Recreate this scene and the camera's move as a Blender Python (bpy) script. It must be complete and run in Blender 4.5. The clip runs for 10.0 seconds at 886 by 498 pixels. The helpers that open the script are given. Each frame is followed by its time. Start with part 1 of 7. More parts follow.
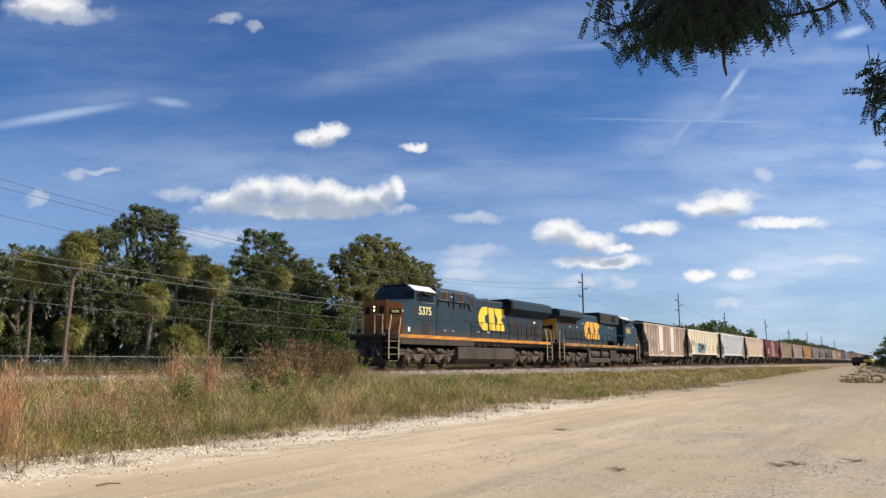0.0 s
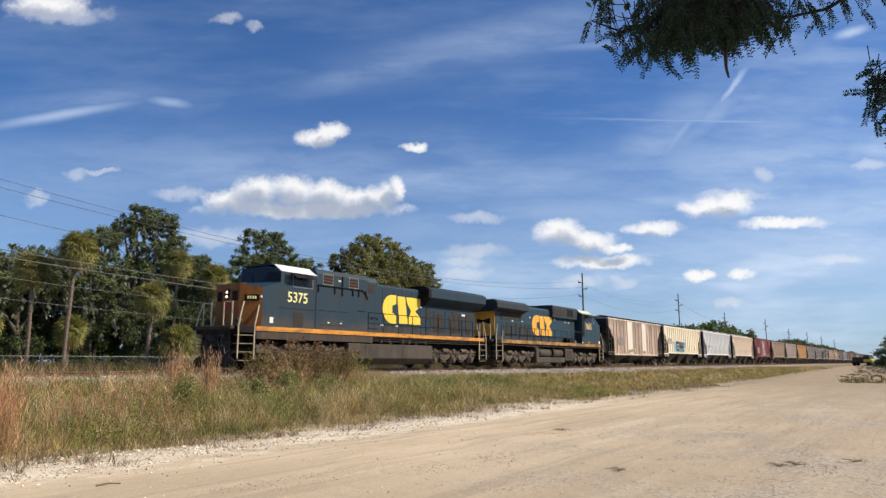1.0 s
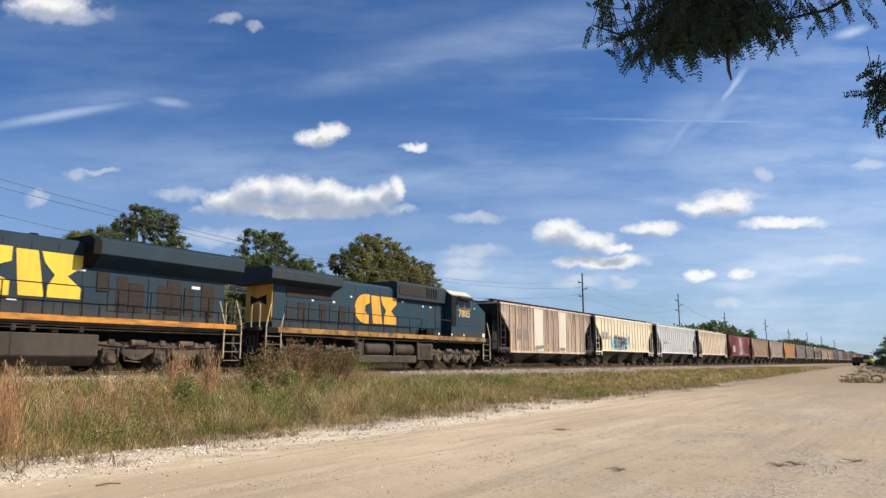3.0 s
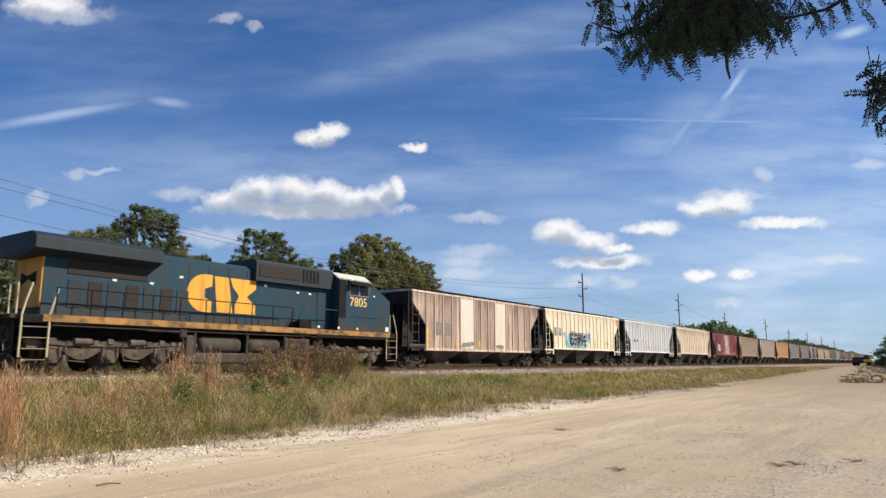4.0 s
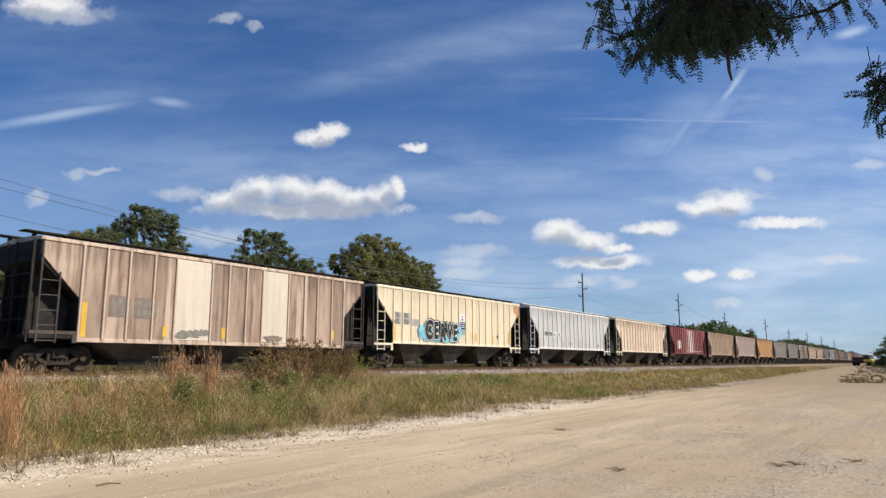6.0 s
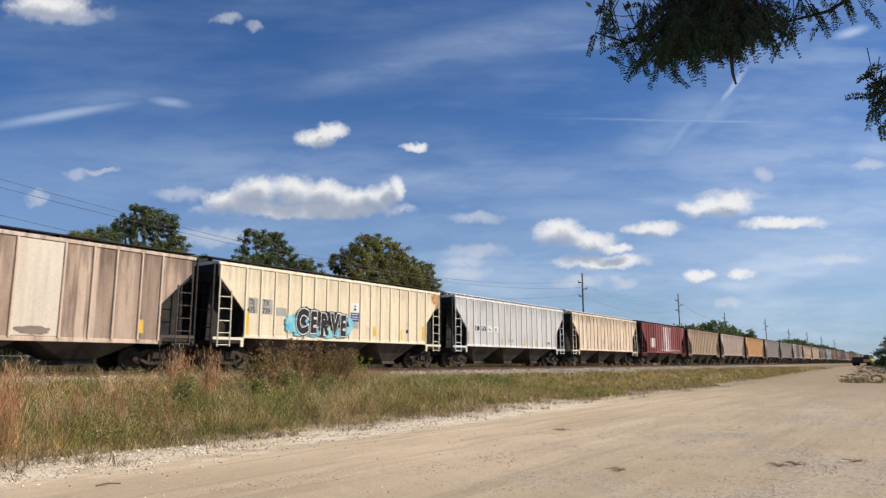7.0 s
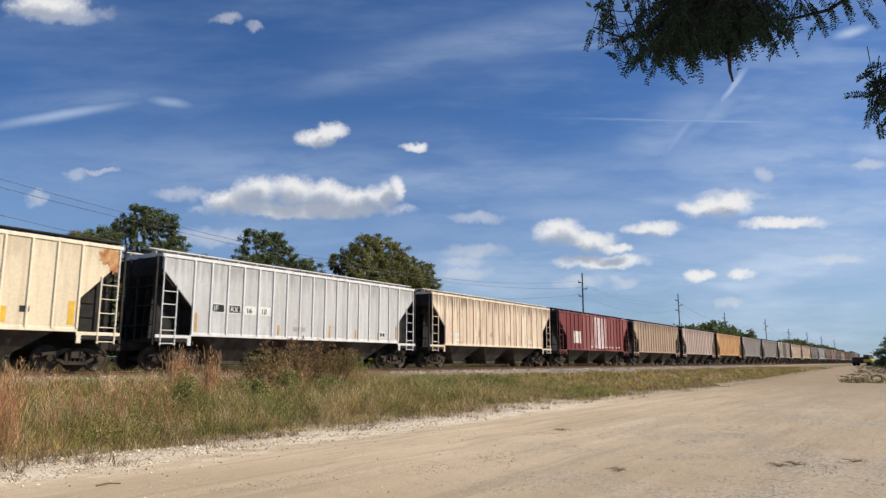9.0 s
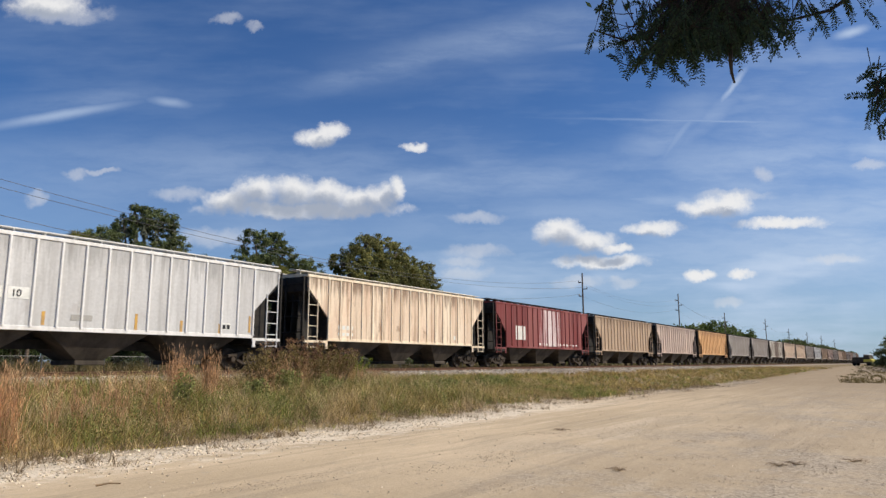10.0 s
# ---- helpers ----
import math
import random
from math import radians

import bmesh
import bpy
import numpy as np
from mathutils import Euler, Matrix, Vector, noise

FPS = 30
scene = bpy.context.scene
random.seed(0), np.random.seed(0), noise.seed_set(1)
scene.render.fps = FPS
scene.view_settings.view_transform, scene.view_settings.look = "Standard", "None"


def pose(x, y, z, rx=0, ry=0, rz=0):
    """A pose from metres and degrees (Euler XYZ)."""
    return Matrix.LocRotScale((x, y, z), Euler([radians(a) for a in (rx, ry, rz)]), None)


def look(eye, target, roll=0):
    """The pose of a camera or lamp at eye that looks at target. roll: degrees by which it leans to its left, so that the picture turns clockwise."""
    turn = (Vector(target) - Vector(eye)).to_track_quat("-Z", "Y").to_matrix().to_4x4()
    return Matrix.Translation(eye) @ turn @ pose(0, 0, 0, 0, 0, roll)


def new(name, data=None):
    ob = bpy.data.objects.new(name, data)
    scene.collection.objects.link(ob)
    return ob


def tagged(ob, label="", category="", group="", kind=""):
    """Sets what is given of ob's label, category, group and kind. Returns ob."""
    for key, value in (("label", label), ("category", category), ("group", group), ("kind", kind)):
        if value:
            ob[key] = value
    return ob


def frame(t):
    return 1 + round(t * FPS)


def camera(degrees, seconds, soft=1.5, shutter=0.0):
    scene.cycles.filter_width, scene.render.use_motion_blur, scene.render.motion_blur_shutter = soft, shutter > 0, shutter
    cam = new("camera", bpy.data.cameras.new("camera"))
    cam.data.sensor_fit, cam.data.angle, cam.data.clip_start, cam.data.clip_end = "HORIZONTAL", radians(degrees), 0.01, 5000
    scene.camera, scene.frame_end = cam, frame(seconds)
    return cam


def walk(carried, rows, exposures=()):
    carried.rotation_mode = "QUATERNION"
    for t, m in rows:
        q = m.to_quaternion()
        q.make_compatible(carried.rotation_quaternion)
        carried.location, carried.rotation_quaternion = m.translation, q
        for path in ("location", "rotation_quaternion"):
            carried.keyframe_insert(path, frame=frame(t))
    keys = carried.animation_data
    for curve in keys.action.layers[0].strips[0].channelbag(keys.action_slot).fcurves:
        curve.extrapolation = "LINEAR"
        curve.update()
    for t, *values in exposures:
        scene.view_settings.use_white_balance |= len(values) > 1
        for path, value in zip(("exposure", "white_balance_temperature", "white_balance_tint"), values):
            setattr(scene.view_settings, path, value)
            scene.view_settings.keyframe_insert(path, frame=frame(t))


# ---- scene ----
# The camera stands still beside a gravel yard road and watches a freight train pass.
EYE = (0.0, 0.0, 1.6)
HEAD, PITCH = radians(34.395), radians(9.405)
cam = camera(65.88, 10.0, soft=1.4, shutter=0.12)
FW = Vector((math.cos(HEAD) * math.cos(PITCH), math.sin(HEAD) * math.cos(PITCH), math.sin(PITCH)))
RT = Vector((math.sin(HEAD), -math.cos(HEAD), 0))
UP = RT.cross(FW)
STAND = look(EYE, Vector(EYE) + 10 * FW)
walk(cam, [(0, STAND), (10, STAND)], exposures=[(0, 0.21), (4.5, 0.21), (5.5, 0.15), (6.6, 0.06), (7.5, 0.02), (10, 0.01)])

RAIL = 1.26          # top of rail
YC = 25.23           # centre line of the main track
SPEED = 10.2         # train speed, metres a second, towards -X

# ---------------------------------------------------------------- light
SUN_TO = Vector((0.46, -0.66, 0.66)).normalized()
sun_data = bpy.data.lights.new("sun", "SUN")
sun_data.energy, sun_data.angle, sun_data.color = 5.0, radians(0.5), (1.0, 0.89, 0.72)
sun = new("sun", sun_data)
sun.matrix_world = look(SUN_TO * 100, (0, 0, 0))


def nodes_of(tree):
    """Short helpers to add nodes and links."""
    def node(kind, **kw):
        n = tree.nodes.new(kind)
        for k, v in kw.items():
            if k == "op":
                n.operation = v
            elif k == "blend":
                n.blend_type = v
            elif k == "dtype":
                n.data_type = v
            elif k == "clamp":
                n.use_clamp = v
        return n

    def put(socket, value):
        if isinstance(value, bpy.types.NodeSocket):
            tree.links.new(value, socket)
        elif value is not None:
            socket.default_value = value

    def maths(op, a, b=None, c=None, clamp=False):
        n = node("ShaderNodeMath", op=op, clamp=clamp)
        put(n.inputs[0], a)
        if b is not None:
            put(n.inputs[1], b)
        if c is not None:
            put(n.inputs[2], c)
        return n.outputs[0]

    def vmath(op, a, b=None, c=None):
        n = node("ShaderNodeVectorMath", op=op)
        put(n.inputs[0], a)
        if b is not None:
            put(n.inputs[1], b)
        if c is not None:
            put(n.inputs[2], c)
        return n.outputs["Value"] if op in ("DOT_PRODUCT", "LENGTH") else n.outputs[0]

    def mix(fac, a, b, blend="MIX"):
        n = node("ShaderNodeMix", dtype="RGBA", blend=blend)
        put(n.inputs[0], fac)
        put(n.inputs[6], a)
        put(n.inputs[7], b)
        return n.outputs[2]

    def noise_tex(vec, scale, detail=4.0, rough=0.55):
        n = node("ShaderNodeTexNoise")
        if vec is not None:
            put(n.inputs["Vector"], vec)
        put(n.inputs["Scale"], scale)
        put(n.inputs["Detail"], detail)
        put(n.inputs["Roughness"], rough)
        return n.outputs["Fac"]

    def ramp(value, lo, hi, smooth=True):
        n = node("ShaderNodeMapRange")
        n.interpolation_type = "SMOOTHSTEP" if smooth else "LINEAR"
        n.clamp = True
        put(n.inputs[0], value)
        put(n.inputs[1], lo)
        put(n.inputs[2], hi)
        return n.outputs[0]

    return node, put, maths, vmath, mix, noise_tex, ramp


def sky_world():
    """Blue sky with fair-weather cumulus and thin cirrus, each cloud a heap of soft lobes at its direction."""
    world = bpy.data.worlds.new("sky")
    scene.world = world
    world.use_nodes = True
    tree = world.node_tree
    tree.nodes.clear()
    node, put, maths, vmath, mix, noise_tex, ramp = nodes_of(tree)
    sky = node("ShaderNodeTexSky")
    sky.sky_type, sky.sun_disc = "NISHITA", False
    sky.sun_elevation = math.asin(SUN_TO.z)
    sky.sun_rotation = math.atan2(SUN_TO.x, SUN_TO.y)
    sky.air_density, sky.dust_density, sky.ozone_density = 1.0, 0.4, 2.5
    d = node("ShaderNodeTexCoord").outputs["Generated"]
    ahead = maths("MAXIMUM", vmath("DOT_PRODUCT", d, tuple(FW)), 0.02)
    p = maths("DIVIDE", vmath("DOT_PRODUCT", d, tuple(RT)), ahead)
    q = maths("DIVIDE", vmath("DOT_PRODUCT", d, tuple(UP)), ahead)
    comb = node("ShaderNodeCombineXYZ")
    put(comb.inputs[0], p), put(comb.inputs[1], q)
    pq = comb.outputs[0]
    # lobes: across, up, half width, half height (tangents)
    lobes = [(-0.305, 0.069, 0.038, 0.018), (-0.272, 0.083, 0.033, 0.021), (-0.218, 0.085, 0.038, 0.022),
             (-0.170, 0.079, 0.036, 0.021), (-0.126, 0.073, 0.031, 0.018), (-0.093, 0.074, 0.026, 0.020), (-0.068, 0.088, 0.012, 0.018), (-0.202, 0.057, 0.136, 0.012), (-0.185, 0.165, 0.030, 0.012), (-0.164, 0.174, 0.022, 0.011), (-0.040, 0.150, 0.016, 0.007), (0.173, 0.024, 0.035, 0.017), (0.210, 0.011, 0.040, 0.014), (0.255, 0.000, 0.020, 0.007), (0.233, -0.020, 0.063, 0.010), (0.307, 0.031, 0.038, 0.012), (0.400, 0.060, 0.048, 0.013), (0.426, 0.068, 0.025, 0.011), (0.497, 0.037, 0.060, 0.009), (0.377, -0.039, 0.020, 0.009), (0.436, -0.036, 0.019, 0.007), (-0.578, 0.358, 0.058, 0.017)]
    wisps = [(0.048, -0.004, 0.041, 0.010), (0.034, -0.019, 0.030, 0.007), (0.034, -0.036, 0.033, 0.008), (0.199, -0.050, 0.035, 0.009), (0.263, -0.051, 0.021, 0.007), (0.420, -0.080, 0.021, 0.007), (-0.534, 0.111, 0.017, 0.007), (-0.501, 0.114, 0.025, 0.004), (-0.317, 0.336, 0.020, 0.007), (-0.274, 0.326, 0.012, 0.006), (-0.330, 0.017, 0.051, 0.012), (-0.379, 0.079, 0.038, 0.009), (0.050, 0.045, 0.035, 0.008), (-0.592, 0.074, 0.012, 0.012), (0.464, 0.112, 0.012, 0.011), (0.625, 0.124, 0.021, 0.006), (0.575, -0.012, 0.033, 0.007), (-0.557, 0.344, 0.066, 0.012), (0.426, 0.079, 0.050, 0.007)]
    wob = node("ShaderNodeTexNoise")
    put(wob.inputs["Vector"], pq), put(wob.inputs["Scale"], 24.0), put(wob.inputs["Detail"], 6.0), put(wob.inputs["Roughness"], 0.62)
    push = vmath("MULTIPLY", vmath("SUBTRACT", wob.outputs["Color"], (0.5, 0.5, 0.5)), (0.040, 0.034, 0.0))
    bent = vmath("ADD", pq, push)

    def field(vec, heaps):
        far = None
        for x, y, w, h in heaps:
            s = vmath("MULTIPLY_ADD", vec, (1 / w, 1 / h, 0), (-x / w, -y / h, 0))
            dd = vmath("DOT_PRODUCT", s, s)
            far = dd if far is None else maths("SMOOTH_MIN", far, dd, 0.35)
        return far

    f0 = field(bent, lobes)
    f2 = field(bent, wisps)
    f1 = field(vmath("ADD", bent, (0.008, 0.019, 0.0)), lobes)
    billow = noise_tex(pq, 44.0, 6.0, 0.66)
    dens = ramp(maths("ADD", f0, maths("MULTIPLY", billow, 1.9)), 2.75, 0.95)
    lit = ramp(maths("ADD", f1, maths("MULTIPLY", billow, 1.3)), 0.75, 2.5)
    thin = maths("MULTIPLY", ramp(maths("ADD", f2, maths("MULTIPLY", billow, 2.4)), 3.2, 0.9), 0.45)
    # thin cirrus veils, drawn out sideways, and a pair of old vapour trails
    cir = noise_tex(vmath("MULTIPLY", vmath("ADD", pq, vmath("MULTIPLY", push, (0.6, 0.6, 0))), (1.3, 5.0, 1.0)), 2.2, 4.0, 0.52)
    fine = noise_tex(vmath("MULTIPLY", pq, (3.0, 22.0, 1.0)), 3.0, 4.0, 0.6)
    veil = ramp(maths("ADD", cir, maths("MULTIPLY", fine, 0.25)), 0.50, 0.95)
    low = ramp(maths("MULTIPLY_ADD", p, 0.28, maths("MULTIPLY", q, -0.75)), -0.22, 0.25)
    veil = maths("MULTIPLY", veil, maths("MULTIPLY_ADD", low, 1.0, 0.16))

    drawn = ramp(noise_tex(vmath("ADD", vmath("MULTIPLY", vmath("ADD", pq, vmath("MULTIPLY", push, (0.8, 0.5, 0))), (2.2, 11.0, 1.0)), (3.1, 0.7, 0)), 2.4, 6.0, 0.62), 0.25, 0.72)
    drawn = maths("MULTIPLY_ADD", drawn, 1.0, 0.45)

    def streak(x, y, w, h, tilt):
        c, s = math.cos(tilt), math.sin(tilt)
        u = vmath("ADD", vmath("ADD", pq, vmath("MULTIPLY", push, (0.4, 0.12, 0))), (-x, -y, 0))
        a = maths("MULTIPLY", vmath("DOT_PRODUCT", u, (c, s, 0)), 1 / w)
        b = maths("MULTIPLY", vmath("DOT_PRODUCT", u, (-s, c, 0)), 1 / h)
        return maths("EXPONENT", maths("MULTIPLY", maths("ADD", maths("MULTIPLY", a, a), maths("MULTIPLY", b, b)), -1.0))

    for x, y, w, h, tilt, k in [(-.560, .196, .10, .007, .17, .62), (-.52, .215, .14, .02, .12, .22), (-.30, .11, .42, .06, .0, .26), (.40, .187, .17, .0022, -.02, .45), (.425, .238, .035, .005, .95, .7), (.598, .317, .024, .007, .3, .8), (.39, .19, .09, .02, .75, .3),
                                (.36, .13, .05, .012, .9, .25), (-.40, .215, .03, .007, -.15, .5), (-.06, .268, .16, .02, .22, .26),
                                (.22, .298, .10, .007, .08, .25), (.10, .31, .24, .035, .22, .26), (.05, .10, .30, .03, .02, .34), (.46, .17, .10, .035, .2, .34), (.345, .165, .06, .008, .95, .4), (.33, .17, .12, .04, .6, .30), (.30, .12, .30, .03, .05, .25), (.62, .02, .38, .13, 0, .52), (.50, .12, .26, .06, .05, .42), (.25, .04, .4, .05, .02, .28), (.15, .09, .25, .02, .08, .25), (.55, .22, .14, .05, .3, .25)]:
        soft = streak(x, y, w, h, tilt)
        if h > .018:
            soft = maths("MULTIPLY", soft, drawn)
        veil = maths("MAXIMUM", veil, maths("MULTIPLY", soft, k))
    hor = ramp(node_z(tree, d), 0.34, -0.02)
    base = mix(1.0, sky.outputs[0], (0.49, 0.77, 1.15, 1), "MULTIPLY")
    base = mix(maths("MULTIPLY", hor, 0.48), base, (4.5, 5.6, 7.1, 1))
    base = mix(maths("MULTIPLY", veil, 0.9), base, (6.3, 7.6, 9.6, 1))
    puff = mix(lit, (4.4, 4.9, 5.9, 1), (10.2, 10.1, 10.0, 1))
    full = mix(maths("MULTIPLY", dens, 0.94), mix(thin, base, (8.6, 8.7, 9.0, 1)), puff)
    bg = node("ShaderNodeBackground")
    put(bg.inputs[0], full)
    bg.inputs[1].default_value = 0.085
    out = node("ShaderNodeOutputWorld")
    tree.links.new(bg.outputs[0], out.inputs[0])


def node_z(tree, d):
    n = tree.nodes.new("ShaderNodeSeparateXYZ")
    tree.links.new(d, n.inputs[0])
    return n.outputs[2]


sky_world()

# ---------------------------------------------------------------- materials


def material(name, c1, c2, rough=0.7, scale=3.0, stretch=(1, 1, 1), c3=None, fine=40.0, bump=0.2, metal=0.0, spread=(0.35, 0.65),
             tint=0.0, thin=0.0, spec=0.3, c3_at=(0.62, 0.72), island=False, bump_scale=None, patch=None):
    """A worn surface: two colours over a broad pattern, a third in patches, fine grain and relief."""
    m = bpy.data.materials.new(name)
    m.use_nodes = True
    tree = m.node_tree
    node, put, maths, vmath, mix, noise_tex, ramp = nodes_of(tree)
    b = tree.nodes["Principled BSDF"]
    co = node("ShaderNodeTexCoord").outputs["Object"]
    rnd = node("ShaderNodeNewGeometry").outputs["Random Per Island"] if island else node("ShaderNodeObjectInfo").outputs["Random"]
    off = node("ShaderNodeCombineXYZ")
    put(off.inputs[0], maths("MULTIPLY", rnd, 37.0)), put(off.inputs[2], maths("MULTIPLY", rnd, 11.0))
    vec = vmath("ADD", vmath("MULTIPLY", co, stretch), off.outputs[0])
    n1 = noise_tex(vec, scale, 5.0, 0.6)
    n2 = noise_tex(co, fine, 3.0, 0.6)
    col = mix(ramp(n1, *spread), (*c1, 1), (*c2, 1))
    if c3:
        n3 = noise_tex(vmath("ADD", vec, (7.3, 2.1, 4.4)), scale * 0.7, 6.0, 0.65)
        col = mix(ramp(n3, *c3_at), col, (*c3, 1))
    hsv = node("ShaderNodeHueSaturation")
    put(hsv.inputs["Color"], col)
    val = maths("MULTIPLY_ADD", maths("SUBTRACT", n2, 0.5), 0.45, 1.0)
    if tint:
        val = maths("MULTIPLY", val, maths("MULTIPLY_ADD", maths("SUBTRACT", rnd, 0.5), tint, 1.0))
    if patch:
        drift = ramp(noise_tex(vmath("ADD", co, (17.0, 5.0, 3.0)), patch[0], 4.0, 0.6), 0.32, 0.68)
        val = maths("MULTIPLY", val, maths("MULTIPLY_ADD", drift, patch[2] - patch[1], patch[1]))
    put(hsv.inputs["Value"], val)
    put(b.inputs["Base Color"], hsv.outputs[0])
    put(b.inputs["Roughness"], maths("MULTIPLY_ADD", n1, 0.25, rough - 0.12, clamp=True))
    b.inputs["Metallic"].default_value = metal
    b.inputs["Specular IOR Level"].default_value = spec
    if thin:
        b.inputs["Subsurface Weight"].default_value = 0.0
        b.inputs["Transmission Weight"].default_value = 0.0
        tr = node("ShaderNodeBsdfTranslucent")
        put(tr.inputs[0], hsv.outputs[0])
        ms = node("ShaderNodeMixShader")
        ms.inputs[0].default_value = thin
        tree.links.new(b.outputs[0], ms.inputs[1])
        tree.links.new(tr.outputs[0], ms.inputs[2])
        tree.links.new(ms.outputs[0], tree.nodes["Material Output"].inputs[0])
    if bump:
        bn = node("ShaderNodeBump")
        bn.inputs["Strength"].default_value = bump
        bn.inputs["Distance"].default_value = 0.02
        put(bn.inputs["Height"], noise_tex(co, bump_scale or fine, 4.0, 0.6))
        tree.links.new(bn.outputs[0], b.inputs["Normal"])
    return m


def car_paint(name, paint, worn, dirt, rust=(0.16, 0.07, 0.035), grime=0.5, rusty=0.25, panels=None, pitch=0.8275, streak=(2.6, 1.0, 0.16), spec=0.3,
              uneven=0.0, soot=0.0, dust=None):
    """Weathered railcar paint: vertical streaks, rust patches; panels: some sheets of another colour; uneven: sheets faded unlike
    one another; soot: dirt washed down from the top edge; dust: (colour, low, high) road dust thrown up the side."""
    m = bpy.data.materials.new(name)
    m.use_nodes = True
    tree = m.node_tree
    node, put, maths, vmath, mix, noise_tex, ramp = nodes_of(tree)
    b = tree.nodes["Principled BSDF"]
    co = node("ShaderNodeTexCoord").outputs["Object"]
    sep = node("ShaderNodeSeparateXYZ")
    put(sep.inputs[0], co)
    broad = noise_tex(vmath("MULTIPLY", co, (1.6, 1.0, 0.35)), 0.9, 5.0, 0.6)
    run = noise_tex(vmath("MULTIPLY", co, streak), 1.5, 5.0, 0.62)
    grain = noise_tex(co, 14.0, 5.0, 0.65)
    col = mix(ramp(broad, 0.35, 0.7), (*paint, 1), (*worn, 1))
    sheet = maths("FLOOR", maths("DIVIDE", maths("ADD", sep.outputs[0], 6.62), pitch))
    if panels or uneven:
        cell = node("ShaderNodeTexWhiteNoise")
        cell.noise_dimensions = "1D"
        put(cell.inputs["W"], sheet)
    if panels:
        col = mix(ramp(cell.outputs[0], 0.62, 0.66), col, (*panels, 1))
    if uneven:
        col = mix(maths("MULTIPLY", cell.outputs[0], uneven), col, (*dirt, 1))
    col = mix(maths("MULTIPLY", ramp(run, 0.45, 0.66), grime), col, (*dirt, 1))
    if soot:
        wash = noise_tex(vmath("MULTIPLY", vmath("ADD", co, (5.0, 0, 2.0)), (3.4, 1.0, 0.25)), 1.7, 5.0, 0.65)
        reach = maths("ADD", ramp(sep.outputs[2], 2.6, 4.45), maths("MULTIPLY", maths("SUBTRACT", wash, 0.5), 2.6))
        col = mix(maths("MULTIPLY", ramp(reach, 0.55, 1.25), soot), col, (*[c * 0.42 for c in dirt], 1))
    spot = noise_tex(vmath("MULTIPLY", vmath("ADD", co, (3.0, 0, 9.0)), (1.0, 1.0, 0.6)), 1.3, 7.0, 0.68)
    col = mix(maths("MULTIPLY", ramp(maths("ADD", spot, maths("MULTIPLY", grain, 0.12)), 0.66, 0.74), rusty * 2), col, (*rust, 1))
    if dust:
        film = maths("ADD", ramp(sep.outputs[2], dust[2], dust[1]), maths("MULTIPLY", maths("SUBTRACT", broad, 0.5), 1.4))
        col = mix(maths("MULTIPLY", ramp(film, 0.25, 1.1), 0.8), col, (*dust[0], 1))
    hsv = node("ShaderNodeHueSaturation")
    put(hsv.inputs["Color"], col)
    put(hsv.inputs["Value"], maths("MULTIPLY_ADD", grain, 0.45, 0.775))
    put(b.inputs["Base Color"], hsv.outputs[0])
    put(b.inputs["Roughness"], maths("MULTIPLY_ADD", run, 0.3, 0.45))
    b.inputs["Specular IOR Level"].default_value = spec
    bn = node("ShaderNodeBump")
    bn.inputs["Strength"].default_value = 0.12
    bn.inputs["Distance"].default_value = 0.02
    put(bn.inputs["Height"], maths("ADD", maths("MULTIPLY", grain, 0.4), maths("MULTIPLY", broad, 1.5)))
    tree.links.new(bn.outputs[0], b.inputs["Normal"])
    return m


def chalky_paint(name, paint, chalk, centre, half):
    """Old paint gone chalky white in runs about one stretch of the side."""
    m = bpy.data.materials.new(name)
    m.use_nodes = True
    tree = m.node_tree
    node, put, maths, vmath, mix, noise_tex, ramp = nodes_of(tree)
    b = tree.nodes["Principled BSDF"]
    co = node("ShaderNodeTexCoord").outputs["Object"]
    sep = node("ShaderNodeSeparateXYZ")
    put(sep.inputs[0], co)
    off = maths("DIVIDE", maths("ABSOLUTE", maths("SUBTRACT", sep.outputs[0], centre)), half)
    run = noise_tex(vmath("MULTIPLY", co, (5.0, 1.0, 0.20)), 1.4, 5.0, 0.65)
    grain = noise_tex(co, 14.0, 5.0, 0.65)
    white = ramp(maths("SUBTRACT", maths("MULTIPLY", maths("SUBTRACT", run, 0.5), 3.0), off), -0.9, 0.15)
    col = mix(maths("MULTIPLY", white, 0.9), mix(ramp(grain, 0.35, 0.65), (*paint, 1), (*[c * 1.35 for c in paint], 1)), (*chalk, 1))
    put(b.inputs["Base Color"], col)
    b.inputs["Roughness"].default_value = 0.6
    b.inputs["Specular IOR Level"].default_value = 0.3
    return m


M_BALLAST = material("ballast", (0.24, 0.20, 0.165), (0.38, 0.34, 0.29), 0.95, 1.5, c3=(0.25, 0.21, 0.18), fine=12, bump=0.9, spec=0.1)
M_STONE = material("stone", (0.38, 0.33, 0.27), (0.64, 0.58, 0.50), 0.9, 3.0, fine=30, bump=0.3, tint=0.9, island=True, spec=0.15, patch=(0.7, 0.55, 1.15))
M_PEBBLE = material("pebble", (0.50, 0.41, 0.30), (0.76, 0.66, 0.51), 0.9, 3.0, fine=30, bump=0.3, tint=0.8, island=True, spec=0.15)
M_TIE = material("tie_wood", (0.07, 0.05, 0.04), (0.13, 0.10, 0.08), 0.9, 2.0, (0.5, 4, 1), fine=30, bump=0.5)
M_RUST = material("rusty_steel", (0.10, 0.055, 0.035), (0.18, 0.10, 0.06), 0.75, 3.0, fine=30, bump=0.2, metal=0.2)
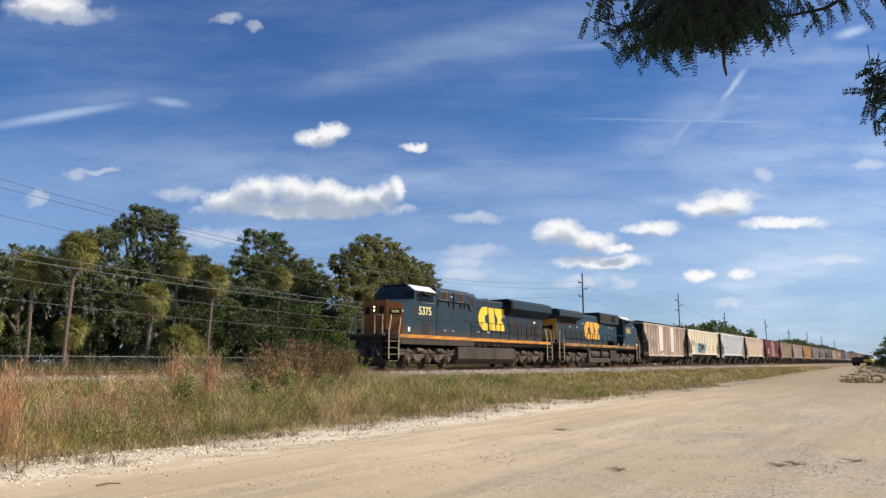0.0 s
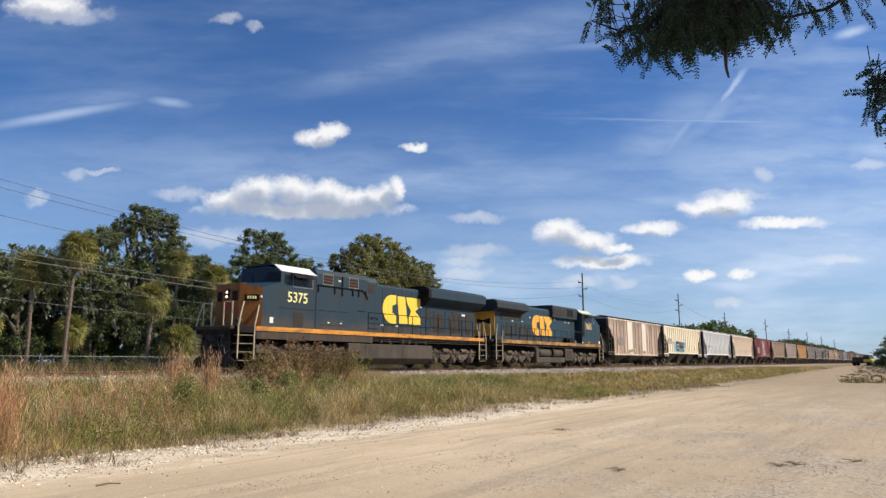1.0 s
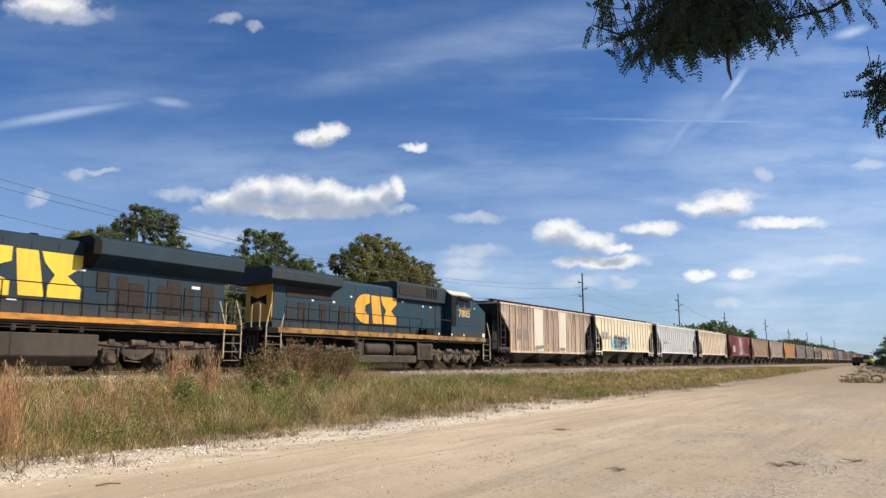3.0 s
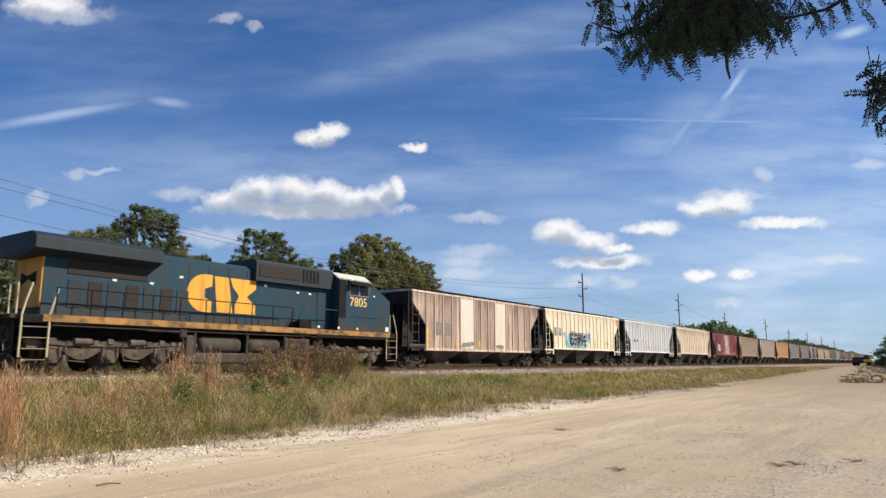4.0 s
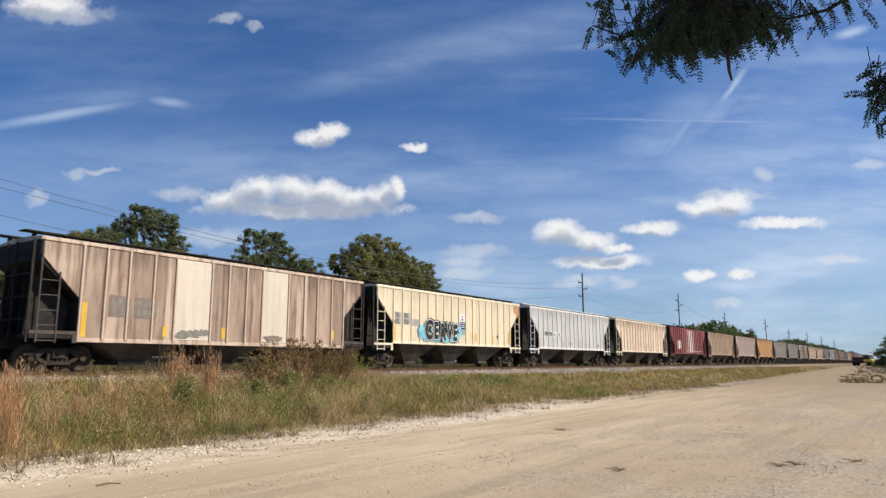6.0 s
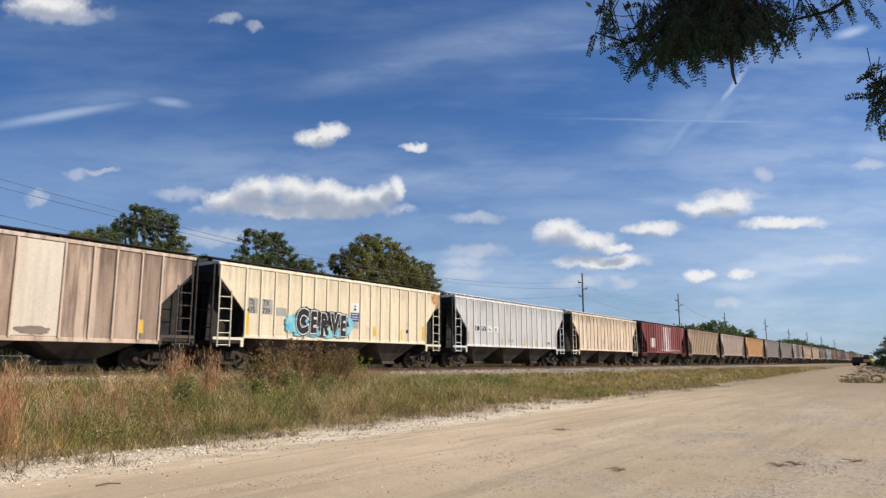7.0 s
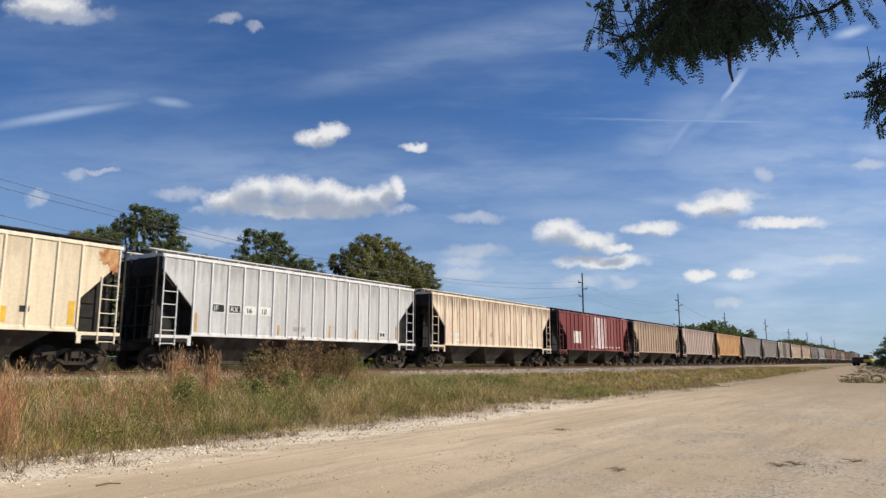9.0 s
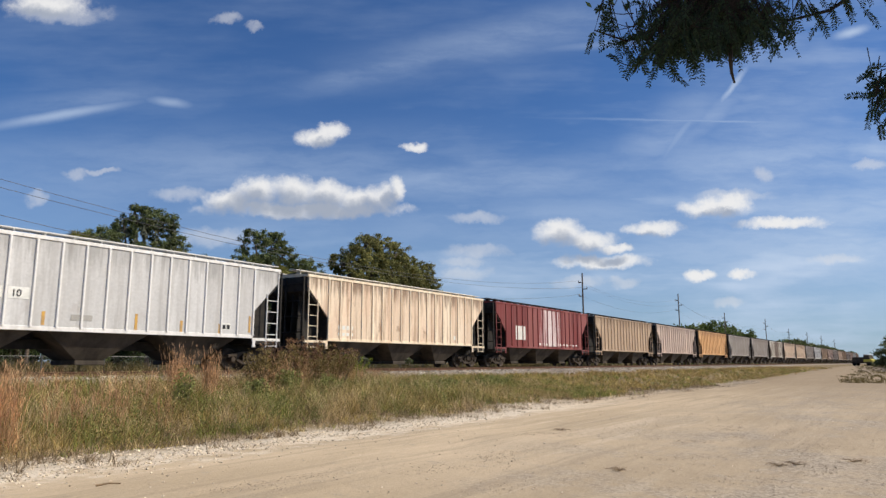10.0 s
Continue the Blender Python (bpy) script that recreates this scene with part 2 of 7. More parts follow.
# grime, and on the hopper ends also their shade, put into the black
M_DARK = material("grimy_shade_black", (0.012, 0.011, 0.010), (0.035, 0.030, 0.026), 0.75, 2.0, fine=20, bump=0.2)
M_UNDER = material("grimy_underframe", (0.028, 0.021, 0.016), (0.066, 0.050, 0.037), 0.85, 2.0, c3=(0.10, 0.070, 0.045), fine=16, bump=0.35)
# c3: dusty patches, with the sun on the bays put into their colour
M_BAY = material("hopper_bay", (0.034, 0.028, 0.022), (0.085, 0.070, 0.055), 0.85, 1.0, (1.2, 1, 0.5), c3=(0.17, 0.145, 0.115), fine=14, bump=0.2)
M_STEEL = material("wheel_steel", (0.045, 0.034, 0.026), (0.09, 0.07, 0.053), 0.7, 3.0, fine=20, bump=0.1, metal=0.5)

# ---------------------------------------------------------------- mesh helpers


def box(bm, x0, x1, y0, y1, z0, z1, bevel=0.0):
    v = [bm.verts.new((x, y, z)) for z in (z0, z1) for y in (y0, y1) for x in (x0, x1)]
    fs = [bm.faces.new([v[i] for i in f]) for f in ((0, 2, 3, 1), (4, 5, 7, 6), (0, 1, 5, 4), (2, 6, 7, 3), (0, 4, 6, 2), (1, 3, 7, 5))]
    if bevel:
        bmesh.ops.bevel(bm, geom=list({e for f in fs for e in f.edges}), offset=bevel, segments=1, affect="EDGES", clamp_overlap=True)
    return v


def prism(bm, pts, a, b, axis="y", bevel=0.0):
    """A polygon, drawn in the two other axes, pushed out from a to b along the axis."""
    def at(p, c):
        return {"y": (p[0], c, p[1]), "x": (c, p[0], p[1]), "z": (p[0], p[1], c)}[axis]
    lo = [bm.verts.new(at(p, a)) for p in pts]
    hi = [bm.verts.new(at(p, b)) for p in pts]
    fs = [bm.faces.new(lo), bm.faces.new(hi[::-1])]
    n = len(pts)
    for i in range(n):
        fs.append(bm.faces.new((lo[i], hi[i], hi[(i + 1) % n], lo[(i + 1) % n])))
    if bevel:
        bmesh.ops.bevel(bm, geom=list({e for f in fs for e in f.edges}), offset=bevel, segments=1, affect="EDGES", clamp_overlap=True)
    return fs


def tube(bm, path, r, sides=6, taper=None):
    """A round bar along the path; taper: radius at its end."""
    path = [Vector(p) for p in path]
    rings = []
    for i, p in enumerate(path):
        d = (path[min(i + 1, len(path) - 1)] - path[max(i - 1, 0)]).normalized()
        u = d.orthogonal().normalized() if abs(d.z) > 0.9 else d.cross(Vector((0, 0, 1))).normalized()
        w = d.cross(u)
        rr = r if taper is None else r + (taper - r) * i / (len(path) - 1)
        rings.append([bm.verts.new(p + rr * (math.cos(k * math.tau / sides) * u + math.sin(k * math.tau / sides) * w)) for k in range(sides)])
    for a, b in zip(rings, rings[1:]):
        for k in range(sides):
            bm.faces.new((a[k], a[(k + 1) % sides], b[(k + 1) % sides], b[k]))
    bm.faces.new(rings[0][::-1]), bm.faces.new(rings[-1])


def lathe(bm, prof, axis="y", sides=20, centre=(0, 0, 0)):
    """A turned shape: prof is (along, radius) pairs."""
    rings = []
    for a, r in prof:
        ring = []
        for k in range(sides):
            c, s = r * math.cos(k * math.tau / sides), r * math.sin(k * math.tau / sides)
            o = {"y": (c, a, s), "x": (a, c, s), "z": (c, s, a)}[axis]
            ring.append(bm.verts.new(Vector(o) + Vector(centre)))
        rings.append(ring)
    for a, b in zip(rings, rings[1:]):
        for k in range(sides):
            bm.faces.new((a[k], a[(k + 1) % sides], b[(k + 1) % sides], b[k]))
    bm.faces.new(rings[0]), bm.faces.new(rings[-1][::-1])


def mesh_of(bm, name, mat, smooth=False):
    bmesh.ops.recalc_face_normals(bm, faces=bm.faces[:])
    me = bpy.data.meshes.new(name)
    bm.to_mesh(me)
    bm.free()
    me.materials.append(mat)
    if smooth:
        for f in me.polygons:
            f.use_smooth = True
    return me


def part(name, bm, mat, parent=None, label="", at=None, smooth=False):
    """One mesh object from a bmesh (or a shared mesh), under a thing or a part."""
    me = bm if isinstance(bm, bpy.types.Mesh) else mesh_of(bm, name, mat, smooth)
    ob = new(name, me)
    ob.parent = parent
    if at is not None:
        ob.matrix_basis = at
    return tagged(ob, label)


def raw(name, verts, faces, mat, parent=None, smooth=False):
    """One mesh object from arrays."""
    me = bpy.data.meshes.new(name)
    me.from_pydata(verts, [], faces)
    me.materials.append(mat)
    if smooth:
        me.polygons.foreach_set("use_smooth", [True] * len(me.polygons))
    me.update()
    ob = new(name, me)
    ob.parent = parent
    return ob


# ---------------------------------------------------------------- ground


def ground_z(x, y):
    """Height of the land: the road low, the verge rising to the railway bank, land beyond a little lower."""
    far = min(max((x - 35) / 140, 0.0), 1.0)
    road = 0.85 * far * far * (3 - 2 * far)
    rise = min(max((y - 12.3) / 8.2, 0.0), 1.0)
    z = road + (0.72 - road) * (rise * rise * (3 - 2 * rise)) if road < 0.72 else road
    if y > 29.9:
        z = 0.72 + 0.1 * math.sin(x * 0.11)
    bumps = 0.05 * noise.noise(Vector((x * 0.35, y * 0.35, 0))) + 0.02 * noise.noise(Vector((x * 1.3, y * 1.3, 3)))
    return z + bumps * (1.0 if y < 12 else 1.6)


def ground():
    xs = [-400, -150, -60, -30] + [-20 + i * 0.6 for i in range(134)] + [62 + 2.0 * i for i in range(60)] + [185, 200, 240, 320, 500, 900, 2000]
    ys = [-400, -120, -50, -25] + [-15 + i * 0.6 for i in range(62)] + [22.8 + i * 1.2 for i in range(24)] + [55, 65, 80, 120, 200, 500, 1500]
    verts = [(x, y, ground_z(x, y)) for y in ys for x in xs]
    n = len(xs)
    faces = [(j * n + i, j * n + i + 1, (j + 1) * n + i + 1, (j + 1) * n + i) for j in range(len(ys) - 1) for i in range(n - 1)]
    ob = raw("ground", verts, faces, M_GROUND, smooth=True)
    tagged(ob, "pale limerock yard road with grassy sandy verges", "ground", kind="structure")


def ground_material():
    """Pale crushed limerock on the road, tan sandy soil with straw on the verge, by where the land lies."""
    m = bpy.data.materials.new("yard_ground")
    m.use_nodes = True
    tree = m.node_tree
    node, put, maths, vmath, mix, noise_tex, ramp = nodes_of(tree)
    b = tree.nodes["Principled BSDF"]
    co = node("ShaderNodeTexCoord").outputs["Object"]
    sep = node("ShaderNodeSeparateXYZ")
    put(sep.inputs[0], co)
    x, y = sep.outputs[0], sep.outputs[1]
    broad = noise_tex(vmath("MULTIPLY", co, (0.25, 0.9, 1)), 0.5, 6.0, 0.6)
    tracks = noise_tex(vmath("MULTIPLY", co, (0.10, 1.3, 1)), 0.9, 5.0, 0.6)
    mid = noise_tex(co, 2.2, 6.0, 0.65)
    fine = noise_tex(co, 26.0, 4.0, 0.7)
    peb = node("ShaderNodeTexVoronoi")
    put(peb.inputs["Vector"], co), put(peb.inputs["Scale"], 22.0)
    road = mix(ramp(broad, 0.35, 0.68), (0.50, 0.395, 0.265, 1), (0.645, 0.515, 0.355, 1))
    loose = noise_tex(vmath("ADD", co, (31.0, 7.0, 0)), 0.33, 5.0, 0.7)
    cell = node("ShaderNodeSeparateColor")
    put(cell.inputs[0], peb.outputs["Color"])
    grit = mix(cell.outputs[0], (0.24, 0.205, 0.165, 1), (0.54, 0.46, 0.36, 1))
    worn = maths("MULTIPLY", ramp(y, 8.5, 2.5), ramp(maths("ADD", loose, maths("MULTIPLY", mid, 0.35)), 0.62, 0.80))
    road = mix(maths("MULTIPLY", ramp(tracks, 0.50, 0.66), 0.65), road, (0.39, 0.315, 0.225, 1))
    road = mix(maths("MULTIPLY", ramp(tracks, 0.44, 0.33), 0.7), road, (0.70, 0.575, 0.415, 1))
    ruts = noise_tex(vmath("MULTIPLY", vmath("ADD", co, (4.0, 0.3, 0)), (0.05, 2.4, 1)), 1.1, 6.0, 0.7)
    road = mix(maths("MULTIPLY", ramp(ruts, 0.54, 0.64), 0.45), road, (0.35, 0.275, 0.19, 1))
    road = mix(maths("MULTIPLY", ramp(ruts, 0.42, 0.34), 0.5), road, (0.74, 0.61, 0.44, 1))
    road = mix(maths("MULTIPLY", ramp(mid, 0.58, 0.72), 0.45), road, (0.36, 0.31, 0.25, 1))
    road = mix(maths("MULTIPLY", ramp(fine, 0.6, 0.75), 0.5), road, (0.30, 0.25, 0.20, 1))
    road = mix(maths("MULTIPLY", ramp(y, 9.0, 2.0), 0.50), road, (0.37, 0.295, 0.21, 1))
    road = mix(maths("MULTIPLY", worn, 0.75), road, grit)
    stones = mix(ramp(maths("ADD", fine, maths("MULTIPLY", mid, 0.5)), 0.55, 0.85), (0.57, 0.47, 0.345, 1), (0.84, 0.745, 0.60, 1))
    soil = mix(ramp(mid, 0.4, 0.66), (0.19, 0.14, 0.075, 1), (0.33, 0.255, 0.145, 1))
    road = mix(maths("MULTIPLY", ramp(maths("ADD", x, maths("MULTIPLY", broad, 20.0)), 30.0, 75.0), 0.85), road, (0.33, 0.255, 0.17, 1))
    edge = maths("ADD", y, maths("ADD", maths("MULTIPLY", mid, 3.0), maths("MULTIPLY", broad, 3.0)))
    col = mix(maths("MULTIPLY", ramp(edge, 12.8, 13.9), ramp(x, 32.0, 16.0)), road, stones)
    shift = maths("SUBTRACT", maths("MULTIPLY", ramp(x, 15.0, 25.0), 0.9), maths("MULTIPLY", ramp(x, 28.0, 55.0), 1.0))
    litter = maths("MULTIPLY", ramp(maths("SUBTRACT", edge, shift), 13.2, 14.6), ramp(fine, 0.42, 0.60))
    col = mix(maths("MULTIPLY", litter, 0.6), col, (0.25, 0.19, 0.12, 1))
    col = mix(ramp(maths("SUBTRACT", edge, shift), 14.3, 15.7), col, soil)
    hsv = node("ShaderNodeHueSaturation")
    put(hsv.inputs["Color"], col)
    put(hsv.inputs["Value"], maths("MULTIPLY_ADD", fine, 0.5, 0.75))
    put(b.inputs["Base Color"], hsv.outputs[0])
    b.inputs["Roughness"].default_value = 0.95
    b.inputs["Specular IOR Level"].default_value = 0.1
    bn = node("ShaderNodeBump")
    bn.inputs["Strength"].default_value = 0.6
    bn.inputs["Distance"].default_value = 0.03
    put(bn.inputs["Height"], maths("ADD", maths("MULTIPLY", fine, 0.5), maths("MULTIPLY", mid, 1.6)))
    tree.links.new(bn.outputs[0], b.inputs["Normal"])
    return m


M_GROUND = ground_material()
ground()


def railway():
    """Ballast bank, ties and two rails."""
    bm = bmesh.new()
    prism(bm, [(-4.9, 0.5), (-1.85, RAIL - 0.2), (1.85, RAIL - 0.2), (4.9, 0.5)], -300, 900, "x")
    bank = part("ballast_bank", bm, M_BALLAST)
    bank.location.y = YC
    tagged(bank, "grey crushed-stone ballast bank under the track", "ballast", kind="structure")
    for side in (-1, 1):
        bm = bmesh.new()
        prism(bm, [(-.07, -.17), (.07, -.17), (.07, -.15), (.01, -.13), (.01, -.045), (.037, -.035), (.037, 0), (-.037, 0), (-.037, -.035), (-.01, -.045), (-.01, -.13), (-.07, -.15)], -300, 900, "x")
        r = part("rail", bm, M_RUST)
        r.location = (0, YC + side * 0.755, RAIL)
        tagged(r, "rusty steel rail spiked to the ties", "rail", "rails of the main track", "structure")


railway()
# ---------------------------------------------------------------- hopper cars


def wheelset_mesh():
    bm = bmesh.new()
    for s in (-1, 1):
        lathe(bm, [(s * 0.69, 0.2), (s * 0.69, 0.47), (s * 0.72, 0.475), (s * 0.73, 0.445), (s * 0.82, 0.435), (s * 0.82, 0.38), (s * 0.79, 0.33), (s * 0.78, 0.15), (s * 0.83, 0.12), (s * 1.0, 0.09)], "y", 24)
    lathe(bm, [(-0.69, 0.085), (0.69, 0.085)], "y", 10)
    return mesh_of(bm, "wheelset", M_STEEL, smooth=False)


def sideframe_mesh():
    bm = bmesh.new()
    prism(bm, [(-1.12, .52), (-1.12, .66), (-.72, .70), (-.42, .82), (.42, .82), (.72, .70), (1.12, .66), (1.12, .52), (.98, .60), (.74, .60), (.66, .46), (.40, .70), (-.40, .70), (-.66, .46), (-.74, .60), (-.98, .60)], -.07, .07, bevel=0.012)
    prism(bm, [(-.74, .56), (-.66, .40), (-.36, .24), (.36, .24), (.66, .40), (.74, .56), (.62, .52), (.34, .35), (-.34, .35), (-.62, .52)], -.07, .07, bevel=0.012)
    for s in (-1, 1):
        box(bm, s * .30 - .05, s * .30 + .05, -.07, .07, .33, .74, 0.01)
        lathe(bm, [(-.10, .11), (.10, .11), (.12, .08)], "y", 12, (s * .865, 0, .475))
    for k in (-.16, 0, .16):
        lathe(bm, [(.34, .065), (.60, .065)], "z", 8, (k, 0, 0))
    box(bm, -.2, .2, -.10, .10, .58, .72, .02)
    return mesh_of(bm, "side_frame", M_UNDER)


WHEELSET, SIDEFRAME = wheelset_mesh(), sideframe_mesh()


def truck_mesh():
    bm = bmesh.new()
    box(bm, -.22, .22, -1.15, 1.15, .46, .78, .03)
    for s in (-1, 1):
        box(bm, s * .50 - .05, s * .50 + .05, -.8, .8, .38, .48)
    return mesh_of(bm, "truck", M_UNDER)


TRUCK = truck_mesh()


def add_truck(car, x, wheels):
    t = part("truck", TRUCK, None, car, at=pose(x, 0, 0))
    for s in (-1, 1):
        part("side_frame", SIDEFRAME, None, t, at=pose(0, s * 1.0, 0))
    for s in (-1, 1):
        wheels.append(part("wheelset", WHEELSET, None, t, at=pose(s * .865, 0, .475)))


L_SIDE, Z_TOP = 8.04, 4.45


def hopper_meshes(z_sill=1.48, ribs=17, rib_at=None):
    """Shared meshes of a covered hopper; materials sit on the objects' slots."""
    out = {}
    side = [(-L_SIDE, Z_TOP), (-L_SIDE, 3.92), (-6.62, 2.48), (-6.62, z_sill), (6.62, z_sill), (6.62, 2.48), (L_SIDE, 3.92), (L_SIDE, Z_TOP)]
    bm = bmesh.new()
    prism(bm, side, -.03, .03)
    out["side_sheet"] = mesh_of(bm, "side_sheet", M_DARK)
    bm = bmesh.new()
    box(bm, -L_SIDE - .06, L_SIDE + .06, -.05, .05, Z_TOP - .07, Z_TOP + .06, .01)
    out["top_chord"] = mesh_of(bm, "top_chord", M_DARK)
    bm = bmesh.new()
    box(bm, -6.66, 6.66, -.04, .04, z_sill - .12, z_sill + .03, .01)
    out["side_sill"] = mesh_of(bm, "side_sill", M_DARK)
    bm = bmesh.new()
    prism(bm, [(-1.56, 4.42), (-1.56, 4.49), (-.75, 4.58), (.75, 4.58), (1.56, 4.49), (1.56, 4.42)], -L_SIDE, L_SIDE, "x")
    out["roof"] = mesh_of(bm, "roof", M_DARK)
    bm = bmesh.new()
    box(bm, -7.6, 7.6, -.42, .42, 4.58, 4.70, .02)
    for k in range(-7, 8):
        box(bm, k - .06, k + .06, -.5, .5, 4.69, 4.73)
    out["hatch_cover"] = mesh_of(bm, "hatch_cover", M_DARK)
    bm = bmesh.new()
    for s in (-1, 1):
        box(bm, -8.4, 8.4, s * .62 + (0 if s > 0 else -.5), s * .62 + (.5 if s > 0 else 0), 4.70, 4.735)
        for k in range(-8, 9):
            box(bm, k - .03, k + .03, min(s * .75, s * 1.0), max(s * .75, s * 1.0), 4.52, 4.70)
    out["running_board"] = mesh_of(bm, "running_board", M_DARK)
    # end wall with its slope sheet and added dark plates for the shade under it (one end), centre sill, one discharge
    # bay
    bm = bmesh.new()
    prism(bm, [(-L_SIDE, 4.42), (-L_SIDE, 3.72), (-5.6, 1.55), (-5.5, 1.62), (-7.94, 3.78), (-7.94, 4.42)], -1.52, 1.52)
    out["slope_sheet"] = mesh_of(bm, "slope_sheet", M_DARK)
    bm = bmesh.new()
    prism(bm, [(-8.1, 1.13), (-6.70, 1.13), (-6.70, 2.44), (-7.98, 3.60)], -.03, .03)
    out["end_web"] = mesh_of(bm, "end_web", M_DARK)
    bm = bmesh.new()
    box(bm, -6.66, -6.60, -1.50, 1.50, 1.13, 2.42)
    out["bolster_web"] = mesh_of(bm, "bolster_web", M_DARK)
    bm = bmesh.new()
    box(bm, -8.28, -8.21, -.035, .035, 1.0, 4.40)
    out["end_post"] = mesh_of(bm, "end_post", M_DARK)
    bm = bmesh.new()
    box(bm, -8.26, -8.22, -1.5, 1.5, -.025, .025)
    out["end_rail"] = mesh_of(bm, "end_rail", M_DARK)
    bm = bmesh.new()
    lathe(bm, [(-.45, .10), (-.40, .20), (.40, .20), (.45, .10)], "y", 12, (-7.35, .0, 1.62))
    out["air_reservoir"] = mesh_of(bm, "air_reservoir", M_UNDER)
    bm = bmesh.new()
    lathe(bm, [(-8.38, .25), (-8.35, .28), (-8.32, .25)], "x", 14, (0, .62, 2.55))
    out["brake_wheel"] = mesh_of(bm, "brake_wheel", M_UNDER)
    bm = bmesh.new()
    box(bm, -8.55, 8.55, -.28, .28, .78, 1.12, .02)
    out["centre_sill"] = mesh_of(bm, "centre_sill", M_DARK)
    bm = bmesh.new()
    top = [bm.verts.new((x, y, z_sill)) for x, y in ((-2.0, -1.52), (2.0, -1.52), (2.0, 1.52), (-2.0, 1.52))]
    low = [bm.verts.new((x, y, .38)) for x, y in ((-.45, -.75), (.45, -.75), (.45, .75), (-.45, .75))]
    for k in range(4):
        bm.faces.new((top[k], top[(k + 1) % 4], low[(k + 1) % 4], low[k]))
    bm.faces.new(low), bm.faces.new(top[::-1])
    box(bm, -.55, .55, -.85, .85, .24, .40, .02)
    out["bay"] = mesh_of(bm, "hopper_bay", M_BAY)
    bm = bmesh.new()
    box(bm, -8.2, -6.62, -1.58, 1.58, 1.12, 1.24, .01)
    out["end_platform"] = mesh_of(bm, "end_platform", M_DARK)
    bm = bmesh.new()
    for x in (-.31, .31):
        tube(bm, [(x, 0, .98), (x, 0, 4.42 if x < 0 else 3.35)], .031, 6)
    for k in range(5):
        tube(bm, [(-.31, 0, 1.05 + k * .50), (.31, 0, 1.05 + k * .50)], .018, 5)
    out["ladder"] = mesh_of(bm, "ladder", M_DARK)
    bm = bmesh.new()
    box(bm, -.55, .05, -.09, .09, .80, .98, .02)
    box(bm, -.72, -.5, -.14, .14, .74, 1.02, .04)
    out["coupler"] = mesh_of(bm, "coupler", M_UNDER)
    step = 13.24 / (ribs - 1)
    out["rib_at"] = rib_at or [-6.62 + i * step for i in range(ribs)]
    bm = bmesh.new()
    prism(bm, [(-.045, 0), (-.03, -.055), (.03, -.055), (.045, 0)], z_sill, Z_TOP - .06, "z")
    out["rib"] = mesh_of(bm, "rib", M_DARK)
    return out


def dressed(me, mat):
    """A copy of the mesh that wears another material."""
    c = me.copy()
    c.materials.clear()
    c.materials.append(mat)
    return c


HOP, HOP_DEEP = hopper_meshes(), hopper_meshes(1.14, 14, [-6.62, -5.76, -4.89, -3.88, -2.94, -1.27, -.42, .51, 1.4, 2.94, 3.94, 4.79, 5.78, 6.62])
WHEELS = []
TRAIN = []


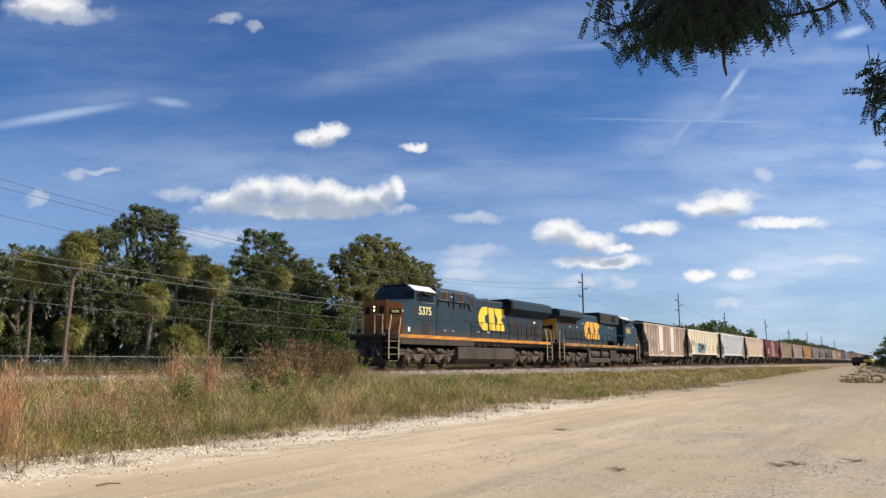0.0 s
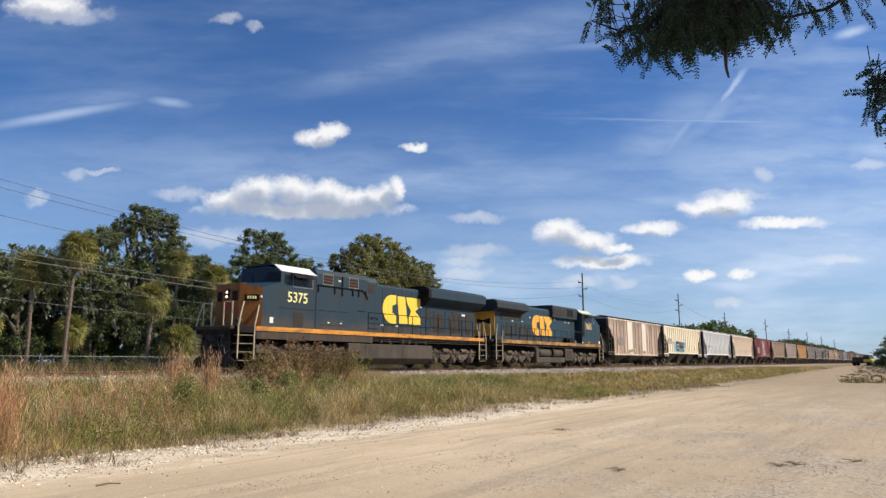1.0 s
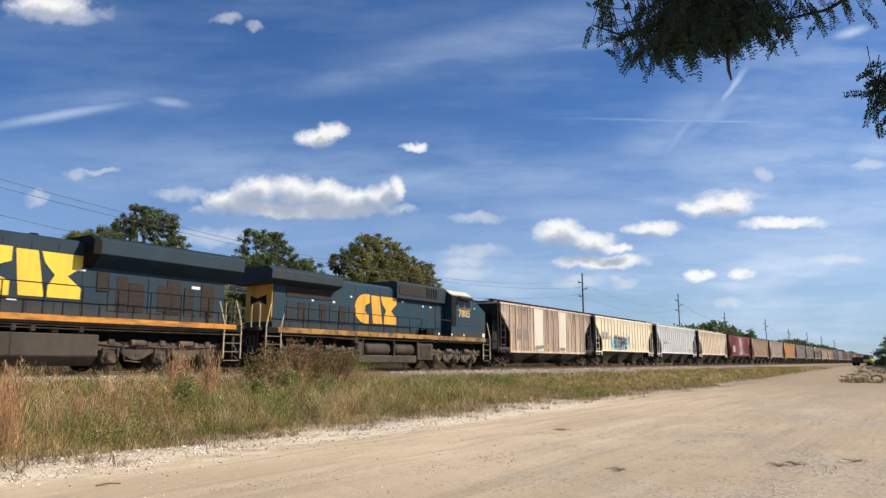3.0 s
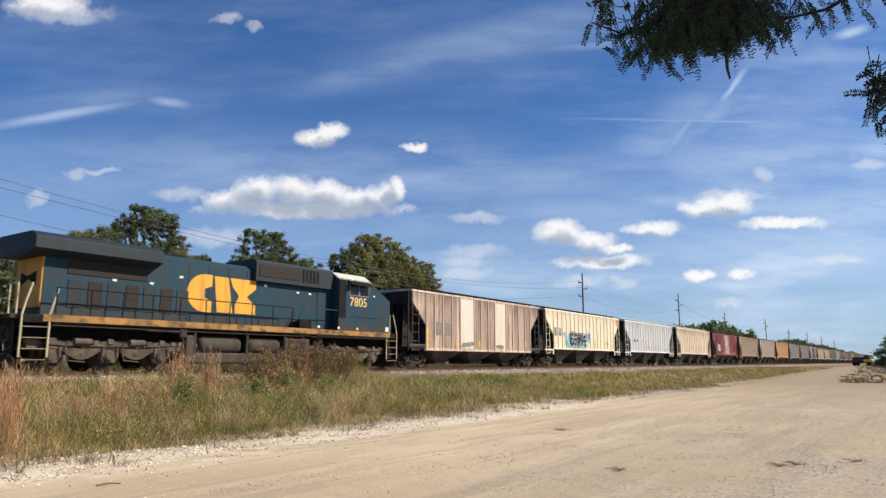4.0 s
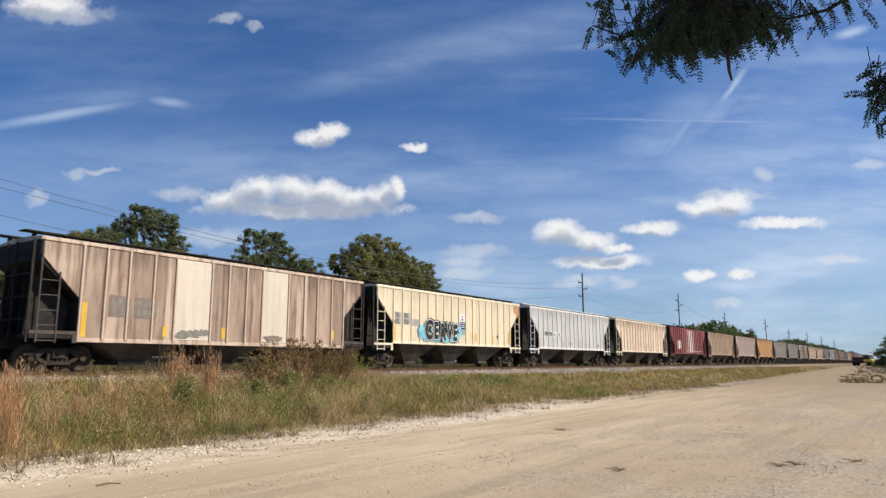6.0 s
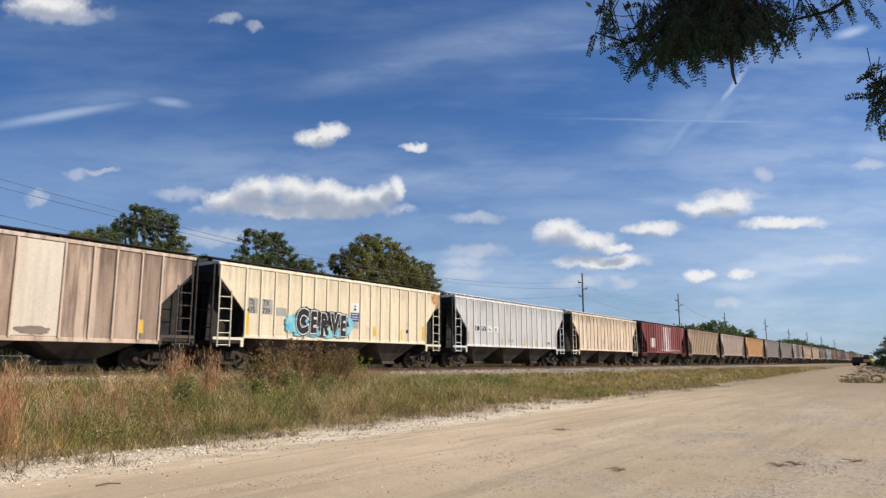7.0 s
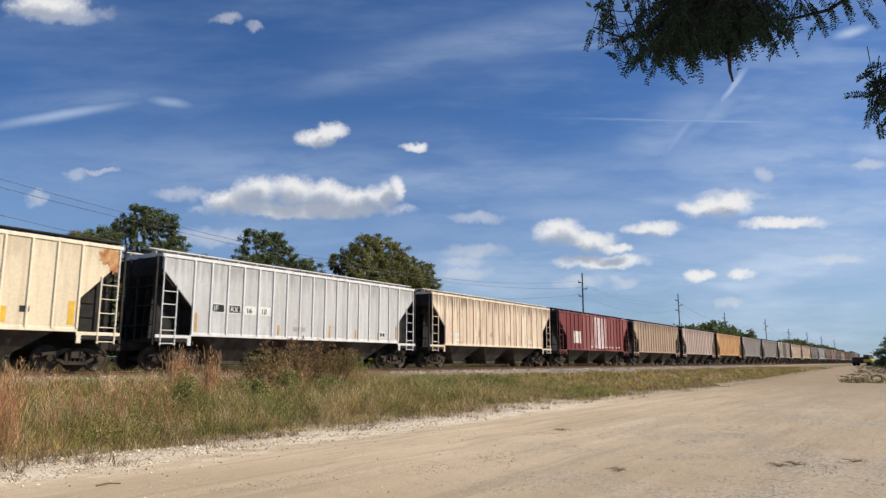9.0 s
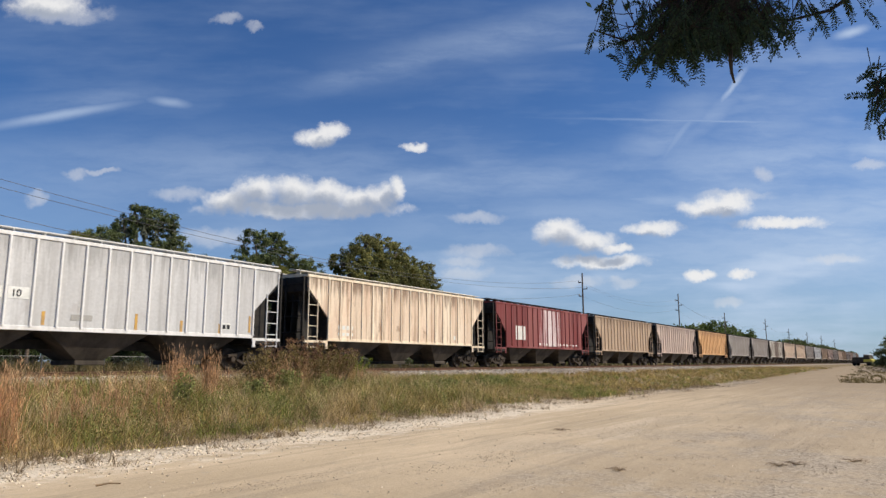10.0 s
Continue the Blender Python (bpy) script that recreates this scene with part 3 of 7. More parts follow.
def hopper(s0, paint, rib_paint, label, parts=HOP, end_paint=None, full=True, board=None):
    car = new("hopper_car")
    tagged(car, label, "railcar", "hopper cars of the train")
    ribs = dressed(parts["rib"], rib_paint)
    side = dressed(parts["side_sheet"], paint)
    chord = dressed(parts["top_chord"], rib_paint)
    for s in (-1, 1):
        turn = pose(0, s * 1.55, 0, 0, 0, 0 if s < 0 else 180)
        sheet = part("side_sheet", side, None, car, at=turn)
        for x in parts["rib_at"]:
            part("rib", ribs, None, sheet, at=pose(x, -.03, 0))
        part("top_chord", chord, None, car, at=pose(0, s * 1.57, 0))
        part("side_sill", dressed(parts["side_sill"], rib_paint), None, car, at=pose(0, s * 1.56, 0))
    part("roof", dressed(parts["roof"], rib_paint), None, car)
    part("hatch_cover", parts["hatch_cover"], None, car)
    part("running_board", dressed(parts["running_board"], board) if board else parts["running_board"], None, car)
    for e in (0, 180):
        part("slope_sheet", parts["slope_sheet"], None, car, "grimy black slope sheet, end shade put into its colour", at=pose(0, 0, 0, 0, 0, e))
        # added dark plates fill the end openings, standing for the shade in there
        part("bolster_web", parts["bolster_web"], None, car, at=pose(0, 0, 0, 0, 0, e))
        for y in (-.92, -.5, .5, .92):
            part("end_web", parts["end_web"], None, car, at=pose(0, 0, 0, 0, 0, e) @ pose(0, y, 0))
        for y in (-1.5, -.3, .3, 1.5):
            part("end_post", parts["end_post"], None, car, at=pose(0, 0, 0, 0, 0, e) @ pose(0, y, 0))
        for z in (1.75, 2.5, 3.25, 4.1):
            part("end_rail", parts["end_rail"], None, car, at=pose(0, 0, 0, 0, 0, e) @ pose(0, 0, z))
    part("air_reservoir", parts["air_reservoir"], None, car)
    part("brake_wheel", parts["brake_wheel"], None, car)
    part("centre_sill", parts["centre_sill"], None, car)
    for x in (-4.1, 0, 4.1):
        part("hopper_bay", parts["bay"], None, car, at=pose(x, 0, 0))
    deck = parts["end_platform"]
    for e in (0, 180):
        part("end_platform", deck, None, car, at=pose(0, 0, 0, 0, 0, e))
    edge = bmesh.new()
    box(edge, -8.2, -6.62, -.02, .02, 1.26, 1.38, .008)
    box(edge, -6.80, -6.64, -.03, .03, .98, 1.26, .008)
    edge = mesh_of(edge, "end_sill", end_paint or rib_paint)
    for y in (-1.58, 1.58):
        for e in (0, 180):
            part("end_sill", edge, None, car, at=pose(0, 0, 0, 0, 0, e) @ pose(0, y, 0))
    lad = dressed(parts["ladder"], end_paint or rib_paint)
    for s in (-1, 1):
        for e in (-1, 1):
            part("ladder", lad, None, car, at=pose(e * 7.68, s * 1.60, 0, 0, 0, 0 if e < 0 else 180))
        part("coupler", parts["coupler"], None, car, at=pose(s * 8.4, 0, 0, 0, 0, 0 if s < 0 else 180))
    wheels = []
    for s in (-1, 1):
        add_truck(car, s * 6.95, wheels)
    car.location = (s0, YC, RAIL)
    TRAIN.append((car, s0))
    if full:
        WHEELS.extend((w, .475) for w in wheels)
    return car


P_H1 = car_paint("beige_grimy", (0.62, 0.475, 0.37), (0.40, 0.285, 0.215), (0.15, 0.10, 0.075), grime=0.8, rusty=0.15, uneven=0.55, soot=0.5)
P_H2 = car_paint("cream", (0.82, 0.71, 0.51), (0.78, 0.68, 0.50), (0.48, 0.38, 0.26), grime=0.38, rusty=0.10, uneven=0.22, soot=0.28)
P_H3 = car_paint("light_grey", (0.62, 0.62, 0.62), (0.54, 0.54, 0.54), (0.28, 0.265, 0.25), grime=0.35, rusty=0.06, uneven=0.22, soot=0.4)
P_H4 = car_paint("faded_tan", (0.86, 0.74, 0.58), (0.78, 0.60, 0.45), (0.32, 0.19, 0.12), grime=0.75, rusty=0.25, uneven=0.3, soot=0.8)
P_H5 = car_paint("maroon", (0.19, 0.036, 0.034), (0.14, 0.028, 0.027), (0.26, 0.13, 0.12), grime=0.4, rusty=0.05, panels=(0.25, 0.075, 0.07), pitch=1.6)
P_H6 = car_paint("tan_brown", (0.52, 0.39, 0.27), (0.42, 0.30, 0.21), (0.24, 0.165, 0.115), grime=0.6, rusty=0.2, uneven=0.4, soot=0.5)
P_H7 = car_paint("pinkish_grey", (0.66, 0.53, 0.45), (0.52, 0.40, 0.34), (0.26, 0.195, 0.165), grime=0.6, rusty=0.1, uneven=0.5, soot=0.4)
P_H8 = car_paint("rust_orange", (0.76, 0.47, 0.22), (0.66, 0.36, 0.15), (0.34, 0.18, 0.10), grime=0.5, rusty=0.3, uneven=0.4, soot=0.5)
P_H9 = car_paint("dull_grey", (0.46, 0.42, 0.38), (0.36, 0.32, 0.29), (0.20, 0.165, 0.145), grime=0.6, rusty=0.1, uneven=0.5, soot=0.4)
P_H11 = car_paint("striped_white", (0.66, 0.62, 0.55), (0.56, 0.52, 0.46), (0.18, 0.14, 0.12), grime=0.7, rusty=0.1, panels=(0.22, 0.17, 0.14), pitch=2.2)
LINE = [(80.2, P_H1, "grimy beige hopper car with patched pale panels", HOP_DEEP), (97.5, P_H2, "cream hopper car with blue and black graffiti", HOP), (115.3, P_H3, "light grey hopper car with white number patches", HOP),
        (133.2, P_H4, "faded tan hopper car with brown streaks", HOP), (151.0, P_H5, "maroon hopper car with white-streaked faded panels", HOP), (168.85, P_H6, "tan-brown weathered hopper car", HOP),
        (186.7, P_H7, "pinkish-grey weathered hopper car", HOP), (204.55, P_H8, "rust-orange weathered hopper car", HOP), (222.4, P_H9, "dull grey weathered hopper car", HOP)]
MORE = [P_H9, P_H11, P_H4, P_H4, P_H9, P_H3, P_H6, P_H7, P_H9, P_H4, P_H6, P_H9, P_H7, P_H3, P_H6]
WORDS = {P_H11: "pale hopper car with dark rusty panels", P_H6: "tan-brown weathered hopper car", P_H3: "light grey weathered hopper car", P_H7: "pinkish-grey weathered hopper car", P_H4: "faded tan weathered hopper car", P_H9: "dull grey weathered hopper car"}
CARS = []
P_LADDER = car_paint("ladder_brown", (0.12, 0.095, 0.08), (0.08, 0.065, 0.055), (0.045, 0.035, 0.03), grime=0.5, rusty=0.2)
# Paler than the side sheets: the sunlit look of the ribs is in the colour.
P_RIB_LIT_W = car_paint("rib_lit_white", (0.80, 0.79, 0.77), (0.72, 0.71, 0.69), (0.42, 0.41, 0.39), grime=0.35, rusty=0.03)
P_RIB_LIT_C = car_paint("rib_lit_cream", (0.84, 0.73, 0.56), (0.76, 0.62, 0.45), (0.42, 0.29, 0.19), grime=0.35, rusty=0.1)
P_RIB_LIT_B = car_paint("rib_lit_beige", (0.70, 0.56, 0.44), (0.52, 0.39, 0.30), (0.20, 0.15, 0.12), grime=0.6, rusty=0.1)
P_RIB_LIT_Y = car_paint("rib_lit_pale_cream", (0.88, 0.79, 0.60), (0.82, 0.73, 0.55), (0.50, 0.40, 0.28), grime=0.3, rusty=0.05)
RIBS = {0: P_RIB_LIT_B, 1: P_RIB_LIT_Y, 2: P_RIB_LIT_W, 3: P_RIB_LIT_C}
P_BOARD = material("galvanised_board", (0.55, 0.55, 0.53), (0.66, 0.65, 0.63), 0.6, 3.0, bump=0.1)
for n_car, (s0, paint, label, kit) in enumerate(LINE):
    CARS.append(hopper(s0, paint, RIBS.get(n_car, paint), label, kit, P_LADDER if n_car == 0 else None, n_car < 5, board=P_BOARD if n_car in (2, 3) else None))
for n_car, paint in enumerate(MORE):
    CARS.append(hopper(222.4 + 17.85 * (n_car + 1), paint, paint, WORDS[paint], HOP, full=False))

# ---------------------------------------------------------------- locomotives
P_BLUE = car_paint("dark_blue_paint", (0.010, 0.031, 0.051), (0.015, 0.035, 0.053), (0.026, 0.025, 0.020), grime=0.45, rusty=0.0, streak=(0.5, 1.0, 0.6), dust=((0.060, 0.050, 0.040), 1.85, 2.9))
P_BLUE2 = car_paint("faded_blue_paint", (0.008, 0.042, 0.070), (0.014, 0.046, 0.067), (0.034, 0.033, 0.028), grime=0.55, rusty=0.03, streak=(0.8, 1.0, 0.6), dust=((0.050, 0.040, 0.030), 1.85, 2.7))
P_SKIRT = car_paint("grimy_skirt", (0.060, 0.042, 0.030), (0.036, 0.030, 0.026), (0.10, 0.062, 0.034), grime=0.6, rusty=0.1)
P_YELLOW = car_paint("yellow_stripe", (0.68, 0.29, 0.035), (0.52, 0.21, 0.035), (0.20, 0.10, 0.042), grime=0.85, rusty=0.05, streak=(0.7, 1.0, 5.0))
P_STRIPE2 = car_paint("worn_yellow_stripe", (0.48, 0.25, 0.06), (0.36, 0.19, 0.055), (0.10, 0.062, 0.035), grime=1.0, rusty=0.15, streak=(1.6, 1.0, 2.0), uneven=0.5)
P_ORANGE = car_paint("nose_orange", (0.27, 0.100, 0.017), (0.21, 0.078, 0.017), (0.09, 0.042, 0.021), grime=0.6, rusty=0.02)
P_LOGO = car_paint("logo_yellow", (0.88, 0.62, 0.06), (0.84, 0.56, 0.06), (0.55, 0.36, 0.08), grime=0.35, rusty=0.0)
P_LOGO2 = car_paint("logo_amber", (0.82, 0.42, 0.05), (0.76, 0.37, 0.05), (0.42, 0.22, 0.06), grime=0.5, rusty=0.0)
P_NUM = material("number_cream", (0.85, 0.78, 0.36), (0.80, 0.72, 0.34), 0.6, 3.0, bump=0.0)
P_NUM2 = material("number_tan", (0.72, 0.50, 0.22), (0.66, 0.45, 0.20), 0.6, 3.0, bump=0.0)
P_WHITE = material("white_paint", (0.78, 0.78, 0.75), (0.70, 0.70, 0.66), 0.5, 2.0, fine=12, bump=0.05)
P_CREAM = material("handrail_cream", (0.62, 0.52, 0.32), (0.50, 0.42, 0.28), 0.6, 3.0, bump=0.05)
P_BLACK = material("matt_black", (0.010, 0.009, 0.009), (0.020, 0.018, 0.016), 0.75, 2.0, fine=12, bump=0.1, spec=0.12)
P_SCREEN = material("intake_screen", (0.026, 0.020, 0.017), (0.042, 0.032, 0.026), 0.8, 2.0, (1, 1, 6), fine=40, bump=0.6)
P_GRILLE = material("red_grille", (0.075, 0.036, 0.026), (0.05, 0.027, 0.02), 0.7, 3.0, (1, 1, 8), fine=30, bump=0.4)
P_TANK = material("tank_grey", (0.046, 0.037, 0.029), (0.082, 0.066, 0.051), 0.8, 1.0, (1, 1, 0.4), c3=(0.05, 0.042, 0.036), fine=12, bump=0.15)
P_GLASS = material("cab_glass", (0.010, 0.012, 0.014), (0.016, 0.018, 0.020), 0.2, 1.0, bump=0.0, spec=0.25)


def glow(name, colour, strength):
    m = bpy.data.materials.new(name)
    m.use_nodes = True
    b = m.node_tree.nodes["Principled BSDF"]
    b.inputs["Emission Color"].default_value = (*colour, 1)
    b.inputs["Emission Strength"].default_value = strength
    return m


P_RED = material("placard_red", (0.35, 0.05, 0.03), (0.28, 0.04, 0.03), 0.6, 3.0, bump=0.0)
P_LAMP = glow("headlight_glow", (1.0, 0.80, 0.55), 2.2)


def inset(bm, quad, margin=0.06, out=0.012, deep=0.02):
    """A thin plate lying on a quad, a margin in from its edges."""
    a, b, c, d = [Vector(v) for v in quad]
    n = (b - a).cross(d - a).normalized()

    def at(u, v):
        return (a * (1 - u) + b * u) * (1 - v) + (d * (1 - u) + c * u) * v
    mu, mv = margin / (b - a).length, margin / (d - a).length
    ring = [at(mu, mv), at(1 - mu, mv), at(1 - mu, 1 - mv), at(mu, 1 - mv)]
    lo = [bm.verts.new(p - n * deep) for p in ring]
    hi = [bm.verts.new(p + n * out) for p in ring]
    bm.faces.new(lo[::-1]), bm.faces.new(hi)
    for k in range(4):
        bm.faces.new((lo[k], lo[(k + 1) % 4], hi[(k + 1) % 4], hi[k]))


def plate(name, x0, x1, z0, z1, y, mat, parent, label="", deep=0.02, bevel=0.0):
    bm = bmesh.new()
    box(bm, x0, x1, y - deep, y + deep, z0, z1, bevel)
    return part(name, bm, mat, parent, label)


def lettering(text, x, z, y, size, mat, parent, name="lettering", offset=0.0, shear=0.0, wide=1.0, deep=0.004, spacing=1.0):
    """Painted characters on the side that faces -Y."""
    cu = bpy.data.curves.new("lettering", "FONT")
    cu.body, cu.size, cu.offset, cu.shear, cu.extrude, cu.space_character = text, size, offset, shear, deep, spacing
    cu.align_x = "LEFT"
    tmp = bpy.data.objects.new("lettering", cu)
    me = bpy.data.meshes.new_from_object(tmp)
    bpy.data.objects.remove(tmp)
    me.materials.clear()
    me.materials.append(mat)
    ob = new(name, me)
    ob.parent = parent
    ob.matrix_basis = pose(x, y, z, 90, 0, 0) @ Matrix.Diagonal((wide, 1, 1, 1))
    return ob


def emblem(parent, x0, x1, z0, z1, y, mat):
    """Three plain heavy shapes side by side: a notched half round, a slanted bar and a waisted block."""
    w, h = x1 - x0, z1 - z0

    def poly(pts):
        bm = bmesh.new()
        prism(bm, [(x0 + w * px, z0 + h * pz) for px, pz in pts], y - .008, y + .008)
        part("emblem", bm, mat, parent, "bold plain yellow emblem shape")
    ring = [(.34, .0)]
    for k in range(15):
        a = radians(270 - k * 180 / 14)
        ring.append((.24 + .24 * math.cos(a), .5 + .5 * math.sin(a)))
    poly(ring + [(.34, 1.0), (.34, .70), (.24, .62), (.24, .38), (.34, .30)])
    poly([(.37, .98), (.57, .98), (.65, .02), (.42, .02)])
    poly([(.60, .98), (1, .98), (1, .74), (.86, .5), (1, .26), (1, .02), (.68, .02), (.68, .26), (.74, .5), (.64, .74)])


def loco_truck_meshes():
    bm = bmesh.new()
    top, low = [], []
    for k in range(37):
        x = -2.85 + k * 5.7 / 36
        c = math.cos(math.tau * max(min(x, 2.3), -2.3) / 2.05)
        top.append((x, .95 + .15 * c))
        low.append((x, .62 + .20 * c))
    prism(bm, top + low[::-1], -.10, .09, bevel=0.0)
    for x in (-2.05, 0, 2.05):
        prism(bm, [(x - .36, .84), (x - .34, .50), (x - .22, .30), (x + .22, .30), (x + .34, .50), (x + .36, .84)], -.07, .08, bevel=0.02)
        lathe(bm, [(-.19, .09), (-.19, .14), (-.15, .14), (-.15, .19), (.08, .19)], "y", 16, (x, 0, .54))
        for k in (-.27, .27):
            lathe(bm, [(.52, .06), (.86, .06)], "z", 8, (x + k, -.10, 0))
        box(bm, x - .12, x + .12, -.15, -.05, .96, 1.16, .02)
    for x in (-1.02, 1.02):
        lathe(bm, [(x - .32, .05), (x - .32, .12), (x + .27, .12), (x + .32, .05)], "x", 12, (0, -.16, 1.04))
        tube(bm, [(x - .5, -.15, 1.05), (x - .62, -.16, .8), (x - .50, -.16, .40), (x + .1, -.16, .34)], .03, 6)
        box(bm, x + .36, x + .56, -.18, -.06, .90, 1.10, .02)
        lathe(bm, [(-.13, .03), (-.13, .05), (-.09, .05)], "y", 8, (x, 0, .62))
    box(bm, -2.95, -2.5, -.15, -.05, .96, 1.10, .02)
    box(bm, 2.45, 2.95, -.15, -.05, .96, 1.12, .02)
    tube(bm, [(-2.8, -.14, 1.0), (-1.4, -.15, .90), (1.4, -.15, .90), (2.8, -.14, 1.0)], .022, 5)
    frame_me = mesh_of(bm, "side_frame", M_TRUCK)
    bm = bmesh.new()
    box(bm, -2.7, 2.7, -.95, .95, .72, 1.1, .05)
    mid = mesh_of(bm, "truck", M_TRUCK)
    bm = bmesh.new()
    for s in (-1, 1):
        lathe(bm, [(s * .69, .2), (s * .69, .545), (s * .72, .55), (s * .73, .515), (s * .82, .505), (s * .82, .44), (s * .78, .38), (s * .78, .17), (s * .98, .12)], "y", 26)
    lathe(bm, [(-.69, .1), (.69, .1)], "y", 10)
    return frame_me, mid, mesh_of(bm, "wheelset", M_STEEL)


P_HOSE = material("hose_grey", (0.10, 0.095, 0.09), (0.17, 0.16, 0.15), 0.7, 4.0, bump=0.05)
P_STEP = material("step_worn", (0.30, 0.24, 0.16), (0.20, 0.16, 0.11), 0.8, 4.0, bump=0.1)
M_TRUCK = material("truck_grey", (0.066, 0.050, 0.038), (0.14, 0.11, 0.082), 0.85, 2.0, c3=(0.022, 0.018, 0.015), fine=14, bump=0.35)
LT_FRAME, LT_MID, LT_WHEEL = loco_truck_meshes()


def loco_truck(loco, x):
    t = part("truck", LT_MID, None, loco, at=pose(x, 0, 0))
    for s in (-1, 1):
        part("side_frame", LT_FRAME, None, t, "grey cast side frame", at=pose(0, s * 1.1, 0, 0, 0, 0 if s < 0 else 180))
    for a in (-2.05, 0, 2.05):
        WHEELS.append((part("wheelset", LT_WHEEL, None, t, at=pose(a, 0, .53)), .53))


def bars(name, paths, r, mat, parent, label=""):
    """Each bent bar is a part of its own."""
    for p in paths:
        bm = bmesh.new()
        tube(bm, p, r, 6)
        part(name, bm, mat, parent, label)


def deck_rail(loco, x0, x1, n, top, y=-1.46, mat=None):
    for s in (y, -y):
        for k in range(n + 1):
            x = x0 + (x1 - x0) * k / n
            bars("stanchion", [[(x, s, 1.9), (x, s, top)]], .022, mat or P_BLACK, loco)
        bars("handrail", [[(x0, s, top), (x1, s, top)], [(x0, s, (top + 1.9) / 2 - .05), (x1, s, (top + 1.9) / 2 - .05)]], .022, mat or P_BLACK, loco)


def end_steps(loco, x, d, mat_rail):
    """Corner steps, pilot sheet, grab irons, coupler and hoses of one end; d: which way is out."""
    def X(v):
        return x + d * v
    bm = bmesh.new()
    box(bm, min(X(-.05), X(.03)), max(X(-.05), X(.03)), -.95, .95, .50, 1.86, .02)
    prism(bm, [(-1.30, .12), (1.30, .12), (1.40, .40), (.95, .62), (-.95, .62), (-1.40, .40)], X(.10), X(.04), "x")
    for k in (-.75, -.25, .25, .75):
        box(bm, min(X(.02), X(.16)), max(X(.02), X(.16)), k - .05, k + .05, 1.0 + .2 * abs(k), 1.55, .02)
    box(bm, min(X(.0), X(.28)), max(X(.0), X(.28)), -.3, .3, 1.2, 1.5, .05)
    box(bm, min(X(.02), X(.30)), max(X(.02), X(.30)), -1.30, 1.30, 1.74, 1.90, .03)
    for k in range(7):
        y = -1.08 + k * .36
        box(bm, min(X(.09), X(.15)), max(X(.09), X(.15)), y - .03, y + .03, .16, .56, .008)
    tube(bm, [(X(.12), -1.32, 1.16), (X(.32), -.9, 1.12), (X(.34), -.25, 1.12), (X(.34), .25, 1.12), (X(.32), .9, 1.12), (X(.12), 1.32, 1.16)], .018, 5)
    part("pilot", bm, M_UNDER, loco)
    for k in (-.66, -.42, .42, .66):
        bm = bmesh.new()
        tube(bm, [(X(.10), k, 1.52), (X(.22), k * 1.03, 1.44), (X(.26), k * 1.06, 1.22), (X(.18), k * 1.1, 1.02), (X(.06), k * 1.12, 1.05)], .026, 6)
        part("jumper_hose", bm, P_HOSE, loco, "dusty grey jumper hose")
    for s in (-1, 1):
        for k, z in enumerate((.42, .78, 1.14, 1.5)):
            bm = bmesh.new()
            box(bm, min(X(-.85), X(-.06)), max(X(-.85), X(-.06)), s * 1.45 - .0 if s < 0 else 1.08, -1.08 if s < 0 else 1.45, z - .015, z + .015)
            part("step", bm, P_STEP, loco)
        bm = bmesh.new()
        box(bm, min(X(-.88), X(-.84)), max(X(-.88), X(-.84)), s * 1.26 - .18, s * 1.26 + .18, .36, 1.9)
        part("step_side", bm, P_BLACK, loco)
        bars("grab_iron", [[(X(.0), s * 1.46, .5), (X(.0), s * 1.46, 1.9), (X(-.10), s * 1.44, 2.35), (X(-.28), s * 1.40, 2.95)],
                           [(X(-.88), s * 1.46, .5), (X(-.88), s * 1.46, 1.95), (X(-1.0), s * 1.44, 2.4), (X(-1.12), s * 1.40, 2.85)]], .036, mat_rail, loco)
        bars("grab_iron", [[(X(-.02), s * .98, 1.9), (X(-.02), s * .98, 2.95), (X(-.02), s * .42, 2.95), (X(-.02), s * .42, 1.9)]], .033, mat_rail, loco)
        bm = bmesh.new()
        tube(bm, [(X(.05), s * .5, 1.15), (X(.25), s * .55, .9), (X(.3), s * .6, .55), (X(.1), s * .75, .62)], .03, 6)
        tube(bm, [(X(.05), s * .8, 1.2), (X(.22), s * .85, .95), (X(.24), s * .95, .7), (X(.06), s * 1.0, .85)], .03, 6)
        part("air_hose", bm, P_HOSE, loco)
    bm = bmesh.new()
    box(bm, min(X(-.2), X(.45)), max(X(-.2), X(.45)), -.12, .12, .78, 1.0, .03)
    box(bm, min(X(.38), X(.66)), max(X(.38), X(.66)), -.20, .20, .70, 1.06, .06)
    part("coupler", bm, M_UNDER, loco)


def ring_wall(bm, ring, z0, tops, shift=0.0):
    """Walls over a plan ring with a top height for each corner."""
    lo = [bm.verts.new((x, y, z0)) for x, y in ring]
    hi = [bm.verts.new((x + shift, y, z)) for (x, y), z in zip(ring, tops)]
    n = len(ring)
    bm.faces.new(lo[::-1]), bm.faces.new(hi)
    for k in range(n):
        bm.faces.new((lo[k], lo[(k + 1) % n], hi[(k + 1) % n], hi[k]))


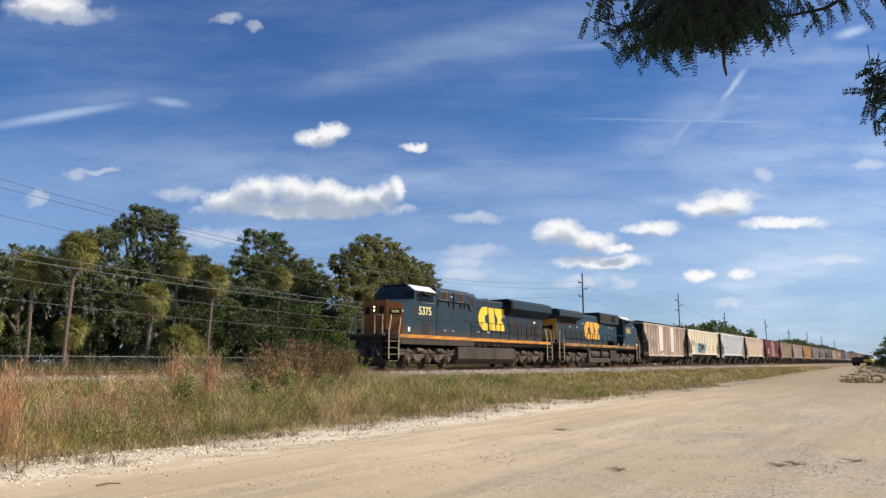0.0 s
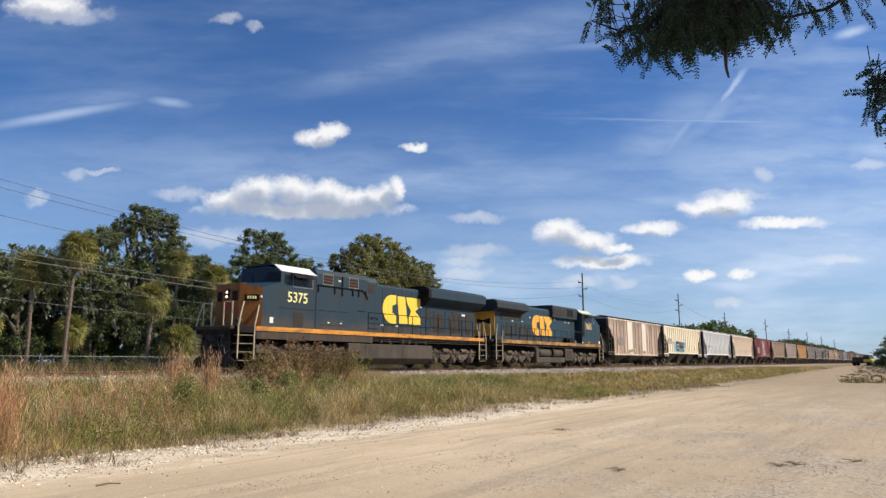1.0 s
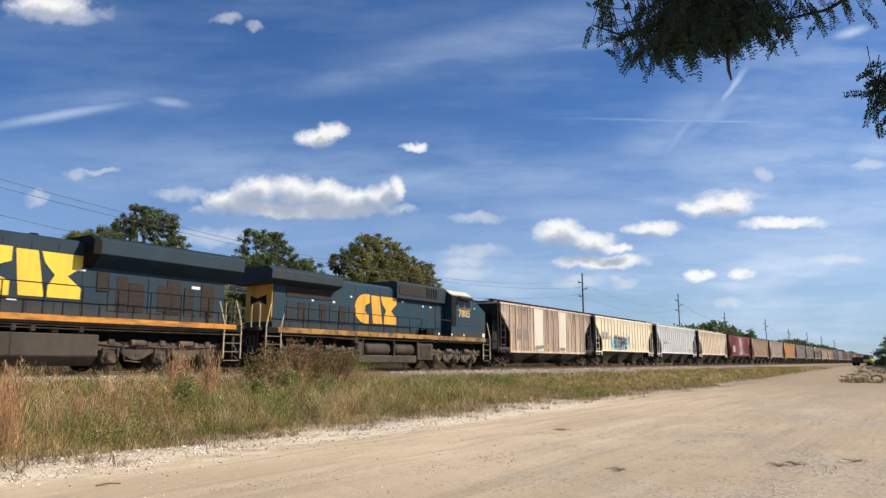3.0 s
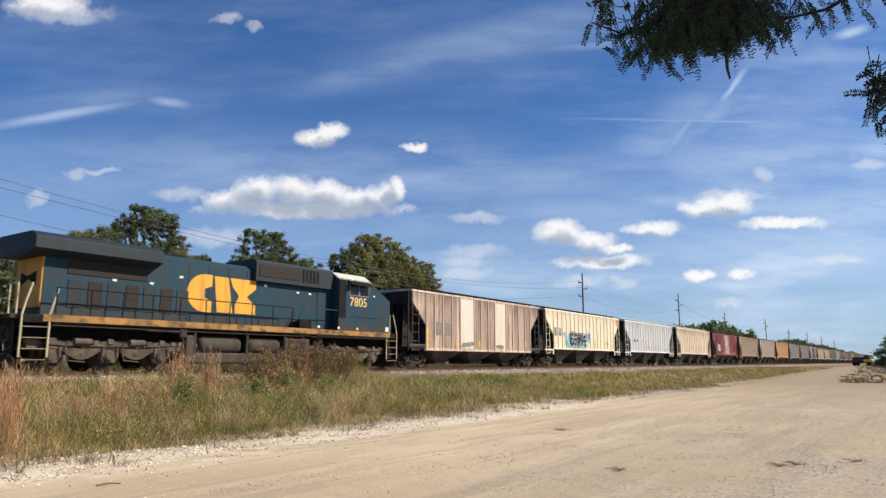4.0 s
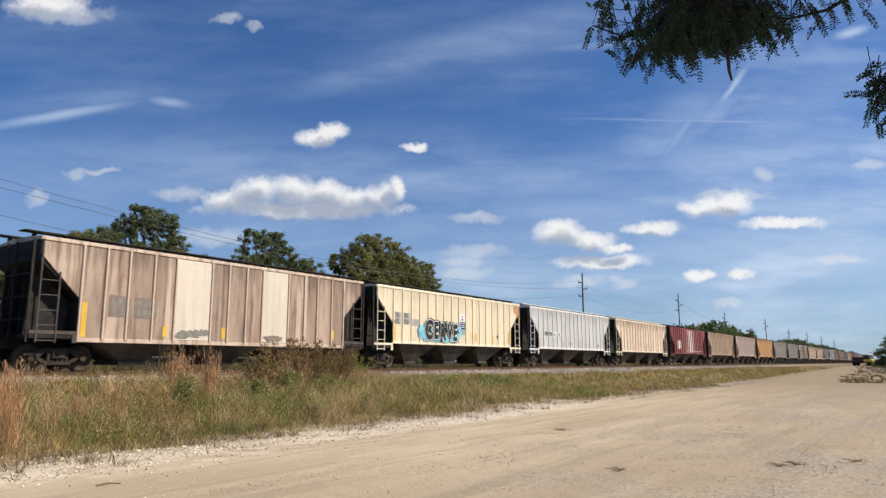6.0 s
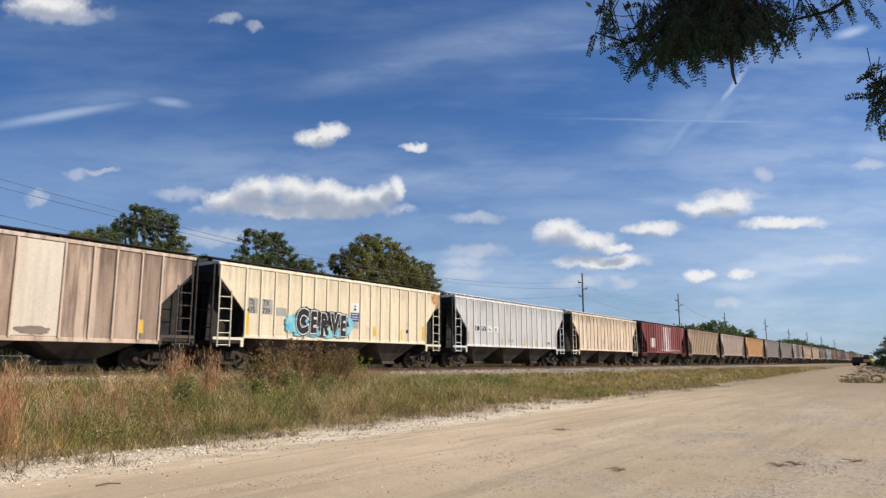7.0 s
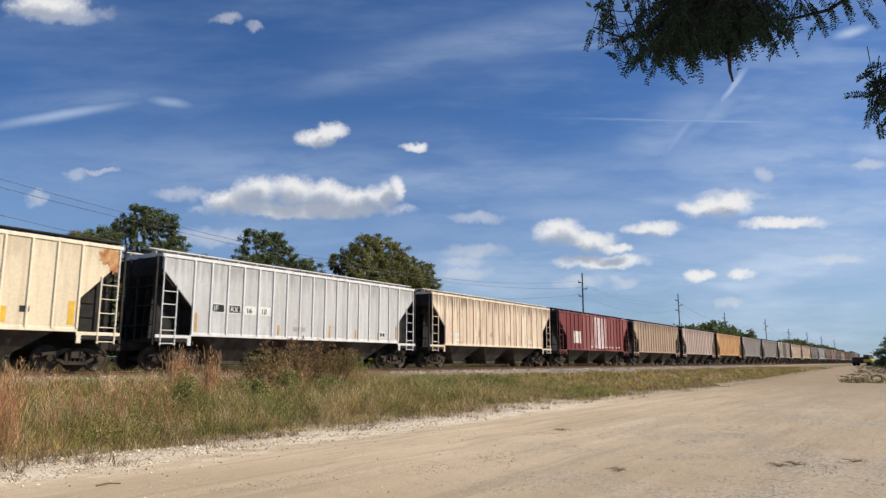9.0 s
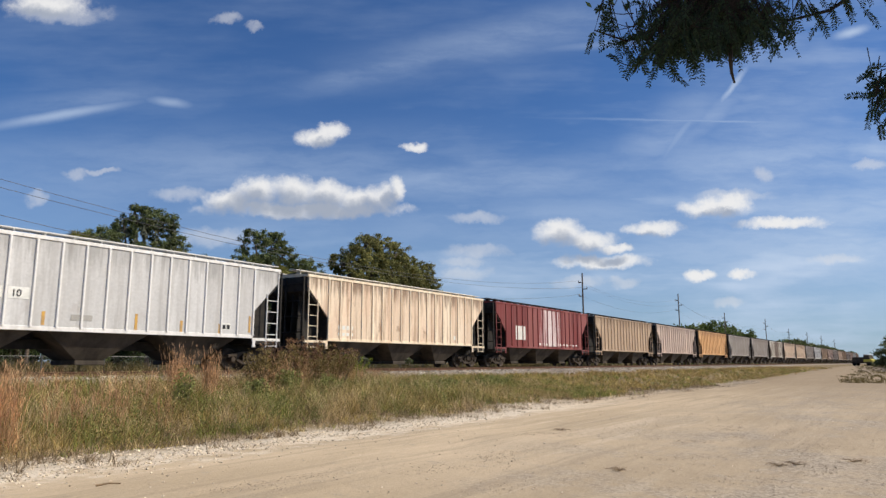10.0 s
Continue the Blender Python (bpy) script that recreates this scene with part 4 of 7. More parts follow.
def locomotive_lead():
    loco = new("locomotive")
    tagged(loco, "dark blue and yellow diesel locomotive with lit headlights", "locomotive", "locomotives of the train")
    # deck, stripe, tank
    bm = bmesh.new()
    box(bm, .75, 21.35, -1.48, 1.48, 1.60, 1.90, .02)
    box(bm, 1.2, 20.9, -.6, .6, .95, 1.62, .02)
    part("frame", bm, P_BLACK, loco)
    for s in (-1, 1):
        plate("stripe", 1.68, 21.0, 1.71, 1.91, s * 1.49, P_YELLOW, loco, "yellow stripe along the deck edge", .02)
        plate("skirt", 1.72, 9.55, 1.36, 1.67, s * 1.47, P_SKIRT, loco, "grimy brown skirt", .02)
    bm = bmesh.new()
    prism(bm, [(-1.46, 1.30), (-1.46, .55), (-1.05, .22), (1.05, .22), (1.46, .55), (1.46, 1.30)], 7.7, 15.1, "x", .03)
    part("fuel_tank", bm, P_TANK, loco, "dusty grey fuel tank")
    # nose
    ring = [(1.95, -1.5), (1.28, -.80), (1.28, .80), (1.95, 1.5), (3.1, 1.5), (3.1, -1.5)]
    tops = [3.66, 3.80, 3.80, 3.66, 3.98, 3.98]
    bm = bmesh.new()
    ring_wall(bm, ring, 1.9, tops)
    part("nose", bm, P_BLUE, loco)
    bm = bmesh.new()
    ring_wall(bm, [(1.94, -1.515), (1.262, -.81), (1.262, .81), (1.94, 1.515), (2.0, 1.44), (1.32, .76), (1.32, -.76), (2.0, -1.44)], 1.92, [3.64, 3.78, 3.78, 3.64, 3.66, 3.80, 3.80, 3.66])
    prism(bm, [(1.262, 3.78), (1.262, 3.815), (1.62, 3.86), (1.62, 3.82)], -.78, .78)
    part("nose_front", bm, P_ORANGE, loco, "orange nose front")
    plate("nose_door", 1.235, 1.262, 1.95, 3.45, 0.0, P_ORANGE, loco, "", .36)
    bm = bmesh.new()
    box(bm, 1.20, 1.27, -.16, .16, 3.12, 3.56, .03)
    part("headlight_box", bm, P_BLACK, loco)
    for z in (3.24, 3.44):
        bm = bmesh.new()
        lathe(bm, [(1.185, .055), (1.205, .065)], "x", 14, (0, 0, z))
        part("headlight", bm, P_LAMP, loco, "lit round headlight")
    for s in (-1, 1):
        bm = bmesh.new()
        box(bm, 1.235, 1.275, s * .50 - .19, s * .50 + .19, 3.05, 3.48, .04)
        part("nose_vent", bm, P_BLACK, loco)
        bm = bmesh.new()
        a, b = Vector((1.42, s * .96, 0)), Vector((1.85, s * 1.41, 0))
        quad = [(a.x, a.y, 3.02), (b.x, b.y, 3.02), (b.x, b.y, 3.32), (a.x, a.y, 3.32)]
        inset(bm, quad if s > 0 else [quad[1], quad[0], quad[3], quad[2]], .01, .05, .02)
        part("number_board", bm, P_BLACK, loco)
        bm = bmesh.new()
        lathe(bm, [(.95, .10), (1.10, .13), (1.2, .13), (1.22, .08)], "x", 12, (0, s * 1.05, 2.12))
        part("ditch_light", bm, M_UNDER, loco)
    # cab
    ring2 = [(2.98, -1.5), (2.62, -.86), (2.62, .86), (2.98, 1.5), (5.25, 1.5), (5.25, -1.5)]
    bm = bmesh.new()
    ring_wall(bm, ring2, 3.60, [4.50, 4.72, 4.72, 4.50, 4.50, 4.50], .10)
    box(bm, 3.0, 5.27, -1.5, 1.5, 1.9, 4.5)
    part("cab", bm, P_BLUE, loco)
    for s in (-1, 1):
        quads = [((2.98, s * 1.5), (2.62, s * .86)), ((2.62, s * .86), (2.62, 0.0))]
        for a, b in quads:
            q = [(a[0], a[1], 3.95), (b[0], b[1], 3.95), (b[0] + .08, b[1], 4.55), (a[0] + .08, a[1], 4.46)]
            bm = bmesh.new()
            inset(bm, q if s < 0 else [q[1], q[0], q[3], q[2]], .07, .03, .0)
            part("windscreen", bm, P_GLASS, loco, "dark glass windscreen")
        fr = plate("window_frame", 3.72, 5.02, 3.80, 4.40, s * 1.50, M_WINFRAME, loco, "", .015)
        bm = bmesh.new()
        box(bm, 3.77, 4.36, s * 1.52 - .01, s * 1.52 + .01, 3.85, 4.36)
        part("window", bm, P_GLASS, loco)
        bm = bmesh.new()
        box(bm, 4.41, 4.97, s * 1.52 - .01, s * 1.52 + .01, 3.85, 4.36)
        part("window", bm, P_GLASS, loco)
        plate("window", 3.22, 3.55, 3.92, 4.36, s * 1.50, P_GLASS, loco, "", .012)
        bm = bmesh.new()
        prism(bm, [(s * 1.5, 4.42), (s * 1.5, 4.46), (s * 1.86, 4.26), (s * 1.86, 4.22)], 3.6, 4.85, "x")
        part("sunshade", bm, P_BLACK, loco)
        plate("door_panel", 3.85, 4.45, 1.98, 2.62, s * 1.5, P_SCREEN, loco, "dark brown louvred door panel", .012)
        plate("seam", 2.9, 5.2, 2.78, 2.805, s * 1.5, P_BLACK, loco, "", .006)
        plate("seam", 5.24, 5.27, 1.95, 4.5, s * 1.5, P_BLACK, loco, "", .006)
        plate("decal", 2.42, 2.62, 2.08, 2.34, s * 1.5, P_WHITE, loco, "small white decal", .006)
        plate("decal", 1.85, 1.95, 3.18, 3.27, s * 1.5, P_WHITE, loco, "small white decal", .006)
    bm = bmesh.new()
    prism(bm, [(-1.0, 4.84), (-.9, 4.88), (.9, 4.88), (1.0, 4.84), (1.0, 4.80), (-1.0, 4.80)], 2.85, 5.28, "x")
    part("cab_roof", bm, P_BLUE, loco)
    for s in (-1, 1):
        # sloping roof facet in white: the sun's glare on it is painted in
        bm = bmesh.new()
        prism(bm, [(s * 1.53, 4.48), (s * 1.0, 4.845), (s * .98, 4.80), (s * 1.48, 4.46)], 3.02, 5.28, "x")
        part("roof_panel", bm, P_WHITE, loco, "sloping roof panel, sun glare put into its white")
    lettering("5375", 3.42, 3.10, -1.508, .68, P_NUM, loco, offset=.008, wide=.96)
    # full-width equipment cab behind it
    bm = bmesh.new()
    prism(bm, [(-1.5, 1.9), (-1.5, 4.62), (-1.32, 4.86), (1.32, 4.86), (1.5, 4.62), (1.5, 1.9)], 5.29, 9.1, "x")
    prism(bm, [(-1.2, 1.9), (-1.2, 4.60), (-1.05, 4.86), (1.05, 4.86), (1.2, 4.60), (1.2, 1.9)], 9.1, 10.25, "x")
    part("equipment_cab", bm, P_BLUE, loco)
    for s in (-1, 1):
        for x in (5.72, 7.62):
            plate("vent_frame", x - .04, x + .71, 4.10, 4.66, s * 1.5, M_WINFRAME, loco, "grey vent frame", .014)
            plate("vent_recess", x + .01, x + .66, 4.14, 4.62, s * 1.51, P_GRILLE, loco, "dark vent recess", .012)
            for k in range(3):
                plate("slat", x + .01, x + .66, 4.20 + k * .15, 4.235 + k * .15, s * 1.525, P_BLACK, loco, "dark vent slat", .012)
        plate("vent", 9.45, 9.95, 4.02, 4.5, s * 1.2, P_SCREEN, loco, "", .012)
        bars("grab_iron", [[(5.35, s * 1.54, 4.06), (8.6, s * 1.54, 4.06), (8.9, s * 1.54, 3.9), (9.05, s * 1.54, 3.62)]], .028, P_BLACK, loco)
        for x in (5.4, 6.55, 7.1, 7.9, 8.35, 8.9):
            plate("bracket", x - .03, x + .03, 3.72 if x != 7.1 else 3.65, 4.05 if x != 7.1 else 4.62, s * 1.53, P_BLACK, loco, "", .02)
        for x, z in ((6.1, 2.85), (7.0, 2.85)):
            plate("latch", x, x + .12, z - .62, z - .56, s * 1.505, P_WHITE, loco, "", .008)
        plate("seam", 5.4, 7.6, 2.82, 2.84, s * 1.5, P_BLACK, loco, "", .006)
        plate("seam", 5.6, 7.4, 2.12, 2.14, s * 1.5, P_BLACK, loco, "", .006)
        plate("seam", 8.3, 8.9, 2.95, 2.99, s * 1.5, P_BLACK, loco, "", .02)
        plate("decal", 6.8, 6.98, 4.36, 4.42, s * 1.505, P_WHITE, loco, "", .008)
    # long hood and walkway
    bm = bmesh.new()
    prism(bm, [(-.92, 1.9), (-.92, 4.50), (-.78, 4.64), (.78, 4.64), (.92, 4.50), (.92, 1.9)], 10.25, 20.75, "x")
    part("hood", bm, P_BLUE, loco)
    for k, x in enumerate((11.0, 11.9, 12.8, 13.7, 14.6, 15.6, 16.4, 17.2, 18.0, 18.8, 19.6)):
        for s in (-1, 1):
            if x < 14.7:
                plate("seam", x, x + .02, 2.0, 4.42, s * .92, P_BLACK, loco, "", .006)
            else:
                plate("hood_door", x, x + .62, 2.2, 3.55 if k % 3 else 3.3, s * .925, P_BLUE if k % 2 else P_SCREEN, loco, "", .018)
    bm = bmesh.new()
    prism(bm, [(-1.5, 4.18), (-1.5, 4.70), (-1.2, 4.84), (1.2, 4.84), (1.5, 4.70), (1.5, 4.18), (.92, 3.72), (-.92, 3.72)], 14.85, 21.3, "x", .015)
    part("radiator_housing", bm, P_BLUE, loco, "overhanging dark radiator housing")
    bm = bmesh.new()
    prism(bm, [(-1.52, 4.14), (-1.52, 4.66), (-1.2, 4.86), (1.2, 4.86), (1.52, 4.66), (1.52, 4.14), (.95, 3.68), (-.95, 3.68)], 14.62, 14.9, "x")
    part("housing_bulkhead", bm, P_BLACK, loco)
    plate("nose_placard", 1.222, 1.234, 2.62, 2.98, .0, P_RED, loco, "small red nose placard", .20)
    for s in (-1, 1):
        for k in range(4):
            plate("number_bar", 1.47 + k * .075, 1.51 + k * .075, 3.11, 3.24, s * (1.085 + k * .078), P_NUM, loco, "", .03)
        for x in (9.35, 9.75, 10.2):
            plate("latch", x, x + .10, 2.6, 2.68, s * 1.505 if x < 9.1 else s * 1.205, P_BLACK, loco, "", .012)
        for x, z0, z1 in ((15.15, 2.9, 3.6), (15.9, 2.2, 3.5), (17.6, 2.3, 3.3), (18.2, 2.3, 3.3), (18.8, 2.3, 3.3)):
            plate("louvre", x, x + .42, z0, z1, s * .945, P_SCREEN, loco, "dark louvred door", .012)
        plate("decal", 19.1, 19.5, 3.3, 3.42, s * .945, P_WHITE, loco, "", .008)
    for x, z, w in ((10.5, 4.64, .5), (13.0, 4.64, .3)):
        bm = bmesh.new()
        box(bm, x, x + w, -.35, .35, z - .02, z + .14, .04)
        part("exhaust", bm, P_BLACK, loco)
    bm = bmesh.new()
    box(bm, 15.4, 20.8, -1.05, 1.05, 4.84, 4.885)
    part("radiator_screen", bm, P_BLACK, loco)
    for x in (10.65, 12.0, 14.2):
        plate("decal", x + .2, x + .5, 2.35 if x < 13 else 3.55, 2.42 if x < 13 else 3.63, -.925, P_WHITE, loco, "", .008)
    emblem(loco, 11.02, 14.58, 2.50, 4.12, -.93, P_LOGO)
    emblem(loco, 11.02, 14.58, 2.50, 4.12, .93, P_LOGO)
    deck_rail(loco, 9.2, 20.9, 9, 2.95)
    end_steps(loco, .75, -1, P_CREAM)
    end_steps(loco, 21.3, 1, P_CREAM)
    bm = bmesh.new()
    for x in (8.1, 9.5, 11.2, 13.5):
        box(bm, x, x + .25, -1.35, 1.35, 1.32, 1.52, .03)
    for z, y in ((1.46, 1.40), (1.56, 1.42)):
        for s in (-1, 1):
            tube(bm, [(2.2, s * y, z), (7.4, s * y, z - .03), (9.4, s * y, z), (15.3, s * y, z), (20.4, s * y, z + .02)], .022, 5)
    for x in (10.3, 11.0, 12.2, 12.8, 14.4):
        box(bm, x, x + .16, -1.43, 1.43, 1.34, 1.60, .02)
    part("pipework", bm, M_UNDER, loco)
    for x in (9.0, 12.2):
        for s in (-1, 1):
            plate("tank_seam", x, x + .03, .58, 1.28, s * 1.46, M_UNDER, loco, "", .012)
    loco_truck(loco, 4.85)
    loco_truck(loco, 17.75)
    loco.location = (28.72, YC, RAIL)
    TRAIN.append((loco, 28.72))


M_WINFRAME = material("window_aluminium", (0.13, 0.145, 0.16), (0.19, 0.20, 0.215), 0.5, 3.0, bump=0.05)


def locomotive_second():
    loco = new("locomotive")
    tagged(loco, "faded blue diesel locomotive running long hood first", "locomotive", "locomotives of the train")
    bm = bmesh.new()
    box(bm, .55, 20.15, -1.48, 1.48, 1.62, 1.90, .02)
    box(bm, 1.0, 19.6, -.6, .6, .95, 1.64, .02)
    part("frame", bm, P_BLACK, loco)
    for s in (-1, 1):
        plate("stripe", 1.2, 19.45, 1.68, 1.92, s * 1.49, P_STRIPE2, loco, "worn yellow stripe along the deck edge", .02)
        plate("skirt", 13.9, 19.4, 1.55, 1.67, s * 1.47, P_BLACK, loco, "", .02)
    # long hood, end wall and radiator housing
    bm = bmesh.new()
    prism(bm, [(-.92, 1.9), (-.92, 4.42), (-.75, 4.58), (.75, 4.58), (.92, 4.42), (.92, 1.9)], 1.35, 15.3, "x")
    part("hood", bm, P_BLUE2, loco)
    bm = bmesh.new()
    prism(bm, [(-.90, 2.2), (-.90, 4.05), (.90, 4.05), (.90, 2.2)], 1.30, 1.352, "x")
    part("hood_end", bm, P_ORANGE2, loco, "yellow hood end panel")
    bm = bmesh.new()
    prism(bm, [(-.55, 2.95), (0, 3.2), (.55, 2.95), (.55, 3.45), (.1, 3.3), (-.55, 3.45)], 1.285, 1.302, "x")
    part("emblem", bm, P_BLACK, loco)
    bm = bmesh.new()
    prism(bm, [(-1.48, 4.12), (-1.48, 4.52), (-1.15, 4.72), (1.15, 4.72), (1.48, 4.52), (1.48, 4.12), (.95, 3.92), (-.95, 3.92)], .75, 5.5, "x", .015)
    part("radiator_housing", bm, P_BLUE2D, loco, "overhanging dark radiator housing")
    for s in (-1, 1):
        plate("intake_screen", 2.15, 5.2, 3.42, 4.0, s * .93, P_SCREEN, loco, "brown intake screen", .02)
        for k in range(7):
            plate("hood_door", 2.2 + k * .72, 2.72 + k * .72, 2.25, 3.2, s * .93, P_SCREEN if k % 2 else P_BLUE2D, loco, "", .016)
        for x in (7.0, 8.0, 9.0, 10.0):
            plate("seam", x, x + .02, 2.0, 4.35, s * .92, P_BLACK, loco, "", .006)
        for x, z in ((3.8, 3.3), (5.3, 3.32), (6.6, 3.7), (11.0, 3.75), (13.0, 3.6), (13.8, 3.6)):
            plate("decal", x, x + .16, z, z + .09, s * .93, P_WHITE, loco, "", .01)
    emblem(loco, 6.97, 10.52, 2.40, 3.98, -.93, P_LOGO2)
    emblem(loco, 7.0, 10.75, 2.40, 3.98, .93, P_LOGO2)
    # raised brake housing behind the cab
    bm = bmesh.new()
    prism(bm, [(-1.15, 3.95), (-1.15, 4.86), (-1.0, 4.95), (1.0, 4.95), (1.15, 4.86), (1.15, 3.95)], 10.3, 15.25, "x", .02)
    part("brake_housing", bm, P_BLUE2D, loco)
    for s in (-1, 1):
        plate("screen", 10.5, 13.0, 4.18, 4.72, s * 1.155, P_SCREEN, loco, "brown screen panel", .02)
        for k in range(5):
            plate("vent", 13.15 + k * .24, 13.28 + k * .24, 4.15, 4.75, s * 1.155, P_BLACK, loco, "", .016)
        plate("access_panel", 14.4, 15.0, 2.2, 3.9, s * .93, P_BLUE2, loco, "", .016)
    bm = bmesh.new()
    box(bm, 6.2, 7.0, -.4, .4, 4.56, 4.72, .04)
    part("exhaust", bm, P_BLACK, loco)
    bm = bmesh.new()
    for k in (-.1, .1, .25):
        lathe(bm, [(8.3, .03), (8.5, .05), (8.62, .11)], "x", 8, (0, k, 4.72))
    box(bm, 8.2, 8.4, -.2, .35, 4.56, 4.70)
    part("horn", bm, P_BLACK, loco)
    # cab and nose
    bm = bmesh.new()
    prism(bm, [(15.35, 1.9), (15.35, 4.55), (17.75, 4.55), (17.85, 4.45), (19.42, 3.62), (19.42, 1.9)], -1.5, 1.5, "y")
    part("cab", bm, P_BLUE2, loco)
    bm = bmesh.new()
    prism(bm, [(-1.0, 4.84), (-.9, 4.92), (.9, 4.92), (1.0, 4.84), (1.4, 4.55), (-1.4, 4.55)], 15.4, 17.75, "x")
    part("cab_roof", bm, P_BLUE2D, loco)
    for s in (-1, 1):
        # sloping roof facet, its sun glare painted in as a pale colour
        bm = bmesh.new()
        prism(bm, [(s * 1.53, 4.50), (s * 1.0, 4.88), (s * .98, 4.83), (s * 1.48, 4.48)], 15.35, 17.82, "x")
        part("roof_panel", bm, P_ROOF_GLARE, loco, "sloping roof panel, sun glare put into its pale colour")
        # flush black plate: the shade inside the open doorway is painted, not recessed
        plate("cab_door", 15.36, 15.86, 2.55, 4.46, s * 1.5, P_BLACK, loco, "black plate for the shade in the open cab doorway", .012)
        plate("window_frame", 16.1, 17.65, 3.72, 4.42, s * 1.5, M_WINFRAME, loco, "", .014)
        for x in (16.18, 16.95):
            plate("window", x, x + .64, 3.78, 4.34, s * 1.515, P_GLASS, loco, "", .012)
        bm = bmesh.new()
        prism(bm, [(s * 1.5, 4.44), (s * 1.5, 4.48), (s * 1.82, 4.28), (s * 1.82, 4.24)], 16.0, 17.6, "x")
        part("sunshade", bm, P_BLACK, loco)
        plate("decal", 19.05, 19.33, 1.98, 2.22, s * 1.502, P_WHITE, loco, "small white decal", .006)
        plate("decal", 18.0, 18.14, 3.78, 3.85, s * 1.502, P_WHITE, loco, "", .006)
        plate("seam", 16.2, 18.6, 2.62, 2.64, s * 1.5, P_BLACK, loco, "", .006)
        plate("step_box", 12.75, 13.5, 1.55, 2.35, s * 1.2, P_BLACK, loco, "", .28)
        for k in range(3):
            plate("decal", 13.9 + k * 1.4, 14.04 + k * 1.4, 1.98, 2.10, s * 1.50, P_WHITE if k < 2 else P_NUM2, loco, "", .012)
        bars("handrail", [[(13.7, s * 1.46, 2.9), (15.3, s * 1.46, 2.9)], [(12.2, s * 1.46, 2.2), (12.6, s * 1.46, 2.3), (13.0, s * 1.46, 2.9), (13.35, s * 1.46, 3.3)]], .022, P_BLUE2D, loco)
    lettering("7805", 16.13, 3.20, -1.508, .65, P_NUM2, loco, offset=.008, wide=1.06)
    # tanks under the deck
    for x0, x1 in ((7.45, 9.55), (9.9, 11.75)):
        for s in (-1, 1):
            bm = bmesh.new()
            lathe(bm, [(x0, .2), (x0 + .06, .30), (x0 + .2, .345), (x1 - .2, .345), (x1 - .06, .30), (x1, .2)], "x", 18, (0, s * 1.05, 1.05))
            part("air_tank", bm, P_TANK, loco, "round grey air tank", smooth=True)
    bm = bmesh.new()
    box(bm, 6.75, 11.9, -1.4, 1.4, .28, .72, .06)
    box(bm, 6.75, 7.2, -1.4, 1.4, .6, 1.4, .04)
    part("fuel_tank", bm, P_TANK, loco)
    bm = bmesh.new()
    box(bm, 11.95, 13.5, -1.42, 1.42, .45, 1.42, .05)
    part("equipment_box", bm, P_TANK, loco)
    bm = bmesh.new()
    for s in (-1, 1):
        tube(bm, [(5.0, s * 1.42, 1.52), (6.4, s * 1.42, 1.50), (6.6, s * 1.42, 1.2), (6.6, s * 1.42, .5)], .035, 6)
        tube(bm, [(1.4, s * 1.44, 1.56), (7.0, s * 1.44, 1.54), (13.4, s * 1.44, 1.54), (18.8, s * 1.44, 1.56)], .024, 5)
        for x in (7.1, 9.72, 11.9):
            box(bm, x, x + .12, s * 1.36 - .05, s * 1.36 + .05, .70, 1.60, .01)
        box(bm, 6.42, 6.72, s * 1.40 - .08, s * 1.40 + .08, 1.30, 1.62, .03)
        box(bm, 12.2, 13.2, s * 1.43 - .02, s * 1.43 + .02, .62, 1.28, .01)
    part("pipework", bm, M_UNDER, loco)
    deck_rail(loco, 1.6, 12.3, 9, 2.85)
    end_steps(loco, .55, -1, P_CREAM)
    end_steps(loco, 20.1, 1, P_CREAM)
    loco_truck(loco, 3.75)
    loco_truck(loco, 16.35)
    loco.location = (50.85, YC, RAIL)
    TRAIN.append((loco, 50.85))


P_ORANGE2 = car_paint("hood_end_yellow", (0.78, 0.40, 0.05), (0.70, 0.34, 0.05), (0.36, 0.19, 0.07), grime=0.4, rusty=0.02)
P_BLUE2D = car_paint("sooty_blue_paint", (0.018, 0.030, 0.040), (0.026, 0.036, 0.044), (0.03, 0.03, 0.03), grime=0.6, rusty=0.0)
# pale colour that holds the sun's glare on the cab roof slope
P_ROOF_GLARE = material("pale_roof_glare", (0.62, 0.64, 0.50), (0.52, 0.54, 0.44), 0.5, 2.0, fine=12, bump=0.05)
locomotive_lead()
locomotive_second()

# ---------------------------------------------------------------- markings on the hopper cars
G_BLACK = material("spray_black", (0.012, 0.013, 0.016), (0.02, 0.022, 0.026), 0.6, 3.0, bump=0.0)
G_WHITE = material("spray_white", (0.80, 0.80, 0.78), (0.72, 0.73, 0.73), 0.6, 3.0, bump=0.0)
G_CYAN = material("spray_cyan", (0.10, 0.42, 0.58), (0.30, 0.60, 0.70), 0.6, 2.5, bump=0.0)
G_GREY = material("patch_grey", (0.34, 0.33, 0.31), (0.40, 0.385, 0.36), 0.7, 2.0, bump=0.0)
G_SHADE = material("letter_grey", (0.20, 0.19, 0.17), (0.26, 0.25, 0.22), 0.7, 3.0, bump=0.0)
G_NAVY = material("placard_blue", (0.02, 0.035, 0.16), (0.03, 0.045, 0.18), 0.5, 3.0, bump=0.0)
G_STRIPE = material("reflector_yellow", (0.78, 0.50, 0.06), (0.66, 0.42, 0.06), 0.5, 4.0, bump=0.0)
G_OCHRE = material("reflector_dull", (0.62, 0.36, 0.08), (0.40, 0.26, 0.12), 0.6, 4.0, bump=0.0)
G_PATCH = material("touch_up_white", (0.70, 0.68, 0.64), (0.62, 0.60, 0.56), 0.6, 3.0, bump=0.0)
